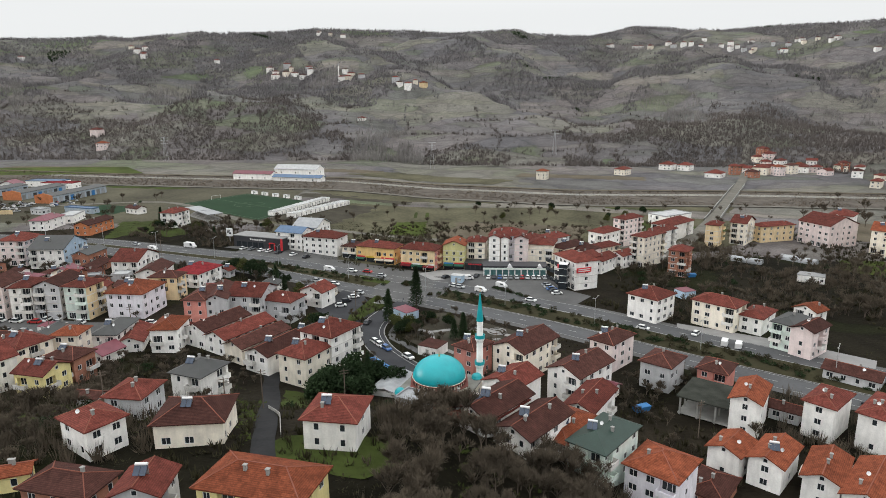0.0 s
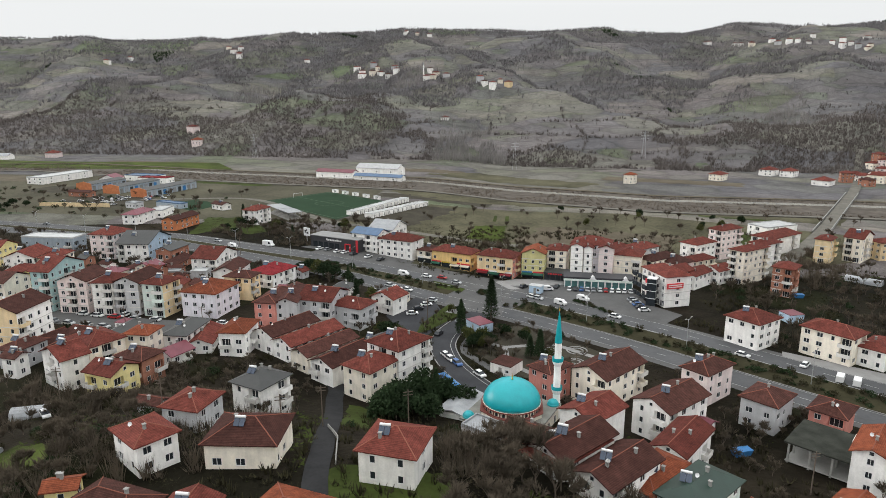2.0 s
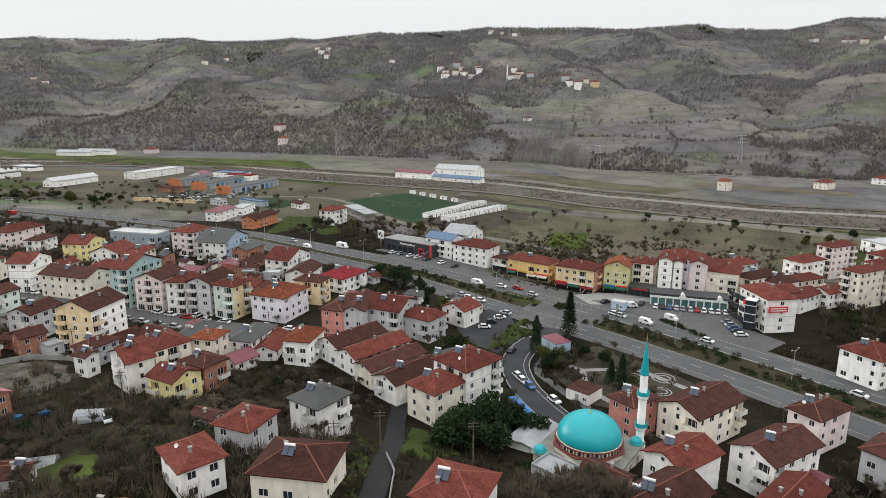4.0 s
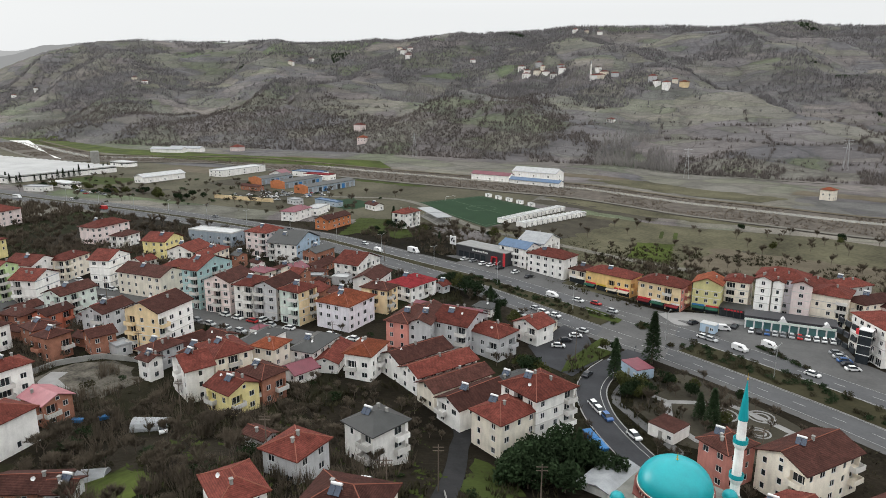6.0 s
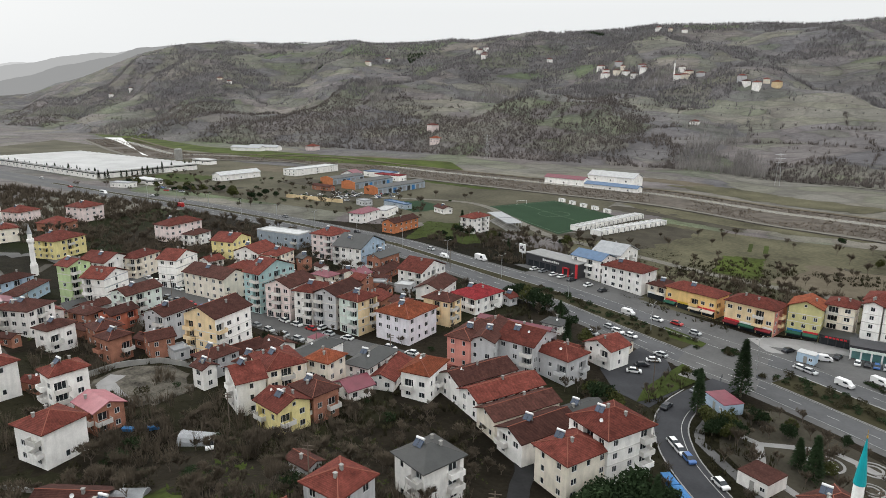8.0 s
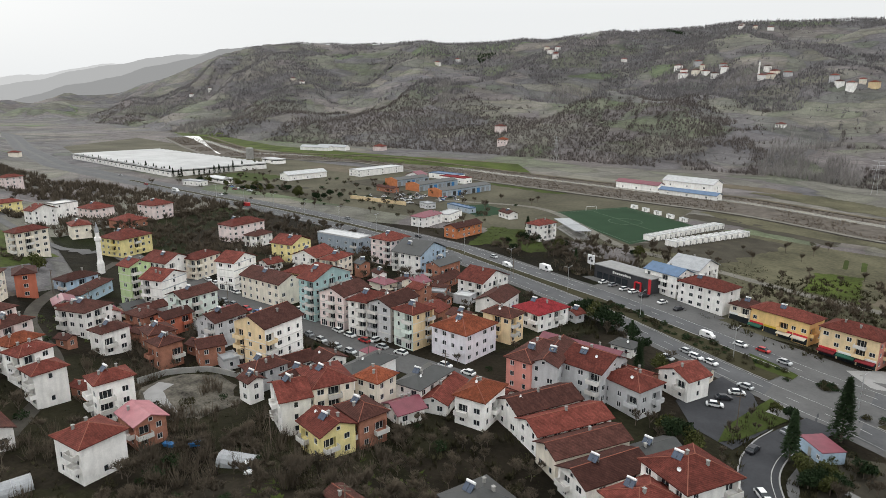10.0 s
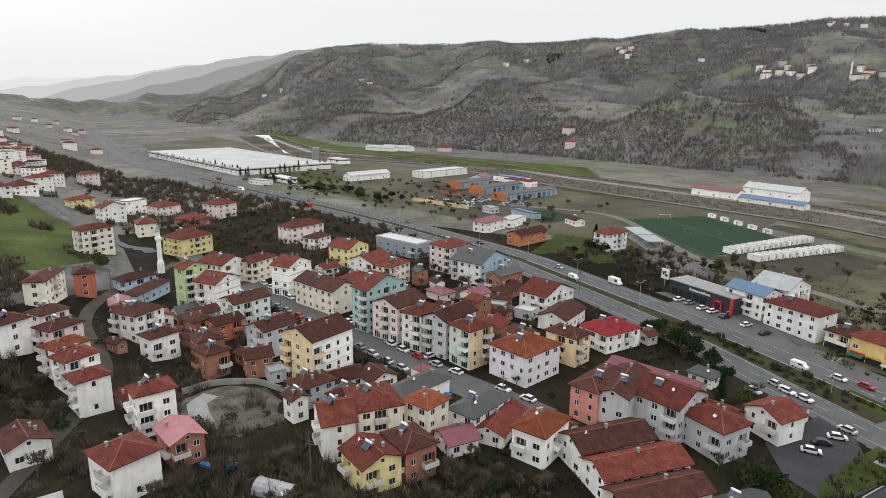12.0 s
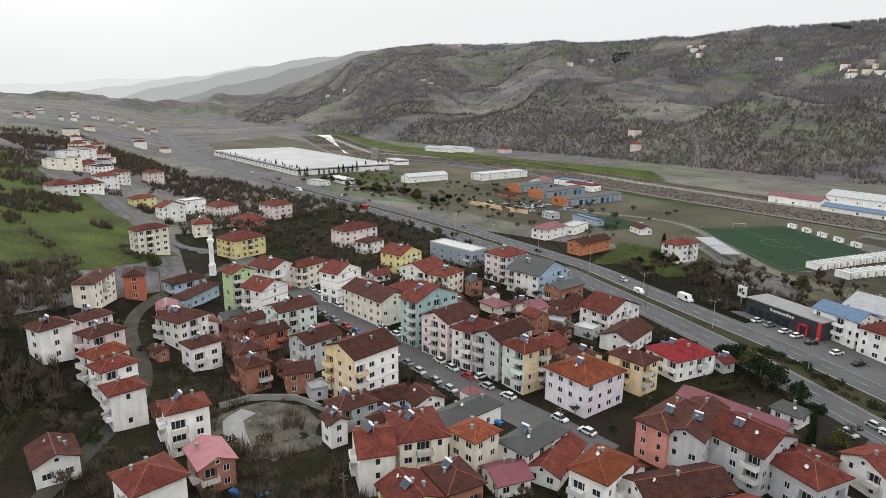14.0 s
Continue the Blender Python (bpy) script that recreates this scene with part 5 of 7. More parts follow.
for o, u in (((-W, -W), (1, 0)), ((W, -W), (0, 1)), ((W, W), (-1, 0)), ((-W, W), (0, -1))):
    for c in range(4):
        mid = 2 * W * (c + 0.5) / 4
        part("window", window_mesh(1.2, 2.0, 2), mosque, m=pose(o[0] + u[0] * mid - u[1] * 0.1, o[1] + u[1] * mid + u[0] * 0.1, 1.2, 0, 0, math.degrees(math.atan2(u[1], u[0]))))
V, F = [], []
box(V, F, -W - 0.5, W + 0.5, -W - 0.5, W + 0.5, 4.9, 5.2)
part("roof", mesh("roof", V, F, mat("lead_grey_roof", (0.20, 0.20, 0.18), 0.8, var=0.3)), mosque, "flat grey-green roof")
V, F = [], []
lathe(V, F, [(7.2, 5.2), (7.2, 6.35), (6.6, 6.4)], 8)
part("base", mesh("base", V, F, WALL["cream"]), mosque, "octagonal cream base of the dome")
V, F = [], []
lathe(V, F, [(6.4, 6.5), (6.4, 7.5), (6.55, 7.74), (6.4, 7.8)], 32)
part("drum", mesh("drum", V, F, WALL["cream"]), mosque, "cream drum with arched windows")
window_row(mosque, 24, 6.42, 6.6, 0.6, 0.8)
cornice_red = mat("oxide_red_paint", (0.16, 0.045, 0.035), 0.7, var=0.2)
for r0, r1, z0, z1, n in ((7.2, 7.55, 6.2, 6.42, 8), (6.4, 6.8, 7.5, 7.72, 32)):
    V, F = [], []
    lathe(V, F, [(r0, z0), (r1, z0 + 0.03), (r1, z1), (r0, z1 + 0.02)], n)
    part("cornice", mesh("cornice", V, F, cornice_red), mosque, "dark red painted cornice")
for i in range(24):
    a = 2 * math.pi * i / 24
    V, F = [], []
    box(V, F, -0.12, 0.12, -0.1, 0.1, 0, 1.1)
    part("pilaster", mesh("pilaster", V, F, cornice_red), mosque, "dark red pilaster between windows", pose(6.44 * math.cos(a), 6.44 * math.sin(a), 6.45, 0, 0, math.degrees(a) + 90))
V, F = [], []
lathe(V, F, [(6.45 * math.cos(a), 7.75 + 5.0 * math.sin(a)) for a in np.linspace(0, 1.5, 14)] + [(0.05, 12.78)], 40)
dome = part("dome", mesh("dome", V, F, turquoise, smooth=True), mosque, "large turquoise dome")
V, F = [], []
lathe(V, F, [(0.08, 12.7), (0.22, 12.95), (0.08, 13.2), (0.18, 13.4), (0.06, 13.6), (0.05, 14.1), (0.01, 14.4)], 8)
part("finial", mesh("finial", V, F, gold), dome, "gilded finial")
for sx, sy in ((-1, -1), (1, -1), (1, 1), (-1, 1)):
    V, F = [], []
    lathe(V, F, [(1.35, 5.2), (1.35, 5.5)] + [(1.3 * math.cos(a), 5.5 + 1.1 * math.sin(a)) for a in np.linspace(0, 1.5, 7)] + [(0.04, 6.65)], 16, sx * 7.2, sy * 7.2)
    part("corner_dome", mesh("corner_dome", V, F, turquoise, smooth=True), mosque, "small turquoise corner dome")
V, F = [], []
box(V, F, -16, -8.8, -5, 6, -1.0, 3.6)
part("side_hall", mesh("side_hall", V, F, WALL["white"]), mosque, "low white side hall")
V, F, _ = roof_shell("gR", 8.4, 12.4, 1.0)
part("hall_roof", mesh("hall_roof", V, F, ROOF["tin"]), mosque, "light metal roof of the side hall", pose(-12.4, 0.5, 3.6))
nz = ground_z(8.5, 143)
minaret = thing("minaret", pose(8.5, 143.1, nz), "slim white minaret with two balconies and turquoise spire", "minaret")
V, F = [], []
lathe(V, F, [(1.15, -1), (1.15, 2.6), (0.8, 4.0), (0.72, 17.4), (0.66, 17.6)], 14)
part("shaft", mesh("shaft", V, F, WALL["white"]), minaret)
for z in (6.6, 13.2):
    V, F = [], []
    lathe(V, F, [(0.75, z - 1.0), (1.05, z - 0.4), (1.15, z), (1.15, z + 0.15), (0.78, z + 0.16)], 14)
    bl = part("balcony", mesh("balcony", V, F, WALL["white"]), minaret)
    V, F = [], []
    lathe(V, F, [(1.16, z + 0.14), (1.2, z + 0.14), (1.2, z + 0.95), (1.1, z + 0.95), (1.1, z + 0.2)], 14)
    part("parapet", mesh("parapet", V, F, turquoise), bl, "turquoise balcony parapet")
V, F = [], []
lathe(V, F, [(0.8, 17.5), (0.82, 17.65), (0.45, 21.2), (0.05, 24.6)], 14)
part("spire", mesh("spire", V, F, turquoise), minaret, "turquoise conical spire")
V, F = [], []
lathe(V, F, [(0.04, 24.5), (0.14, 24.8), (0.04, 25.1), (0.02, 25.9)], 6)
part("finial", mesh("finial", V, F, gold), minaret)


def small_minaret(x, y, h):
    t = thing("minaret", pose(x, y, ground_z(x, y)), "plain white minaret with a grey pointed cap", "minaret")
    V, F = [], []
    lathe(V, F, [(1.3, -1), (1.3, h * 0.2), (0.9, h * 0.26), (0.85, h * 0.62), (1.25, h * 0.65), (1.25, h * 0.7), (0.8, h * 0.7), (0.75, h * 0.8)], 10)
    part("shaft", mesh("shaft", V, F, WALL["white"]), t)
    V, F = [], []
    lathe(V, F, [(0.9, h * 0.8), (0.03, h)], 10)
    part("spire", mesh("spire", V, F, ROOF["tin"]), t)


small_minaret(-251, 178, 20)
small_minaret(-157, 1012, 23)


# ---------- the large works and other special buildings ----------
def hall(x, y, rot, w, d, h, label, category, roof=None, wall=None, rows=0, name="factory"):
    z = ground_z(x, y)
    t = thing(name, pose(x, y, z, 0, 0, rot), label, category)
    V, F = [], []
    box(V, F, -w / 2, w / 2, -d / 2, d / 2, -2, h)
    part("wall", mesh("wall", V, F, wall or WALL["white"]), t)
    V, F = [], []
    box(V, F, -w / 2 - 0.4, w / 2 + 0.4, -d / 2 - 0.4, d / 2 + 0.4, h, h + 0.35)
    rf1 = part("roof", mesh("roof", V, F, roof or ROOF["white"]), t)
    if rows:
        s = w / rows * 0.46
        V = [(-s, -d / 2, 0), (s, -d / 2, 0), (0, -d / 2, 0.8), (-s, d / 2, 0), (s, d / 2, 0), (0, d / 2, 0.8)]
        rib = mesh("roof_bay", V, [(0, 1, 2), (3, 5, 4), (0, 2, 5, 3), (1, 4, 5, 2)], roof or ROOF["white"])
        for i in range(rows):
            part("roof_bay", rib, rf1, m=pose(-w / 2 + w * (i + 0.5) / rows, 0, h + 0.354))
    V, F = [], []
    box(V, F, -w / 2 - 0.06, w / 2 + 0.06, -d / 2 - 0.06, d / 2 + 0.06, h - 1.3, h - 0.5)
    part("fascia_band", mesh("fascia_band", V, F, ROOF["slate"]), t)
    n = max(2, int(w / 9))
    for i in range(n):
        part("window", window_mesh(2.4, 1.5, 3), t, m=pose(-w / 2 + w * (i + 0.5) / n, -d / 2 - 0.05, h * 0.35))
    return t


hall(-604, 431, -8, 226, 92, 5.2, "huge white factory hall with a ribbed pale roof", "factory", roof=mat("ribbed_factory_roof", (0.36, 0.36, 0.355), 0.6, var=0.2, scale=0.05, fine=0.6), rows=22)
hall(-520, 500, -8, 24, 12, 4.5, "white office block beside the factory", "office")
hall(-441, 374, -8, 26, 9, 3.6, "low white factory annex", "annex")
ch = thing("chimney", pose(-575, 515, 0), "grey concrete factory silo tower", "tower")
V, F = [], []
lathe(V, F, [(4.0, -1), (4.0, 11), (3.6, 11.6), (3.2, 12)], 14)
part("shaft", mesh("shaft", V, F, concrete), ch)

# glazed car showroom along the car park
t = thing("showroom", pose(28.3, 246.0, ground_z(28, 246), 0, 0, -4), "long low glazed showroom with white posts", "showroom")
V, F = [], []
box(V, F, -12.6, 12.6, -3.4, 4, 3.5, 4.2)
part("roof", mesh("roof", V, F, charcoal), t, "flat dark roof")
V, F = [], []
box(V, F, -12.2, 12.2, -2.2, 3.5, -1, 3.5)
part("glazing", mesh("glazing", V, F, aqua_glass), t, "blue-green shop glazing")
V, F = [], []
box(V, F, -12.5, 12.5, -3.5, -3.2, 2.75, 3.5)
part("fascia", mesh("fascia", V, F, WALL["mint"]), t, "pale green fascia over the posts")
for i in range(11):
    V, F = [], []
    box(V, F, -12.3 + i * 2.42, -11.9 + i * 2.42, -3.45, -3.05, -1, 2.74)
    part("post", mesh("post", V, F, frame_white), t)
for px in (-2.0, 9.6):
    V = [(px - 1.3, -3.6, 3.5), (px + 1.3, -3.6, 3.5), (px, -3.6, 4.9), (px - 1.3, -1.5, 3.5), (px + 1.3, -1.5, 3.5), (px, -1.5, 4.9)]
    part("pediment", mesh("pediment", V, [(0, 1, 2), (3, 5, 4), (0, 2, 5, 3), (1, 4, 5, 2)], frame_white), t)
# dark grill restaurant under the beige house
t = thing("restaurant", pose(13.6, 254.6, ground_z(13.6, 254.6), 0, 0, -12), "low black restaurant with lit red sign letters", "restaurant")
V, F = [], []
box(V, F, -4.4, 4.4, -2.5, 3.6, -1, 3.1)
part("wall", mesh("wall", V, F, charcoal), t)
V, F = [], []
box(V, F, -4.6, 4.6, -3.6, 3.8, 3.1, 3.35)
part("roof", mesh("roof", V, F, ROOF["slate"]), t)
for i in range(4):
    V, F = [], []
    box(V, F, -4.0 + i * 2.05, -2.3 + i * 2.05, -2.58, -2.48, 0.2, 2.2)
    part("window", mesh("window", V, F, glass), t)
V, F = [], []
box(V, F, -3.4, 3.4, -3.75, -3.61, 2.5, 3.3)
bd = part("sign_board", mesh("sign_board", V, F, charcoal), t)
for i in range(6):
    V, F = [], []
    box(V, F, -2.8 + i * 0.95, -2.15 + i * 0.95, -3.82, -3.76, 2.65, 3.15)
    part("sign_bar", mesh("sign_bar", V, F, signal_red), bd)

# dark dealership with its red portal and pylon sign
t = thing("dealership", pose(-80.6, 281.5, ground_z(-80, 281), 0, 0, -22), "dark grey car dealership with a red portal", "dealership")
V, F = [], []
box(V, F, -13, 13, -4, 5, -1, 5.2)
part("wall", mesh("wall", V, F, charcoal), t)
V, F = [], []
box(V, F, -13.3, 13.3, -4.2, 5.2, 5.2, 5.5)
part("roof", mesh("roof", V, F, ROOF["grey"]), t)
for x0, x1, z0, z1 in ((6.4, 6.7, 0, 3.3), (9.0, 9.3, 0, 3.3), (6.4, 9.3, 2.9, 3.3), (12.5, 13.2, 0, 5.4)):
    V, F = [], []
    box(V, F, x0, x1, -4.7, -3.95, z0, z1)
    part("red_portal", mesh("red_portal", V, F, signal_red), t)
for i in range(9):
    V, F = [], []
    box(V, F, -4 + i * 0.95, -4 + i * 0.95 + 0.7, -4.16, -4.05, 3.7, 4.6 if i in (0, 6) else 4.35)
    part("sign_bar", mesh("sign_bar", V, F, paint_white), t, "white bar of an unreadable sign")
for i in range(5):
    V, F = [], []
    box(V, F, -11.5 + i * 3, -9 + i * 3, -4.05, -3.95, 0.4, 2.8)
    part("window", mesh("window", V, F, glass), t)
t = thing("pylon_sign", pose(-97, 286, ground_z(-97, 286), 0, 0, -25), "white pylon sign with a dark mark beside the highway", "sign")
V, F = [], []
tube(V, F, (0, 0, -0.5), (0, 0, 4), 0.16, 0.16, 8)
part("post", mesh("post", V, F, metal), t)
V, F = [], []
box(V, F, -1.7, 1.7, -0.25, 0.25, 4, 7.6)
bd = part("board", mesh("board", V, F, frame_white), t)
V, F = [], []
for x0, x1, z0, z1 in ((-1.1, -0.2, 5.4, 6.6), (0.1, 1.2, 5.0, 5.9), (-0.2, 0.5, 6.2, 7.0)):
    box(V, F, x0, x1, -0.3, -0.26, z0, z1)
part("mark", mesh("mark", V, F, charcoal), bd)

# red sign and glass corner of the white shop building
zc = ground_z(44, 227)
t = thing("shop_sign", pose(50.5, 223.0, zc + 7.8, 0, 0, 21), "red shop sign with white bars on a white wall", "sign")
V, F = [], []
box(V, F, -3.0, 3.0, -0.3, 0.0, -0.9, 0.9)
bd = part("board", mesh("board", V, F, signal_red), t)
for z in (0.2, -0.45):
    V, F = [], []
    box(V, F, -2.5, 2.5, -0.36, -0.31, z, z + 0.3)
    part("sign_bar", mesh("sign_bar", V, F, paint_white), bd)
t = thing("glass_stair_tower", pose(43.9, 226.0, zc, 0, 0, -24), "dark glass stair tower at the corner of the shop building", "stair tower")
V, F = [], []
box(V, F, -1.5, 1.5, -1.5, 1.5, -1, 9.4)
part("glazing", mesh("glazing", V, F, glass), t)
for z in (2.6, 5.2, 7.8, 9.4):
    V, F = [], []
    box(V, F, -1.6, 1.6, -1.6, 1.6, z, z + 0.18)
    part("frame", mesh("frame", V, F, frame_white), t)
t = thing("shop_windows", pose(41.7, 232.9, zc, 0, 0, -69), "rows of wide dark shop windows with a red sign between", "window")
for f in range(3):
    for k in range(3):
        V, F = [], []
        box(V, F, -6.0 + k * 3.2, -3.7 + k * 3.2, -0.14, 0.3, 0.6 + f * 3.3, 2.1 + f * 3.3)
        part("pane", mesh("pane", V, F, glass), t)
V, F = [], []
box(V, F, 2.6, 5.6, -0.3, 0.3, 6.6, 8.2)
part("sign_board", mesh("sign_board", V, F, signal_red), t)

# grandstand by the pitch
t = thing("grandstand", pose(-133, 352, ground_z(-133, 352), 0, 0, -48), "small concrete grandstand with a pale metal roof", "grandstand")
V, F = [], []
for i in range(5):
    box(V, F, -16, 16, -3 + i * 1.1, 3.5, 0.4 * i, 0.4 * (i + 1))
part("terrace", mesh("terrace", V, F, concrete), t)
for x0, x1 in ((-16.5, 1.0), (2.0, 16.5)):
    V, F = [], []
    box(V, F, x0, x1, -4, 4.2, 4.6, 4.85)
    rf = part("roof", mesh("roof", V, F, ROOF["tin"]), t, "flat pale metal roof")
    for i in range(4):
        V, F = [], []
        tube(V, F, (x0 + 1 + i * (x1 - x0 - 2) / 3, 3.8, 0), (x0 + 1 + i * (x1 - x0 - 2) / 3, 3.8, 4.6), 0.12, 0.12, 6)
        part("post", mesh("post", V, F, metal), t)

# rows of small workshops with orange end walls
def workshop(x, y, rot, w, d):
    t = thing("workshop", pose(x, y, ground_z(x, y), 0, 0, rot), "long low workshop row with an orange end wall", "workshop", "workshops")
    h, rise = 4.6, 1.4
    V, F = [], []
    box(V, F, -w / 2 + 0.4, w / 2 - 0.4, -d / 2 + 0.4, d / 2 - 0.3, -1, h)
    part("wall", mesh("wall", V, F, WALL["steel"]), t)
    V = [(-w / 2, -d / 2, -1), (w / 2, -d / 2, -1), (w / 2, -d / 2, h + 0.6), (0, -d / 2, h + rise + 0.7), (-w / 2, -d / 2, h + 0.6)]
    V += [(vx, vy + 0.39, vz) for vx, vy, vz in V]
    F = [(0, 1, 2, 3, 4), (9, 8, 7, 6, 5)] + [(i, i + 5, (i + 1) % 5 + 5, (i + 1) % 5) for i in range(5)]
    part("end_wall", mesh("end_wall", V, F, WALL["rust"]), t, "orange block end wall")
    V, F, _ = roof_shell("gR", w, d - 0.5, rise)
    part("roof", mesh("roof", V, F, ROOF["slate"]), t, m=pose(0, 0.3, h))
    for i in range(int(d / 5)):
        V, F = [], []
        box(V, F, w / 2 - 0.42, w / 2 - 0.34, -d / 2 + 1.5 + i * 5, -d / 2 + 4.7 + i * 5, 0, 3.4)
        part("roller_door", mesh("roller_door", V, F, (ROOF["grey"], ROOF["tin"], ROOF["slate"], tarp)[i % 4]), t)


workshop(-314, 454, -7, 13, 36)
workshop(-285, 447, -7, 13.5, 44)
workshop(-253, 436, -10, 13, 52)

# goals, pitch lines, team boxes
p = [Vector((*q, 0)) for q in PITCH]
V, F = [], []


def mark(a, b, wide=0.14):
    d = (b - a)
    n = Vector((-d.y, d.x, 0)).normalized() * wide
    k = len(V)
    V.extend([(q.x, q.y, ground_z(q.x, q.y) + 0.2) for q in (a - n, b - n, b + n, a + n)])
    F.append((k, k + 1, k + 2, k + 3))


c = sum(p, Vector()) / 4
q = [c + (v - c) * 0.93 for v in p]
for i in range(4):
    mark(q[i], q[(i + 1) % 4])
mark((q[0] + q[1]) / 2, (q[2] + q[3]) / 2)
for i in range(24):
    a0, a1 = i * math.pi / 12, (i + 1) * math.pi / 12
    mark(c + 9 * Vector((math.cos(a0), math.sin(a0), 0)), c + 9 * Vector((math.cos(a1), math.sin(a1), 0)))
tagged(sheet("pitch_line", V, F, mat("faded_pitch_paint", (0.10, 0.13, 0.10), 0.9, var=0.3)), "thin white lines of the football pitch", "pitch line", kind="stuff")
for a, b in ((q[0], q[1]), (q[2], q[3])):
    m = (a + b) / 2
    u = (b - a).normalized()
    t = thing("goal", pose(m.x, m.y, ground_z(m.x, m.y) + 0.16, 0, 0, math.degrees(math.atan2(u.y, u.x))), "white football goal frame", "goal", "goals of the pitch")
    for pa, pb in (((-3.66, 0, 0), (-3.66, 0, 2.44)), ((3.66, 0, 0), (3.66, 0, 2.44)), ((-3.66, 0, 2.44), (3.66, 0, 2.44))):
        V, F = [], []
        tube(V, F, pa, pb, 0.09, 0.09, 6)
        part("post", mesh("post", V, F, paint_white), t)


def cabin(name, w, d, h, body, roof, label, category, group):
    """A box cabin with corner posts, door and window."""
    t = thing(name, pose(0, 0, 0), label, category, group)
    V, F = [], []
    box(V, F, -w / 2, w / 2, -d / 2, d / 2, 0.15, h)
    part("body", mesh("body", V, F, body), t)
    V, F = [], []
    box(V, F, -w / 2 - 0.1, w / 2 + 0.1, -d / 2 - 0.1, d / 2 + 0.1, h, h + 0.12)
    part("roof", mesh("roof", V, F, roof), t)
    V, F = [], []
    box(V, F, -0.5, 0.4, -d / 2 - 0.03, -d / 2 + 0.02, 0.2, 2.1)
    part("door", mesh("door", V, F, concrete), t)
    part("window", window_mesh(1.0, 0.9, 2), t, m=pose(w / 2 - 1.0, -d / 2 - 0.02, 1.0))
    return t


proto = cabin("container_cabin", 2.4, 6.0, 2.6, WALL["white"], ROOF["white"], "white container cabin standing in a row on gravel", "container cabin", "cabins by the pitch")
for r, (x0, y0, x1, y1, n) in enumerate(((-96, 359, -76, 411, 15), (-84, 353, -62, 401, 13))):
    for i in range(n):
        f = i / (n - 1)
        x, y = x0 + (x1 - x0) * f, y0 + (y1 - y0) * f
        m = pose(x, y, ground_z(x, y) + 0.1, 0, 0, 68 + (i * 37 % 5) - 2)
        if r == i == 0:
            proto.matrix_basis = m
        else:
            copy_thing(proto, m)
t = cabin("team_box", 5, 1.8, 2.2, WALL["white"], ROOF["white"], "white team shelter beside the football pitch", "shelter", "shelters of the pitch")
t.matrix_basis = pose(-131, 444, 0.1, 0, 0, -36)
for i in (1, 2, 3, 4):
    copy_thing(t, pose(-131 + i * 9, 444 - i * 6.6, 0.1, 0, 0, -36))
# park kiosks, market hut
for x, y, r, w, d, body, roof, lab in ((-12, 195, -50, 7, 5, WALL["blue"], ROOF["maroon"], "small park kiosk with a maroon roof"), (-3, 166, -30, 6, 6, WALL["white"], ROOF["dark"], "small white park hut with a brown roof"),
                                       (5.5, 235.5, -20, 4.5, 3, WALL["blue"], ROOF["white"], "white and blue booth at the car park"), (84, 214, 20, 5, 5, WALL["blue"], ROOF["maroon"], "small blue garden hut with maroon roof"),
                                       (138, 232, -30, 9, 6, WALL["white"], ROOF["grey"], "small white farmhouse in a garden"),
                                       (-112, 173, -5, 4, 4, WALL["white"], ROOF["maroon"], "street kiosk with a red roof")):
    t = cabin("kiosk", w, d, 2.8, body, roof, lab, "kiosk", "")
    t.matrix_basis = pose(x, y, ground_z(x, y) + 0.1, 0, 0, r)
# polytunnels: half-round sheds
for x, y, r, ln in ((-93, 100, 30, 9), (-100, 122, 20, 7), (150, 262, -50, 14), (128, 262, -40, 12), (-126, 95, 75, 6)):
    t = thing("polytunnel", pose(x, y, ground_z(x, y), 0, 0, r), "rounded greenhouse tunnel in grey-white sheeting", "polytunnel")
    V, F = [], []
    for i in range(9):
        a = math.pi * i / 8
        V += [(-ln / 2, 2.0 * math.cos(a), 2.1 * math.sin(a)), (ln / 2, 2.0 * math.cos(a), 2.1 * math.sin(a))]
    F += [(2 * i, 2 * i + 2, 2 * i + 3, 2 * i + 1) for i in range(8)] + [tuple(2 * i for i in range(8, -1, -1)), tuple(2 * i + 1 for i in range(9))]
    part("cover", mesh("cover", V, F, ROOF["tin"], smooth=False), t)
    for e in (-ln / 2, 0, ln / 2):
        V, F = [], []
        for i in range(8):
            a, b = math.pi * i / 8, math.pi * (i + 1) / 8
            tube(V, F, (e, 2.04 * math.cos(a), 2.14 * math.sin(a)), (e, 2.04 * math.cos(b), 2.14 * math.sin(b)), 0.05, 0.05, 4)
        part("hoop", mesh("hoop", V, F, metal), t)

# unfinished concrete frame with a dark roof
t = thing("concrete_shell", pose(61, 130, ground_z(61, 130), 0, 0, -38), "unfinished concrete building shell under a dark flat roof", "building shell")
V, F = [], []
box(V, F, -8.2, 8.2, -6, 6, 4.3, 4.6)
part("roof", mesh("roof", V, F, mat("mossy_concrete", (0.034, 0.036, 0.030), 0.9, var=0.5)), t)
V, F = [], []
box(V, F, -7.8, 7.8, -5.6, 5.6, 0.4, 0.6)
part("slab", mesh("slab", V, F, concrete), t)
for i in range(5):
    for j in range(4):
        V, F = [], []
        box(V, F, -7.6 + i * 3.7, -7.25 + i * 3.7, -5.4 + j * 3.48, -5.05 + j * 3.48, -1, 4.3)
        part("column", mesh("column", V, F, concrete), t)

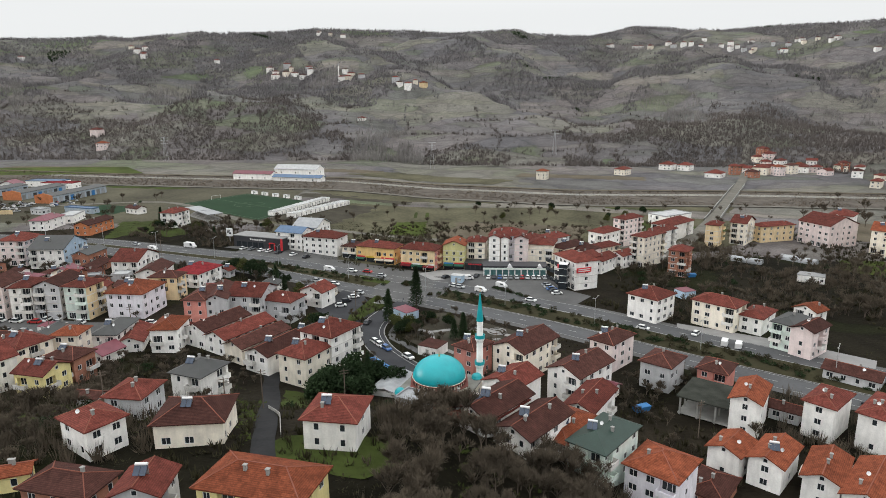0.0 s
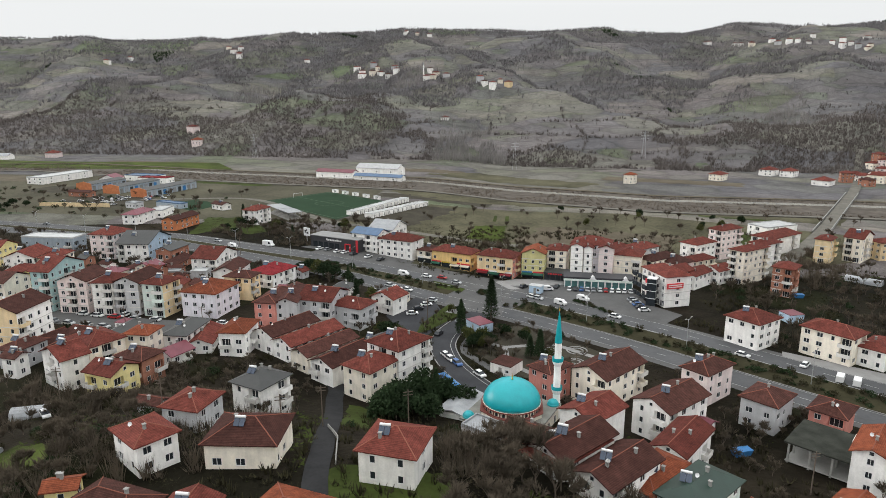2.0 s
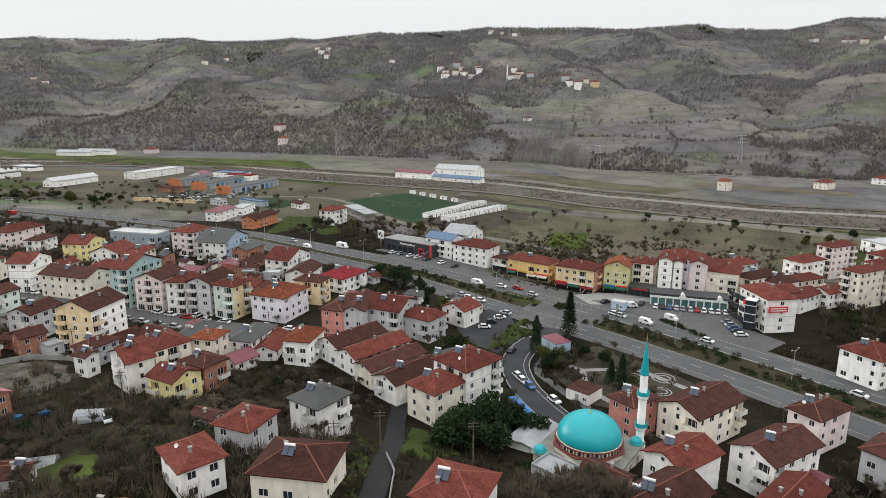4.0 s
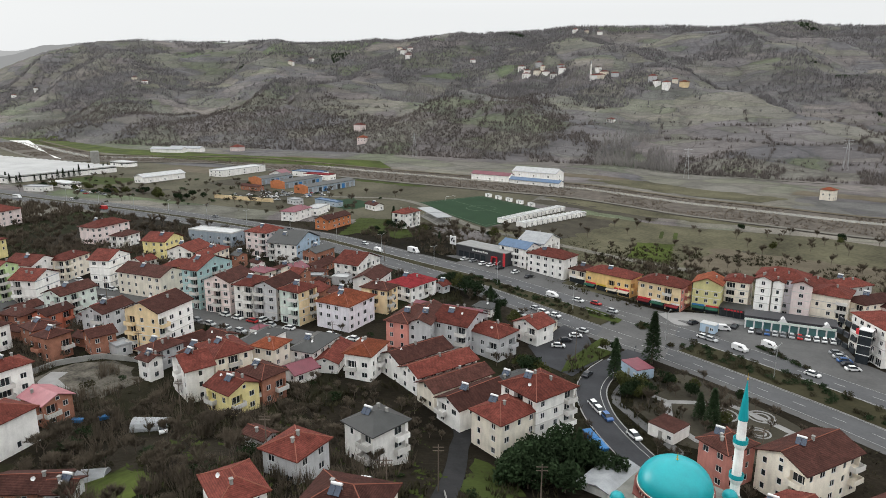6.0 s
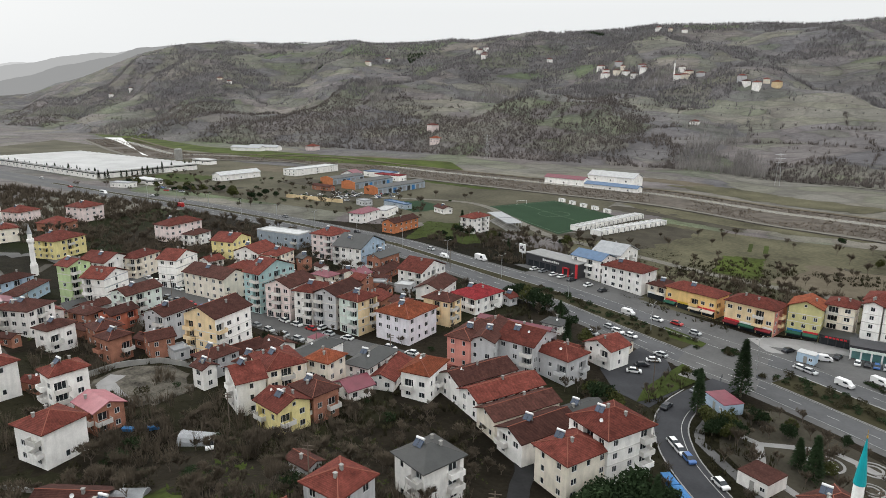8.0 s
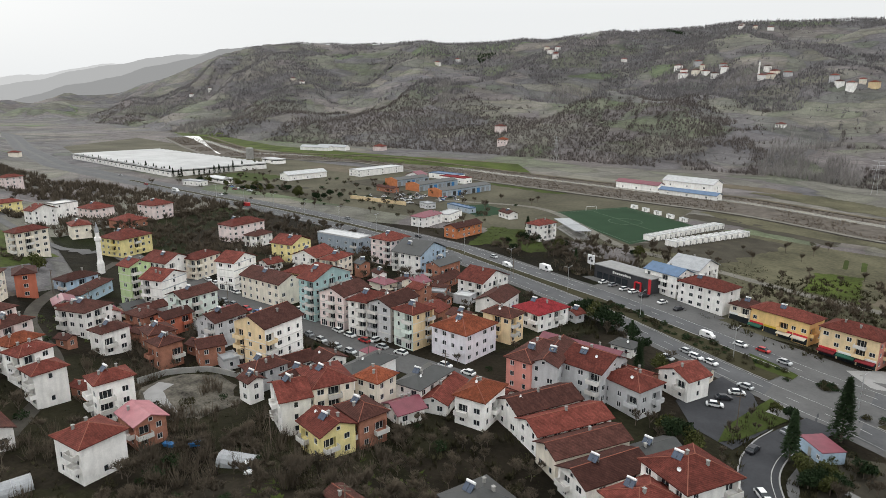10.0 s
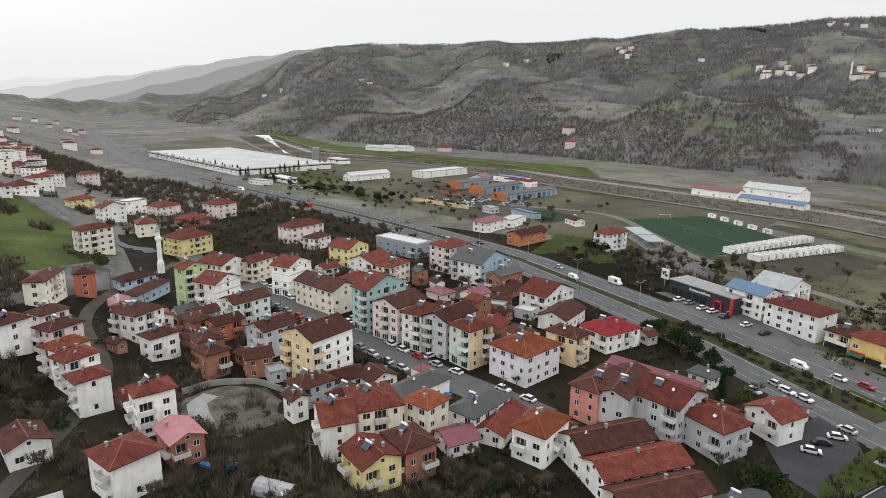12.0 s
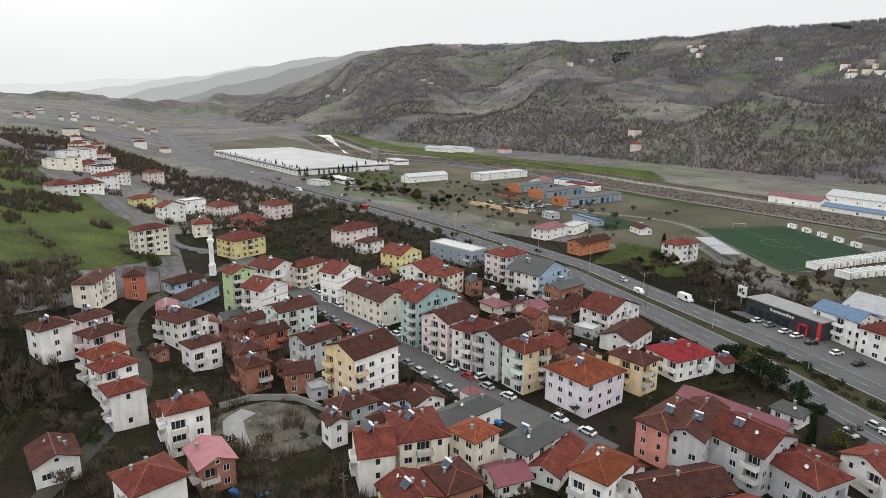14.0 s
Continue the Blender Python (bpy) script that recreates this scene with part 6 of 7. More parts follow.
# bridge over the river
t = thing("bridge", pose(0, 0, 0), "pale concrete road bridge with solid parapets", "bridge")
cx, cy, tx, ty = along([(150, 352), (232, 498)], 6)
for off, nm in ((-3.7, "parapet"), (3.7, "parapet")):
    V, F = [], []
    for i in range(len(cx) - 1):
        k = len(V)
        for j in (i, i + 1):
            for o in (off - 0.2, off + 0.2):
                for z in (-1, 1.6):
                    x, y = cx[j] - ty[j] * o, cy[j] + tx[j] * o
                    V.append((x, y, ground_z(x, y) + z))
        F += [(k, k + 1, k + 5, k + 4), (k + 2, k + 6, k + 7, k + 3), (k + 1, k + 3, k + 7, k + 5)]
    part(nm, mesh(nm, *weld(V, F), concrete), t)

# terracotta rooftops of the far town, and pale far blocks down the valley
for i in range(34):
    r = random.Random(900 + i)
    x, y = -760 - r.uniform(0, 620), 250 + r.uniform(-90, 130)
    y += (-760 - x) * 0.33
    if i < 12:
        x, y = -470 - 22 * i - r.uniform(0, 14), 212 + 5.5 * i + r.uniform(-14, 22)
    house(x, y, r.uniform(-10, 40), r.uniform(9, 14), r.uniform(8, 11), r.choice((2, 2, 3, 3)), r.choice(("hip", "hip", "hip", "flat")), r.choice(("red", "dark", "red")), r.choice(("grey", "cream", "pink", "white")))


# lean-tos and outbuildings in the back yards
for x, y, r, w, d, rf, wl0 in ((-128, 226, 20, 6, 4, "tin", "brick"), (-122, 222, -10, 5, 4, "dark", "brick"), (-118, 228, 5, 6, 5, "white", "grey"), (-130, 232, 0, 7, 4, "dark", "brick"), (-157, 143, -5, 6, 4, "dark", "brick"),
                               (-152, 151, 0, 7, 5, "dark", "brick"), (-160, 164, 0, 8, 5, "dark", "grey"), (-139, 150, -20, 5, 4, "tin", "grey"), (-178, 130, 15, 5, 4, "dark", "brick"), (-174, 148, 0, 6, 5, "dark", "brick"),
                               (-150, 120, 10, 6, 4, "red", "brick"), (-62, 84, 20, 5, 4, "orange", "yellow"), (-97, 160, 0, 5, 4, "tin", "grey"),
                               (2, 120, -30, 8, 6, "dark", "brick"), (-6, 118, -30, 6, 5, "tin", "grey"), (25, 160, -40, 7, 6, "dark", "coral"),
                               (38, 140, -42, 6, 5, "maroon", "white"), (74, 128, -40, 7, 5, "dark", "grey"), (-108, 158, 0, 7, 5, "tin", "white"), (-64, 176, -10, 8, 5, "dark", "white"),
                               (-75, 172, -5, 9, 6, "red", "white"), (-146, 205, 0, 7, 5, "tin", "grey"), (-132, 206, 5, 8, 5, "dark", "brick"), (-190, 176, 5, 8, 6, "maroon", "grey"), (-210, 178, 5, 7, 6, "dark", "white"),
                               (-98, 96, 25, 12, 7, "dark", "brick"), (-88, 94, 25, 5, 5, "dark", "grey"), (-70, 118, -10, 6, 4, "dark", "grey"), (100, 146, -45, 13, 7, "dark", "grey"), (-140, 215, 0, 6, 4, "dark", "brick")):
    house(x, y, r, w, d, 1, "gL" if rf in ("dark", "red", "maroon", "orange") else "flat", rf, wl0)


# small houses and sheds filling the back yards of the old quarter
rf = random.Random(19)
WAY_PTS = np.concatenate([np.stack([c[0], c[1], np.full(len(c[0]), w)], 1) for c, w in ((along(STREET, 3.0), 7.5), (along(HIGHWAY[:12], 3.0), 17.0), (along(SIDE, 3.0), 6.0))])
filled = 0
for _ in range(4000):
    x, y = rf.uniform(-215, -40), rf.uniform(138, 235)
    gap = min(math.hypot(x - fx, y - fy) - fr for fx, fy, fr in FOOT)
    way = float(np.min(np.hypot(WAY_PTS[:, 0] - x, WAY_PTS[:, 1] - y) - WAY_PTS[:, 2]))
    free = min(gap + 1.0, way)
    if free < 3.0 or (x > -100 and y < 160) or math.hypot(x + 139, y - 134) < 14:
        continue
    s = min(free, 5.0)
    house(x, y, rf.choice((-20, -8, 4, 80)), s * rf.uniform(1.5, 1.9), s * rf.uniform(1.3, 1.6), rf.choice((1, 1, 1.5, 2)), rf.choice(("gL", "hip", "gR")), rf.choice(("dark", "red", "dark", "maroon", "red", "slate")), rf.choice(("white", "brick", "grey", "cream", "brick", "white")))
    filled += 1
    if filled >= 30:
        break
# plain sheds among the yards by the highway
YARD_SHEDS = ((-300, 412, -10, 20, 6, 1.2, "dark", "brick"), (-308, 500, -8, 30, 12, 1.6, "cobalt", "white"), (-290, 486, -8, 26, 10, 1.6, "crimson", "white"), (-214, 376, -20, 22, 5, 1.1, "cobalt", "steel"),
              (-236, 372, -20, 9, 6, 1.2, "tin", "grey"), (-440, 352, 8, 18, 8, 1.3, "tin", "white"), (-180, 372, -30, 12, 7, 1.2, "dark", "white"))
for x, y, r, w, d, st, rf0, wl0 in YARD_SHEDS:
    house(x, y, r, w, d, st, "gL" if rf0 in ("dark", "red", "slate") else "flat", rf0, wl0)


# ---------- cars ----------
def car_proto(colour, kind):
    m = mat("car_paint_" + colour, dict(white=(0.7, 0.7, 0.7), grey=(0.22, 0.23, 0.24), black=(0.025, 0.025, 0.03), red=(0.4, 0.03, 0.03), blue=(0.05, 0.12, 0.3), silver=(0.45, 0.46, 0.47))[colour], 0.3, 0.1, var=0.06, bump=0)
    L, W, H = dict(car=(3.8, 1.55, 1.28), van=(4.3, 1.7, 1.8), bus=(6.6, 2.0, 2.4), truck=(5.6, 2.0, 2.4))[kind]
    t = thing(dict(car="car", van="van", bus="minibus", truck="lorry")[kind], pose(0, 0, -80), f"{colour} parked {dict(car='car', van='van', bus='minibus', truck='lorry')[kind]} on the asphalt", kind if kind != "truck" else "lorry", "parked vehicles")
    if kind == "car":
        prof = [(-L / 2, 0.26), (-L / 2, 0.66), (-L / 2 + 0.22, 0.78), (-0.8, 0.81), (0.97, 0.81), (L / 2 - 0.1, 0.68), (L / 2, 0.53), (L / 2, 0.26)]
        cab = [(-1.55, 0.79), (-1.15, H - 0.06), (-0.8, H), (0.3, H), (0.53, H - 0.06), (1.15, 0.79)]
    else:
        prof = [(-L / 2, 0.3), (-L / 2, H - 0.1), (-L / 2 + 0.1, H), (L / 2 - 1.2, H), (L / 2 - 0.6, 1.1), (L / 2 - 0.05, 0.95), (L / 2, 0.6), (L / 2, 0.3)]
        cab = [(L / 2 - 2.2, 1.15), (L / 2 - 2.2, H - 0.25), (L / 2 - 1.25, H - 0.25), (L / 2 - 0.72, 1.15)]
        if kind == "bus":
            cab = [(-L / 2 + 0.3, 1.3), (-L / 2 + 0.3, H - 0.5), (L / 2 - 1.35, H - 0.5), (L / 2 - 0.75, 1.3)]

    def slab(pr, w, inset):
        V, F, n = [], [], len(pr)
        for y, s in ((-w / 2, 1), (w / 2, 1)):
            V.extend([(x, y * (1 - inset * (z - pr[0][1])), z) for x, z in pr])
        F.append(tuple(range(n)))
        F.append(tuple(range(2 * n - 1, n - 1, -1)))
        F.extend([(i, n + i, n + (i + 1) % n, (i + 1) % n) for i in range(n)])
        return V, [f[::-1] for f in F]
    part("body", mesh("body", *slab(prof, W, 0.03), m), t)
    part("glazing", mesh("glazing", *slab(cab, W + (0.02 if kind != "car" else -0.06), 0.28 if kind == "car" else 0.04), glass), t)
    if kind == "car":
        V, F = [], []
        box(V, F, -1.1, 0.44, -0.55, 0.55, H - 0.03, H + 0.03)
        part("roof_panel", mesh("roof_panel", V, F, m), t)
    V, F = [], []
    tube(V, F, (0, -0.11, 0), (0, 0.11, 0), 0.28, 0.28, 10)
    wh = mesh("wheel", V, F, rubber)
    for sx in (-L * 0.3, L * 0.31):
        for sy in (-W / 2 + 0.1, W / 2 - 0.1):
            part("wheel", wh, t, m=pose(sx, sy, 0.28))
    return t


PROTO = {}


def car(x, y, rot, colour="white", kind="car", lift=0.14):
    m = pose(x, y, ground_z(x, y) + lift, 0, 0, rot)
    if (colour, kind) not in PROTO:
        PROTO[colour, kind] = car_proto(colour, kind)
        PROTO[colour, kind].matrix_basis = m
        return
    copy_thing(PROTO[colour, kind], m)


CC = ["white", "white", "grey", "black", "white", "silver", "blue", "white", "red", "silver"]
cx, cy, tx, ty = along(STREET, 1.0)
rr = random.Random(5)
for off in (-3.9, 3.9, 6.4):
    j = 70
    while j < len(cx) - 6:
        if rr.random() < (0.75 if off < 5 else 0.4) and (off < 5 or 90 < j < 170):
            car(cx[j] - ty[j] * off, cy[j] + tx[j] * off, math.degrees(math.atan2(ty[j], tx[j])) + rr.choice((0, 180)) + (90 if off > 5 else 0), rr.choice(CC), "van" if rr.random() < 0.12 else "car")
        j += rr.choice((6, 6, 7, 9))
for i in range(11):
    car(17.6 + i * 2.15, 240.2 - i * 0.12, 86 + rr.uniform(-6, 6), CC[(i * 3) % 10])
for i in range(5):
    car(38.4 + i * 0.5, 229.5 - i * 2.7, 12, CC[(i * 7 + 2) % 10])
for x, y, r, c, k in ((13.5, 222.5, -35, "white", "van"), (6, 227.5, -32, "silver", "car"), (9.5, 238.5, 10, "white", "van"), (5, 240, 60, "grey", "car"), (4, 229, -32, "white", "car"), (21.5, 228, -40, "white", "van"), (1, 241, 50, "black", "car"), (13, 242, 70, "black", "car"),
                      (-19.5, 172.5, -55, "white", "car"), (-18, 170.3, -55, "white", "car"), (-16, 168, -55, "blue", "car"), (-9.6, 162.2, -50, "white", "car"), (-23.5, 188, 75, "black", "car"), (-18.5, 201, 62, "grey", "car"),
                      (-31, 213, 20, "white", "car"), (-33, 208, 30, "black", "car"), (-34, 203, 15, "white", "car"), (-30, 218, 160, "silver", "car"), (-44, 228, -25, "white", "car"), (-40, 227, -25, "white", "car"), (-47, 230, -25, "silver", "car"),
                      (-79, 272.5, 65, "white", "car"), (-75.5, 271.5, 65, "white", "car"), (-84, 274.8, 65, "grey", "car"), (-71, 269.5, 60, "black", "car"), (-64, 267, 65, "white", "car"), (-88, 276, 65, "white", "car"), (-58, 264, 65, "black", "car"),
                      (-45, 246, -20, "white", "van"), (-36, 246, -20, "white", "car"), (-30, 246, -20, "red", "car"), (-24, 241, -20, "silver", "car"), (52, 174, -40, "blue", "car"), (30, 211, -33, "white", "car"),
                      (-128, 276, -22, "white", "van"), (-140, 286, -22, "silver", "car"), (-163, 282, 160, "white", "car"), (-250, 315, 170, "grey", "car"), (-330, 311, 172, "red", "truck"), (-190, 300, -15, "black", "car"),
                      (96, 133, 142, "black", "car"), (79, 170, 60, "white", "van"), (82, 168, 60, "white", "van"), (74, 178, 50, "white", "car"), (-113, 280, -22, "white", "truck"),
                      (-46, 113, 10, "white", "car"), (-96, 121, -40, "white", "car"), (20, 120, -30, "white", "car"), (-50, 222, -25, "silver", "car"), (-420, 322, -5, "white", "bus"), (-380, 330, 175, "white", "car"), (-470, 330, 172, "red", "car"), (-540, 350, 172, "white", "car"), (60, 183, -40, "white", "car")):
    car(x, y, r, c, k, 0.2)
for i in range(34):
    x, y = -300 + rr.uniform(0, 62), 378 + rr.uniform(0, 42)
    car(x, y, rr.uniform(0, 180), rr.choice(CC), "car")
for i in range(12):
    car(-420 + rr.uniform(0, 45), 352 + rr.uniform(0, 14), rr.uniform(-20, 20), rr.choice(CC))


# ---------- street furniture ----------
def lamp_proto():
    t = thing("street_lamp", pose(0, 0, -80), "grey steel street lamp on the highway median", "street lamp", "lamps of the highway")
    V, F = [], []
    tube(V, F, (0, 0, -0.3), (0, 0, 8.5), 0.1, 0.06, 6)
    part("pole", mesh("pole", V, F, metal), t)
    for s in (-1, 1):
        V, F = [], []
        tube(V, F, (0, 0, 8.3), (0, s * 1.6, 8.8), 0.04, 0.035, 5)
        arm = part("arm", mesh("arm", V, F, metal), t)
        V, F = [], []
        box(V, F, -0.14, 0.14, s * 1.6 - 0.35, s * 1.6 + 0.35, 8.74, 8.9)
        part("lamp_head", mesh("lamp_head", V, F, concrete), arm)
    return t


cx, cy, tx, ty = along(HIGHWAY, 1.0)
lamp = lamp_proto()
first = True
for j in range(60, 620, 32):
    m = pose(cx[j], cy[j], ground_z(cx[j], cy[j]) + 0.2, 0, 0, math.degrees(math.atan2(ty[j], tx[j])))
    if first:
        lamp.matrix_basis, first = m, False
    else:
        copy_thing(lamp, m)
V, F = [], []
tube(V, F, (0, 0, -0.5), (0, 0, 8.5), 0.13, 0.09, 6)
for z in (7.4, 8.0):
    box(V, F, -0.9, 0.9, -0.05, 0.05, z, z + 0.1)
pole_me = mesh("utility_pole", V, F, bark)
for x, y in ((-36, 118), (-39, 106), (-64, 112), (-98, 128), (-130, 148), (-110, 170), (-88, 172), (-150, 178), (-178, 180), (-205, 150), (-228, 150), (-20, 120), (14, 160), (52, 120), (-28, 196), (-118, 262)):
    tagged(new("utility_pole", pole_me), "weathered wooden utility pole with crossarms", "utility pole", "utility poles").matrix_basis = pose(x, y, ground_z(x, y), 0, 0, 20)
# lattice power pylons on the slope
for x, y, h in ((-10, 640, 26), (120, 690, 26), (-300, 700, 26)):
    t = thing("power_pylon", pose(x, y, ground_z(x, y)), "thin lattice power pylon on the slope", "pylon", "pylons on the slope")
    for sx in (-1, 1):
        for sy in (-1, 1):
            V, F = [], []
            tube(V, F, (sx * 2, sy * 2, -1), (sx * 0.3, sy * 0.3, h), 0.13, 0.1, 4)
            part("leg", mesh("leg", V, F, metal), t)
    for z in (h * 0.72, h * 0.85, h * 0.97):
        V, F = [], []
        tube(V, F, (-4, 0, z), (4, 0, z), 0.1, 0.1, 4)
        part("crossarm", mesh("crossarm", V, F, metal), t)
# garden and yard walls
def wall_line(name, line, h, thick, material, label):
    cx, cy, tx, ty = along(line, 3.0)
    V, F = [], []
    for i in range(len(cx)):
        for o in (-thick / 2, thick / 2):
            for z in (-0.6, h):
                x, y = cx[i] - ty[i] * o, cy[i] + tx[i] * o
                V.append((x, y, ground_z(x, y) + z))
    for i in range(len(cx) - 1):
        k = 4 * i
        F += [(k, k + 1, k + 5, k + 4), (k + 2, k + 6, k + 7, k + 3), (k + 1, k + 3, k + 7, k + 5)]
    F += [(0, 2, 3, 1), (len(V) - 4, len(V) - 3, len(V) - 1, len(V) - 2)]
    return tagged(new(name, mesh(name, V, F, material)), label, "wall", kind="structure")


wall_line("garden_wall", [(-148, 131), (-147, 138.5), (-140, 145.5), (-130, 147), (-121, 144)], 1.5, 0.25, concrete, "curved grey retaining wall round the building plot")
wall_line("garden_wall", [(-27, 97), (-30, 108), (-35, 118)], 0.8, 0.15, concrete, "low grey garden wall along the lane")
wall_line("garden_wall", [(-130, 86), (-118, 96), (-108, 99), (-96, 104)], 0.9, 0.2, concrete, "low grey wall along the lane")
wall_line("garden_wall", [(-226, 158), (-214, 150), (-202, 152)], 1.2, 0.2, concrete, "grey yard wall")
wall_line("garden_wall", [(-150, 225), (-135, 234), (-122, 229)], 1.6, 0.3, concrete, "old grey wall between the back yards")
wall_line("garden_wall", [(-300, 372), (-270, 371), (-252, 371)], 2.5, 0.3, WALL["ochre"], "long yellow-brown yard wall")
# blue skips; the small ones stand in for crumpled tarpaulins
for x, y, r in ((-18, 158, -55), (-15.5, 154.8, -55), (-117, 119, 20), (-113, 122, 50), (96, 240, 0), (-99, 238, 10), (-103, 232, 40), (44, 132, 20), (-120, 160, 10), (-102, 170, 0)):
    t = thing("skip", pose(x, y, ground_z(x, y), 0, 0, r) @ Matrix.Scale(1.0 if x > -30 else 0.6, 4), "bright blue covered skip on the ground", "skip", "blue skips")
    V, F = [], []
    V += [(-1.6, -0.7, 0), (1.6, -0.7, 0), (1.6, 0.7, 0), (-1.6, 0.7, 0), (-2.0, -0.95, 1.3), (2.0, -0.95, 1.3), (2.0, 0.95, 1.3), (-2.0, 0.95, 1.3), (-1.2, 0, 1.65), (1.2, 0, 1.65)]
    F += [(0, 3, 2, 1), (0, 1, 5, 4), (1, 2, 6, 5), (2, 3, 7, 6), (3, 0, 4, 7), (4, 5, 9, 8), (6, 7, 8, 9), (5, 6, 9), (7, 4, 8)]
    part("body", mesh("body", V, F, tarp), t)


# ---------- trees ----------
def grow(r, h, V, F, TV, TF, spread=0.42, twigs=3, depth=4):
    """A bare tree: trunk, forking limbs, fine twigs."""
    def limb(p, d, length, rad, level):
        q = p + d * length
        tube(V, F, p, q, rad, rad * 0.6, 5 if level < 2 else 3, cap=False)
        if level >= depth - 1:
            for _ in range(twigs):
                e = (d + Vector((r.uniform(-1, 1), r.uniform(-1, 1), r.uniform(-0.1, 1.0))) * 0.8).normalized()
                s = p + (q - p) * r.random()
                w = Vector((r.uniform(-1, 1), r.uniform(-1, 1), 0)).normalized() * r.uniform(0.035, 0.075) * h / 8 * (1.7 if depth < 4 else 1)
                k = len(TV)
                TV.extend([tuple(s - w), tuple(s + w), tuple(s + e * r.uniform(0.7, 1.5) * h / 8)])
                TF.append((k, k + 1, k + 2))
            if level == depth:
                return
        n = r.choice((2, 3, 3)) if level else 4
        for i in range(n):
            a = 2 * math.pi * (i + r.random()) / n
            side = Vector((math.cos(a), math.sin(a), 0))
            e = (d * 0.75 + side * r.uniform(spread, spread * 1.9) + Vector((0, 0, 0.25))).normalized()
            limb(p + (q - p) * r.uniform(0.55, 1.0), e, length * r.uniform(0.55, 0.8), rad * 0.55, level + 1)
    limb(Vector((0, 0, -0.4)), Vector((r.uniform(-0.08, 0.08), r.uniform(-0.08, 0.08), 1)).normalized(), h * 0.34, h * 0.018, 0)


def bare_proto(seed, h, twigs, depth=4):
    r = random.Random(seed)
    V, F, TV, TF = [], [], [], []
    grow(r, h, V, F, TV, TF, twigs=twigs, depth=depth)
    t = thing("tree", pose(0, 0, -90), "leafless winter tree with grey-brown twigs", "tree", "bare trees")
    part("trunk", mesh("trunk", V, F, bark), t)
    part("crown", mesh("crown", TV, TF, twig), t)
    return t


def leafy(r, TV, TF, centre, size, n, leaf):
    for _ in range(n):
        v = Vector((r.gauss(0, 1), r.gauss(0, 1), r.gauss(0, 1))).normalized() * r.uniform(0.55, 1.0)
        p = Vector(centre) + Vector((v.x * size[0], v.y * size[1], v.z * size[2]))
        e1 = Vector((r.uniform(-1, 1), r.uniform(-1, 1), r.uniform(-1, 1))).normalized() * leaf
        e2 = Vector((r.uniform(-1, 1), r.uniform(-1, 1), r.uniform(-1, 1))).normalized() * leaf
        k = len(TV)
        TV.extend([tuple(p), tuple(p + e1), tuple(p + e1 * 0.6 + e2), tuple(p + e2 * 0.8)])
        TF.append((k, k + 1, k + 2, k + 3))


def conifer_proto(seed, h, wide, leaf_mat, label, n=900):
    """A conifer: tapering trunk and tiers of drooping needled sprays."""
    r = random.Random(seed)
    V, F, TV, TF = [], [], [], []
    tube(V, F, (0, 0, -0.4), (0, 0, h * 0.95), h * 0.02, 0.03, 6)
    for i in range(n):
        f = r.random() ** 0.75
        z = h * (0.08 + 0.92 * f)
        rad = wide * (1 - f) ** 0.8 * r.uniform(0.35, 1.05) + 0.08
        a = r.uniform(0, 2 * math.pi)
        p = Vector((rad * math.cos(a), rad * math.sin(a), z))
        out = Vector((math.cos(a), math.sin(a), r.uniform(-0.5, 0.4))).normalized() * r.uniform(0.35, 0.7) * wide * 0.4
        sd = Vector((-math.sin(a), math.cos(a), r.uniform(-0.5, 0.5))).normalized() * r.uniform(0.15, 0.35) * wide * 0.4
        k = len(TV)
        TV += [tuple(p - out * 0.4 - sd), tuple(p + out), tuple(p - out * 0.4 + sd)]
        TF.append((k, k + 1, k + 2))
    t = thing("tree", pose(0, 0, -90), label, "tree", "evergreen trees")
    part("trunk", mesh("trunk", V, F, bark), t)
    part("crown", mesh("crown", TV, TF, leaf_mat), t)
    return t


def round_proto(seed, h, wide, leaf_mat, label, name="tree", n=1000):
    """An evergreen with a lumpy crown of many leaves on a short forked trunk."""
    r = random.Random(seed)
    V, F, TV, TF = [], [], [], []
    tube(V, F, (0, 0, -0.4), (0, 0, h * 0.4), h * 0.03, h * 0.02, 6)
    for i in range(6):
        a = i * 1.05 + r.random()
        c = (wide * 0.45 * math.cos(a), wide * 0.45 * math.sin(a), h * r.uniform(0.4, 0.8))
        tube(V, F, (0, 0, h * 0.3), c, h * 0.014, 0.02, 4)
        leafy(r, TV, TF, c, (wide * 0.45, wide * 0.45, h * 0.24), n // 7, 0.34 * wide * 0.3 + 0.1)
    leafy(r, TV, TF, (0, 0, h * 0.72), (wide * 0.5, wide * 0.5, h * 0.28), n // 7, 0.34 * wide * 0.3 + 0.1)
    t = thing(name, pose(0, 0, -90), label, "shrub" if name == "shrub" else "tree", "evergreen trees" if name == "tree" else "garden shrubs")
    part("trunk", mesh("trunk", V, F, bark), t)
    part("crown", mesh("crown", TV, TF, leaf_mat), t)
    return t


BARE = [bare_proto(s, 8.0, 8) for s in (1, 2, 3, 4, 5)]
BUSHY = [bare_proto(s, 6.5, 12) for s in (6, 7, 8)]
FAR = [bare_proto(s, 8.0, 9, 3) for s in (51, 52, 53, 54)]
FARB = [bare_proto(s, 6.5, 13, 3) for s in (55, 56, 57)]
CONE = [conifer_proto(11, 11, 2.2, needle, "tall dark conifer with a pointed crown", 2000), conifer_proto(12, 11, 1.8, needle, "tall dark conifer with a pointed crown", 2000)]
ROUND = [round_proto(21, 5.5, 3.6, needle, "dark green round-headed evergreen tree"), round_proto(22, 5.5, 3.4, olive_leaf, "olive green broadleaf evergreen tree")]
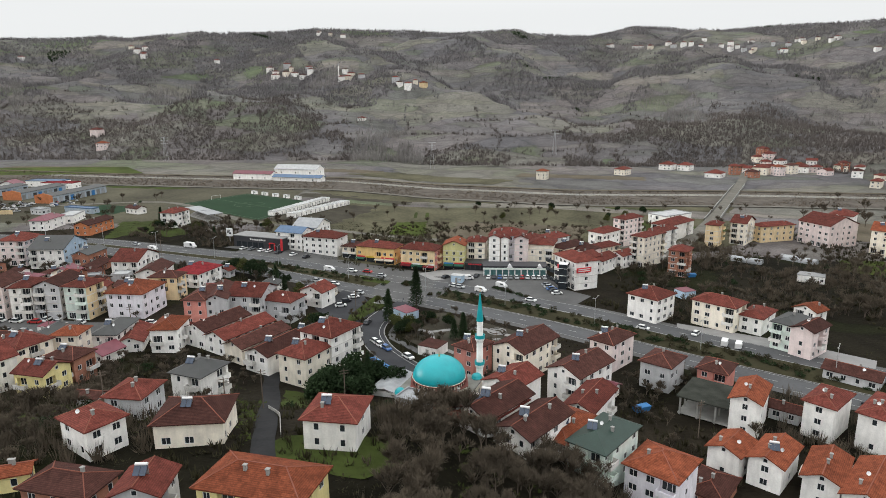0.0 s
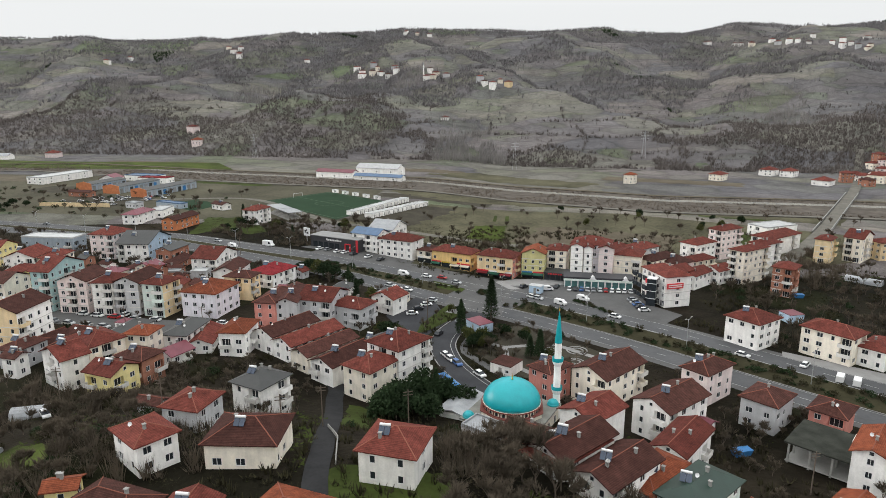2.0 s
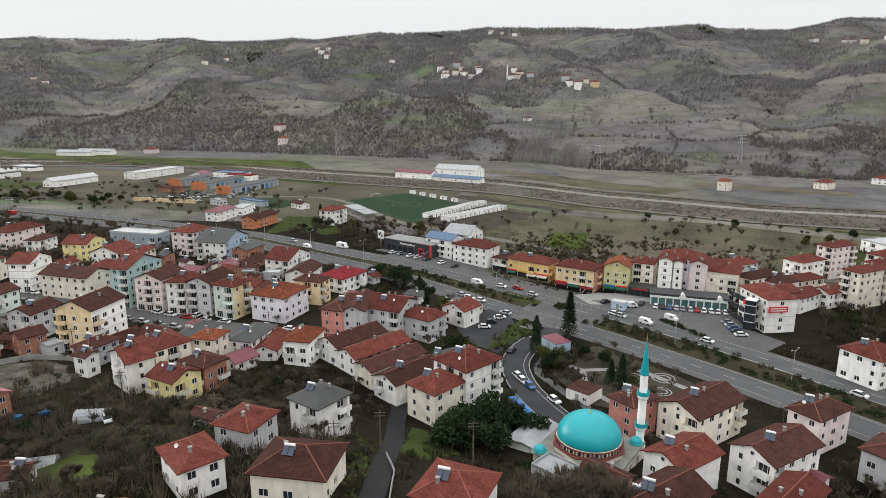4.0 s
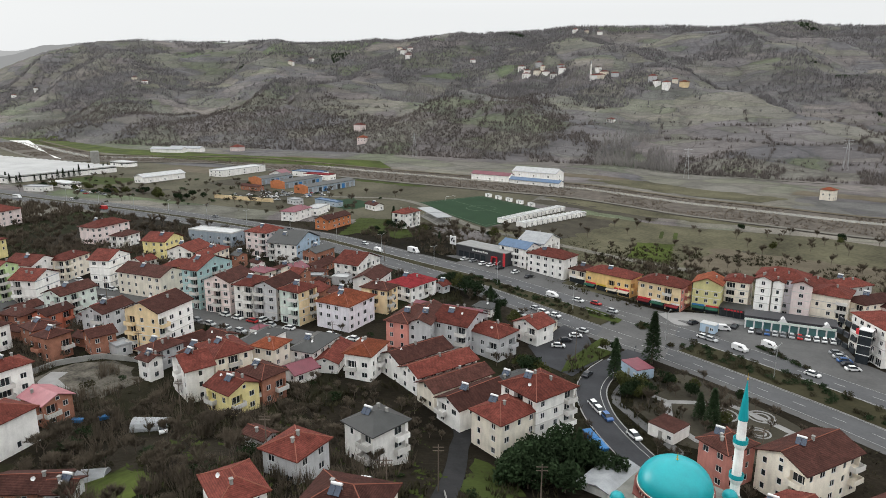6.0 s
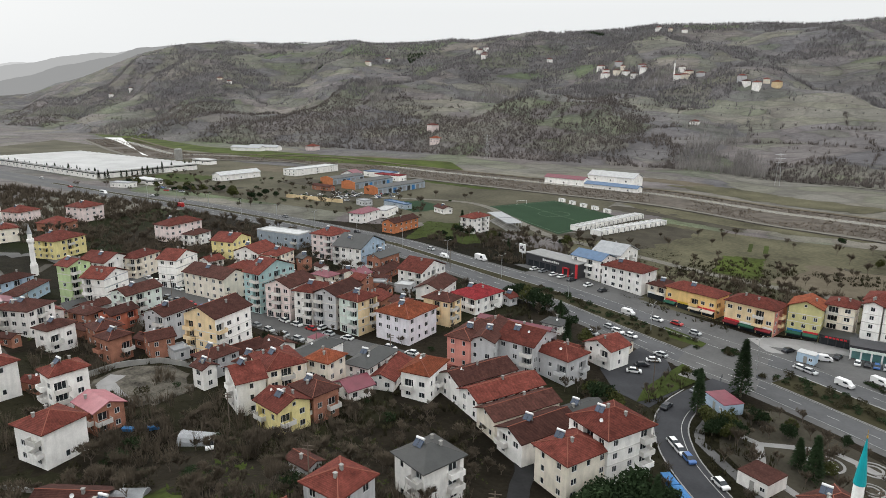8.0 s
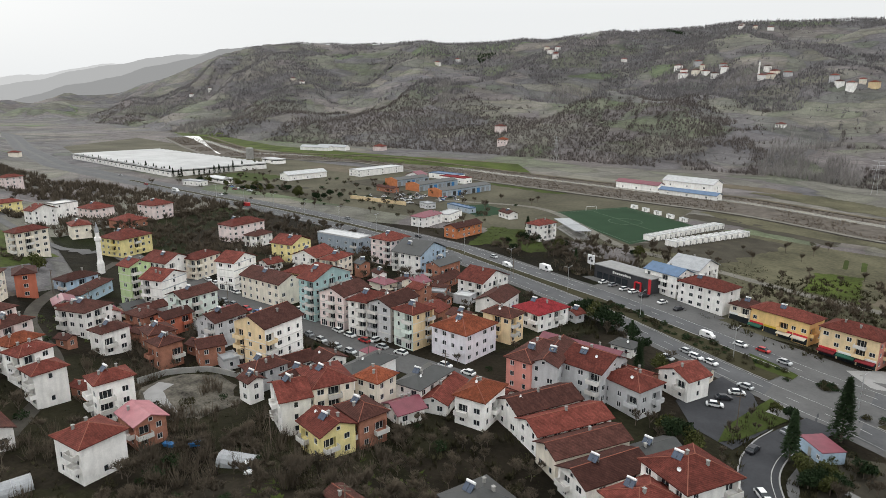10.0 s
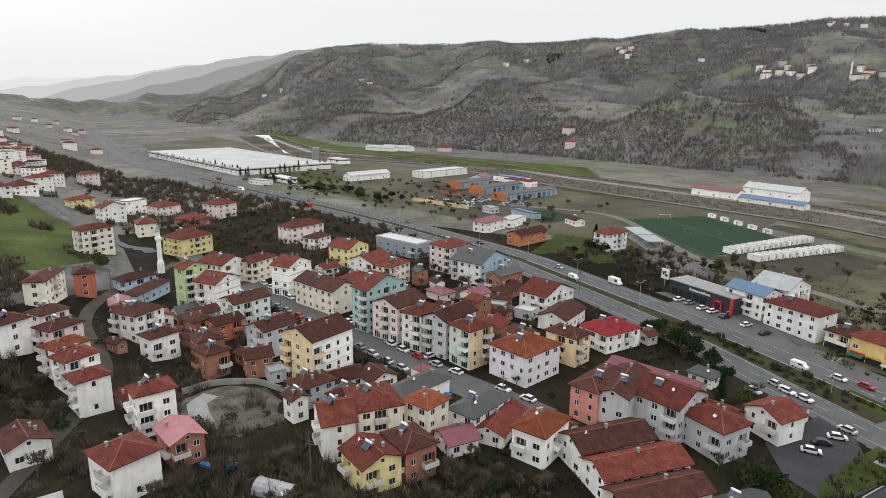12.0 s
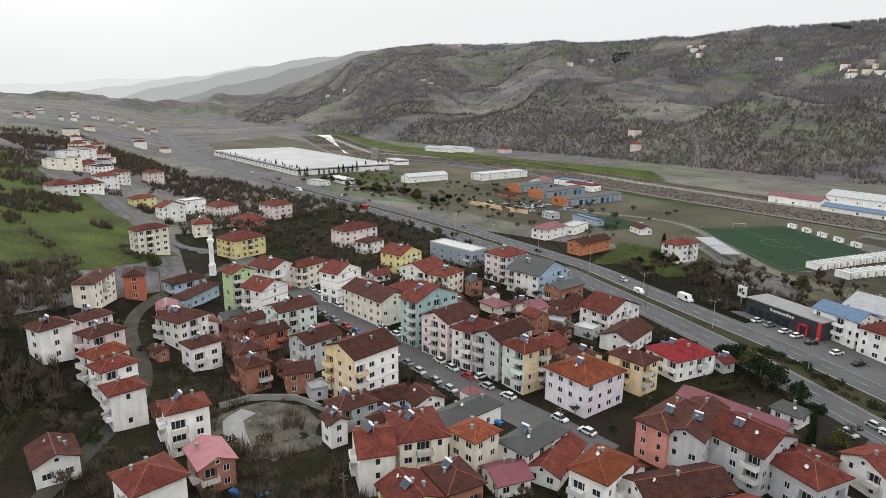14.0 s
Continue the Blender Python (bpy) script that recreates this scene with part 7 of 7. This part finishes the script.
SHRUB = [round_proto(31, 1.8, 1.8, scrub, "low brown-green garden shrub", "shrub", 170), round_proto(32, 1.8, 1.8, needle, "low dark green garden shrub", "shrub", 170)]
used = set()
MASS = {}


def plant(kinds, x, y, s, r):
    """A tree of its own near the town, or one more in the joined growth farther off."""
    t = r.choice(kinds)
    m = pose(x, y, ground_z(x, y), 0, 0, r.uniform(0, 360)) @ Matrix.Diagonal((s, s, s * r.uniform(0.85, 1.15), 1))
    if t.name not in used:
        used.add(t.name)
        t.matrix_basis = m
    elif kinds is SHRUB or math.hypot(x + 50, y - 110) > 54:
        MASS.setdefault(t, []).append(m)
    else:
        copy_thing(t, m)


def join_mass():
    for t, ms in MASS.items():
        for o in t.children:
            me = o.data
            co = np.empty(len(me.vertices) * 3)
            me.vertices.foreach_get("co", co)
            co = np.c_[co.reshape(-1, 3), np.ones(len(me.vertices))]
            poly = [tuple(p.vertices) for p in me.polygons]
            V, F = [], []
            for m in ms:
                k = len(V)
                V += (co @ np.array(m).T)[:, :3].tolist()
                F += [tuple(k + i for i in f) for f in poly]
            name = "shrubbery" if t.name.startswith("shrub") else "woodland"
            word = dict(trunk="stems", crown="foliage")[o.name.split(".")[0]]
            tagged(new(name, mesh(name, V, F, me.materials[0])), f"{word} of many trees and bushes: {t['label']}"[:70], name, kind="stuff")


LINES = [(along(l, 3.0), w) for l, w in ((HIGHWAY[:12], 16), (STREET, 6), (SIDE, 4.2), ([(-26, 84), (-29, 93), (-33, 112), (-38, 130), (-41, 144), (-47, 158)], 2.5))]


WAYS = np.concatenate([np.stack([c[0], c[1], np.full(len(c[0]), float(w))], 1) for c, w in LINES])
FOOT_A = []


def clear_foot():
    if not FOOT_A or len(FOOT_A[0]) != len(FOOT):
        FOOT_A[:] = [np.array(FOOT, float)]
    return FOOT_A[0]


PAVED = [[(-42, 224), (-26, 222), (-27, 206), (-30, 188), (-38, 186), (-46, 200)], [(-6, 250), (46, 250), (54, 214), (44, 204), (-8, 232)], [(-26, 246), (-2, 240), (-4, 206), (-28, 212)],
         LAWN, [(64, 178), (96, 156), (110, 148), (116, 158), (98, 174), (70, 190)], [(-100, 284), (-50, 262), (-4, 244), (-8, 236), (-100, 274)]]


def in_poly(x, y, poly):
    hit = False
    for (ax, ay), (bx, by) in zip(poly, poly[1:] + poly[:1]):
        if (ay > y) != (by > y) and x < (bx - ax) * (y - ay) / (by - ay) + ax:
            hit = not hit
    return hit


def clear(x, y, gap=0.5):
    if any(in_poly(x, y, q) for q in PAVED):
        return False
    f = clear_foot()
    if np.any(np.hypot(f[:, 0] - x, f[:, 1] - y) < f[:, 2] + gap):
        return False
    return bool(np.all(np.hypot(WAYS[:, 0] - x, WAYS[:, 1] - y) > WAYS[:, 2]))


def grove(kinds, poly, n, size, seed, gap=0.5):
    """Plants n trees at random in a box (x0, y0, x1, y1), keeping off houses and roads."""
    r = random.Random(seed)
    x0, y0, x1, y1 = poly
    for _ in range(n):
        for _ in range(12):
            x, y = r.uniform(x0, x1), r.uniform(y0, y1)
            if clear(x, y, gap):
                plant(kinds, x, y, r.uniform(*size), r)
                break


FOOT += [(MX, MY, 11), (8.5, 143, 1.5), (-12, 137, 7), (23, 238, 18), (-80, 281, 13), (60, 131, 10), (-133, 352, 14), (-139, 134, 8)]
grove(BUSHY, (-8, 70, 26, 114), 95, (0.75, 1.3), 1, -1.0)
grove(BARE, (-112, 84, -62, 124), 60, (0.45, 0.9), 2)
grove(BUSHY, (-116, 82, -60, 132), 60, (0.4, 0.85), 40, -1.0)
grove(SHRUB, (-112, 84, -62, 124), 40, (0.6, 1.5), 3)
grove(BUSHY, (-84, 118, -44, 156), 34, (0.4, 0.75), 4, -1.5)
grove(SHRUB, (-80, 122, -46, 150), 14, (0.6, 1.3), 5)
grove(BUSHY, (34, 108, 64, 154), 34, (0.4, 0.8), 6, -1.0)
grove(BARE, (-112, 118, -46, 162), 60, (0.35, 0.75), 31)
grove(FAR, (66, 192, 175, 262), 110, (0.5, 1.05), 7)
grove(FARB, (66, 192, 190, 280), 110, (0.5, 1.0), 41, -1.0)
grove(SHRUB, (66, 192, 175, 262), 26, (0.7, 1.6), 8)
grove(FAR, (-66, 276, 110, 340), 60, (0.5, 0.95), 9)
grove(FARB, (-50, 272, 60, 306), 70, (0.5, 0.9), 42)
grove(FARB, (-150, 284, -60, 336), 70, (0.6, 1.0), 43)
grove(FARB, (-330, 206, -150, 296), 120, (0.7, 1.15), 44)
grove(FAR, (-150, 288, -70, 340), 44, (0.5, 0.95), 10)
grove(ROUND, (-150, 292, -90, 330), 10, (0.6, 1.0), 11)
grove(FAR, (-330, 212, -150, 292), 90, (0.6, 1.1), 12)
grove(FAR, (-158, 195, -100, 240), 16, (0.4, 0.8), 13)
grove(FAR, (-480, 92, -210, 190), 10, (0.5, 0.9), 14)
grove(FAR, (-240, 88, -190, 116), 26, (0.6, 1.0), 15)
grove(BARE, (-200, 70, -125, 132), 40, (0.4, 0.85), 16)
grove(SHRUB, (-200, 70, -125, 160), 26, (0.5, 1.3), 17)
grove(ROUND[:1], (-31, 130, -11, 150), 18, (1.0, 1.6), 18, -0.5)
grove(FAR, (-12, 168, 24, 198), 22, (0.45, 0.7), 33, 0.0)
grove(ROUND, (-12, 178, 2, 200), 7, (0.5, 0.8), 34, 0.0)
grove(CONE, (-30, 135, -13, 149), 7, (0.55, 0.8), 19, 0.0)
grove(FAR, (-700, 215, -330, 300), 50, (0.6, 1.0), 20)
grove(ROUND, (-470, 350, -300, 372), 26, (0.7, 1.1), 21)
grove(SHRUB, (-190, 100, 100, 190), 60, (0.4, 1.0), 22)
grove(FAR, (-190, 130, 60, 190), 110, (0.35, 0.7), 23)
grove(FAR, (-205, 190, -20, 250), 60, (0.35, 0.65), 32)
grove(FAR, (200, 240, 420, 420), 60, (0.8, 1.4), 24)
grove(FAR, (-60, 268, 190, 400), 90, (0.5, 0.95), 25)
grove(FAR, (-470, 330, -180, 440), 90, (0.6, 1.0), 35)
grove(SHRUB, (-470, 330, -180, 440), 60, (0.6, 1.6), 36)
grove(ROUND, (20, 350, 120, 410), 9, (0.5, 0.9), 26)
rp = random.Random(77)
for x, y, s in ((-9, 204, 1.45), (-17, 189, 0.9), (5.5, 172, 0.85), (3, 176, 0.7), (-53, 206, 0.8), (-54, 211, 0.7), (-152, 341, 0.85), (-127, 168.5, 0.3), (-125.5, 168, 0.28), (68, 202, 0.7), (72, 199, 0.6), (-109, 300, 0.5), (-60, 222, 0.7)):
    plant(CONE, x, y, s, rp)
for x, y, s in ((-68, 232, 1.0), (-72, 234, 1.1), (-76, 236, 1.0), (-80, 238, 1.05), (-62, 229, 0.9), (-57, 222, 0.8), (-50, 214, 0.8), (-14, 184, 0.8), (-10, 185, 0.85), (-13, 181, 0.7), (-8, 182, 0.7), (8, 176, 0.6), (2, 192, 0.5), (-19, 208, 0.6), (-22, 210, 0.5), (-260, 160, 1.1), (12, 190, 0.4), (-84, 240, 0.8), (-37, 181.5, 1.1), (-33.5, 180, 0.9), (-40, 184, 0.8)):
    plant(ROUND, x, y, s, rp)
# shrubs down the planted median, round the beds and along the car park
cx, cy, tx, ty = along(HIGHWAY, 1.0)
for j in range(30, 300):
    half = float(lane_off(cx[j])) - 5.2
    for _ in range(2 if half > 2 else 1):
        o = rp.uniform(-half, half)
        if -4 > cx[j] > -21 or rp.random() > 0.62:
            continue
        plant(SHRUB, cx[j] - ty[j] * o, cy[j] + tx[j] * o, rp.uniform(0.45, 1.0), rp)
for i in range(26):
    f = i / 25
    plant(SHRUB, 18 + 12 * f + rp.uniform(-0.6, 0.6), 227.5 - 13 * f + rp.uniform(-0.6, 0.6), rp.uniform(0.4, 0.75), rp)
for i in range(22):
    q = rp.uniform(0, 6.28)
    plant(SHRUB, -13.5 + rp.uniform(0, 3) * math.cos(q), 231.5 + rp.uniform(0, 3) * math.sin(q), rp.uniform(0.4, 0.8), rp)
# small fir rows round the factory
for i in range(46):
    f = i / 45
    x, y = (-478 - 225 * f, 369 + 30 * f) if i % 3 else (-484 - 12 * f, 382 + 84 * f)
    plant(CONE, x, y, rp.uniform(0.5, 0.8), rp)


join_mass()


# ---------- woods and scrub too many to count ----------
def brush(name, spots, material, label, category, blades=7, thin=1.0):
    """Upright sprays of thin blades, one for each spot (x, y, height, width)."""
    q = np.random.RandomState(len(spots))
    p = np.repeat(np.array(spots, float), blades, axis=0)
    x, y, h, w = p.T
    n = len(x)
    z = land(x, y) - 0.2
    a = q.uniform(0, 2 * math.pi, n)
    dx, dy = np.cos(a), np.sin(a)
    o, b, lean = q.uniform(0, 0.45, n) * w, q.uniform(0.13, 0.24, n) * w * thin, q.uniform(0.1, 0.5, n) * w
    V = np.stack([np.stack([x + dx * o - dy * b, y + dy * o + dx * b, z + h * q.uniform(0, 0.25, n)], 1),
                  np.stack([x + dx * o + dy * b, y + dy * o - dx * b, z + h * q.uniform(0, 0.25, n)], 1),
                  np.stack([x + dx * (o + lean), y + dy * (o + lean), z + h * q.uniform(0.6, 1.1, n)], 1)], 1).reshape(-1, 3)
    me = bpy.data.meshes.new(name)
    me.vertices.add(3 * n)
    me.vertices.foreach_set("co", V.ravel())
    me.loops.add(3 * n)
    me.loops.foreach_set("vertex_index", np.arange(3 * n, dtype=np.int32))
    me.polygons.add(n)
    me.polygons.foreach_set("loop_start", np.arange(0, 3 * n, 3, dtype=np.int32))
    me.materials.append(material)
    me.update(calc_edges=True)
    return tagged(new(name, me), label, category, kind="stuff")


rs = random.Random(41)
qs = np.random.RandomState(41)
TRY = 230000
aa = np.radians(qs.uniform(-48, 62, TRY))
rr0 = 630 + 1450 * qs.random_sample(TRY) ** 1.1
hx, hy = -np.sin(aa) * rr0, 20 + np.cos(aa) * rr0
_, hs = hills(hx, hy)
hz = land(hx, hy)
keep = (hs > 0.0) & (hs < 1.08)
spots, dark, pale, foot = [], [], [], []
for x, y, z, up in zip(hx[keep].tolist(), hy[keep].tolist(), hz[keep].tolist(), hs[keep].tolist()):
    v = noise.noise(Vector((x * 0.0042, y * 0.0042, 3.1))) + 0.55 * noise.noise(Vector((x * 0.014, y * 0.014, 7.7))) + 0.3 * noise.noise(Vector((x * 0.045, y * 0.045, 1.7)))
    hedge = abs(((z + 9 * noise.noise(Vector((x * 0.008, y * 0.008, 2.0)))) / 15) % 1 - 0.5) < 0.03 or abs(((x + 50 * noise.noise(Vector((x * 0.007, y * 0.007, 9.0)))) / 105) % 1 - 0.5) < 0.012
    ridge = 0.93 < up < 1.03 and noise.noise(Vector((x * 0.008, y * 0.008, 15.0))) > -0.2
    if not (v > (-0.04 + 0.10 * up if up > 0.3 else -0.24 + 0.9 * up) or hedge or ridge or rs.random() < 0.02):
        continue
    k = noise.noise(Vector((x * 0.008, y * 0.008, 20.0)))
    if k > 0.56 and v > 0.1:
        dark.append((x, y, rs.uniform(3.5, 7), rs.uniform(2.5, 4.5)))
    elif k < -0.42 and up < 0.7:
        pale.append((x, y, rs.uniform(7, 12), rs.uniform(2, 3.5)))
    elif up < 0.24 + 0.12 * k:
        foot.append((x, y, rs.uniform(2.5, 6), rs.uniform(2.5, 4.5)))
    elif hedge and v < 0.1:
        spots.append((x, y, rs.uniform(1.5, 3.2), rs.uniform(2, 4)))
    else:
        spots.append((x, y, rs.uniform(3.5, 8), rs.uniform(3, 5.5)))
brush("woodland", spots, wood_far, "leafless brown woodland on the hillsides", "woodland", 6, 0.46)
brush("woodland", foot, wood_brown, "dense brown scrub wood along the foot of the hills", "woodland", 7, 0.34)
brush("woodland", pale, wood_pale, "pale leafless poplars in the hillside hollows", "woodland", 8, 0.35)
brush("woodland", dark, needle, "dark evergreen woodland on the hillsides", "woodland", 9, 0.8)
spots = []
px, py, qx, qy = along(RIVER, 2.0)
for i in range(16000):
    j = rs.randrange(len(px))
    o = rs.uniform(-32, 31)
    if abs(o + 14) < 5:
        continue
    x, y = px[j] - qy[j] * o, py[j] + qx[j] * o
    if noise.noise(Vector((x * 0.02, y * 0.02, 12.0))) > -0.25:
        spots.append((x, y, rs.uniform(0.5, 2.0), rs.uniform(1.0, 2.6)))
brush("riverside_scrub", spots, river_twig, "bare brown scrub along the river", "scrub", 7, 0.4)
spots = []
for i in range(26000):
    x, y = rs.uniform(-205, 200), rs.uniform(70, 345)
    if noise.noise(Vector((x * 0.03, y * 0.03, 1.0))) > -0.15 and clear(x, y, 0.0):
        tall = noise.noise(Vector((x * 0.02, y * 0.02, 11.0))) > 0.05
        spots.append((x, y, rs.uniform(0.7, 2.0) if tall else rs.uniform(0.25, 0.8), rs.uniform(0.8, 2.2)))
brush("undergrowth", spots, scrub, "dry brown-green weeds and brambles between the houses", "undergrowth", 11, 0.45)
spots = []
for x0, y0, x1, y1, n in ((-205, 70, -44, 160, 3400), (-12, 66, 30, 116, 900), (32, 104, 100, 156, 700), (64, 188, 200, 285, 2200), (-160, 280, 130, 312, 1900), (-340, 205, -150, 300, 2600)):
    for _ in range(n):
        x, y = rs.uniform(x0, x1), rs.uniform(y0, y1)
        if noise.noise(Vector((x * 0.028, y * 0.028, 17.0))) + 0.5 * noise.noise(Vector((x * 0.09, y * 0.09, 4.0))) > 0.14 and clear(x, y, -0.8):
            spots.append((x, y, rs.uniform(1.4, 4.2), rs.uniform(1.2, 2.8)))
brush("thicket", spots, twig, "tangled leafless brown thickets in the gardens", "thicket", 26, 0.16)
spots = []
for i in range(18000):
    x, y = rs.uniform(-205, 200), rs.uniform(70, 345)
    if noise.noise(Vector((x * 0.022, y * 0.022, 31.0))) > -0.06 and clear(x, y, 0.0):
        spots.append((x, y, rs.uniform(0.12, 0.32), rs.uniform(1.5, 3.2)))
brush("grass_tufts", spots, grass, "patches of dull green winter grass in the gardens", "grass", 10, 0.8)
spots = []
for x0, y0, x1, y1, n, hi in ((-412, 128, -322, 168, 620, 4.5), (-620, 150, -420, 205, 700, 5.0), (-262, 96, -212, 132, 420, 4.0), (-840, 215, -560, 300, 700, 6.0), (-330, 132, -262, 140, 60, 2.2), (-340, 158, -275, 163, 60, 2.0)):
    for _ in range(n):
        x, y = rs.uniform(x0, x1), rs.uniform(y0, y1)
        if noise.noise(Vector((x * 0.03, y * 0.03, 23.0))) > -0.1 and clear(x, y, 0.5):
            spots.append((x, y, rs.uniform(1.2, hi), rs.uniform(1.6, 3.6)))
brush("hedgerow", spots, twig, "bare brown hedgerows and scrub across the hillside meadow", "hedge", 18, 0.3)
spots = []
for i in range(2600):
    x, y = rs.uniform(-760, -330), rs.uniform(200, 312)
    if clear(x, y, 2) and noise.noise(Vector((x * 0.012, y * 0.012, 5.0))) > -0.1:
        spots.append((x, y, rs.uniform(2, 5), rs.uniform(2.5, 5)))
brush("woodland", spots, twig, "leafless brown thickets beside the highway", "woodland", 20, 0.4)

# ---------- ridges down the valley: flat glowing sheets, haze painted as brightness ---
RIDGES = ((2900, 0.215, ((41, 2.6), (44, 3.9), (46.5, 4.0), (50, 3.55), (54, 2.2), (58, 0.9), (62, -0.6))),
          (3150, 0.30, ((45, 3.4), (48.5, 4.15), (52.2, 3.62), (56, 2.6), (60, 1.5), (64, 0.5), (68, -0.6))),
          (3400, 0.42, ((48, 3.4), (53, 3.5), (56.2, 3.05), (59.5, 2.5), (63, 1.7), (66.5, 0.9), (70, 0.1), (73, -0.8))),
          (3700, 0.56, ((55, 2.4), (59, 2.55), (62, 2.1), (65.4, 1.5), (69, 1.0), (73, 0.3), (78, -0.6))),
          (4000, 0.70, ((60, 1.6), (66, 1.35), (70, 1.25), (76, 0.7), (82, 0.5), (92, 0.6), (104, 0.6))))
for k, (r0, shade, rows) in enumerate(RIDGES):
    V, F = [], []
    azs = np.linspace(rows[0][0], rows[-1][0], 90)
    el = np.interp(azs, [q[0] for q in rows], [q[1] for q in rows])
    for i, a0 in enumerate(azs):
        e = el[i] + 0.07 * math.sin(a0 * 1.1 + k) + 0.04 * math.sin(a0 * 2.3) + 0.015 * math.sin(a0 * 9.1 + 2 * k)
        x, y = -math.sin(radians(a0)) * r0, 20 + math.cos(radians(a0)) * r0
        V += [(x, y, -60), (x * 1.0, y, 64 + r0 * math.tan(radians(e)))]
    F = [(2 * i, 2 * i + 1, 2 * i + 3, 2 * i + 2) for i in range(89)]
    m = bpy.data.materials.new("hazed_ridge_glow")
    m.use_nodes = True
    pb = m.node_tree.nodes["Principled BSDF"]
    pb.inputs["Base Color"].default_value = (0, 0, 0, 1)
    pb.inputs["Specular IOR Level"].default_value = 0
    # no lamp: the emission imitates haze, stronger on each farther sheet
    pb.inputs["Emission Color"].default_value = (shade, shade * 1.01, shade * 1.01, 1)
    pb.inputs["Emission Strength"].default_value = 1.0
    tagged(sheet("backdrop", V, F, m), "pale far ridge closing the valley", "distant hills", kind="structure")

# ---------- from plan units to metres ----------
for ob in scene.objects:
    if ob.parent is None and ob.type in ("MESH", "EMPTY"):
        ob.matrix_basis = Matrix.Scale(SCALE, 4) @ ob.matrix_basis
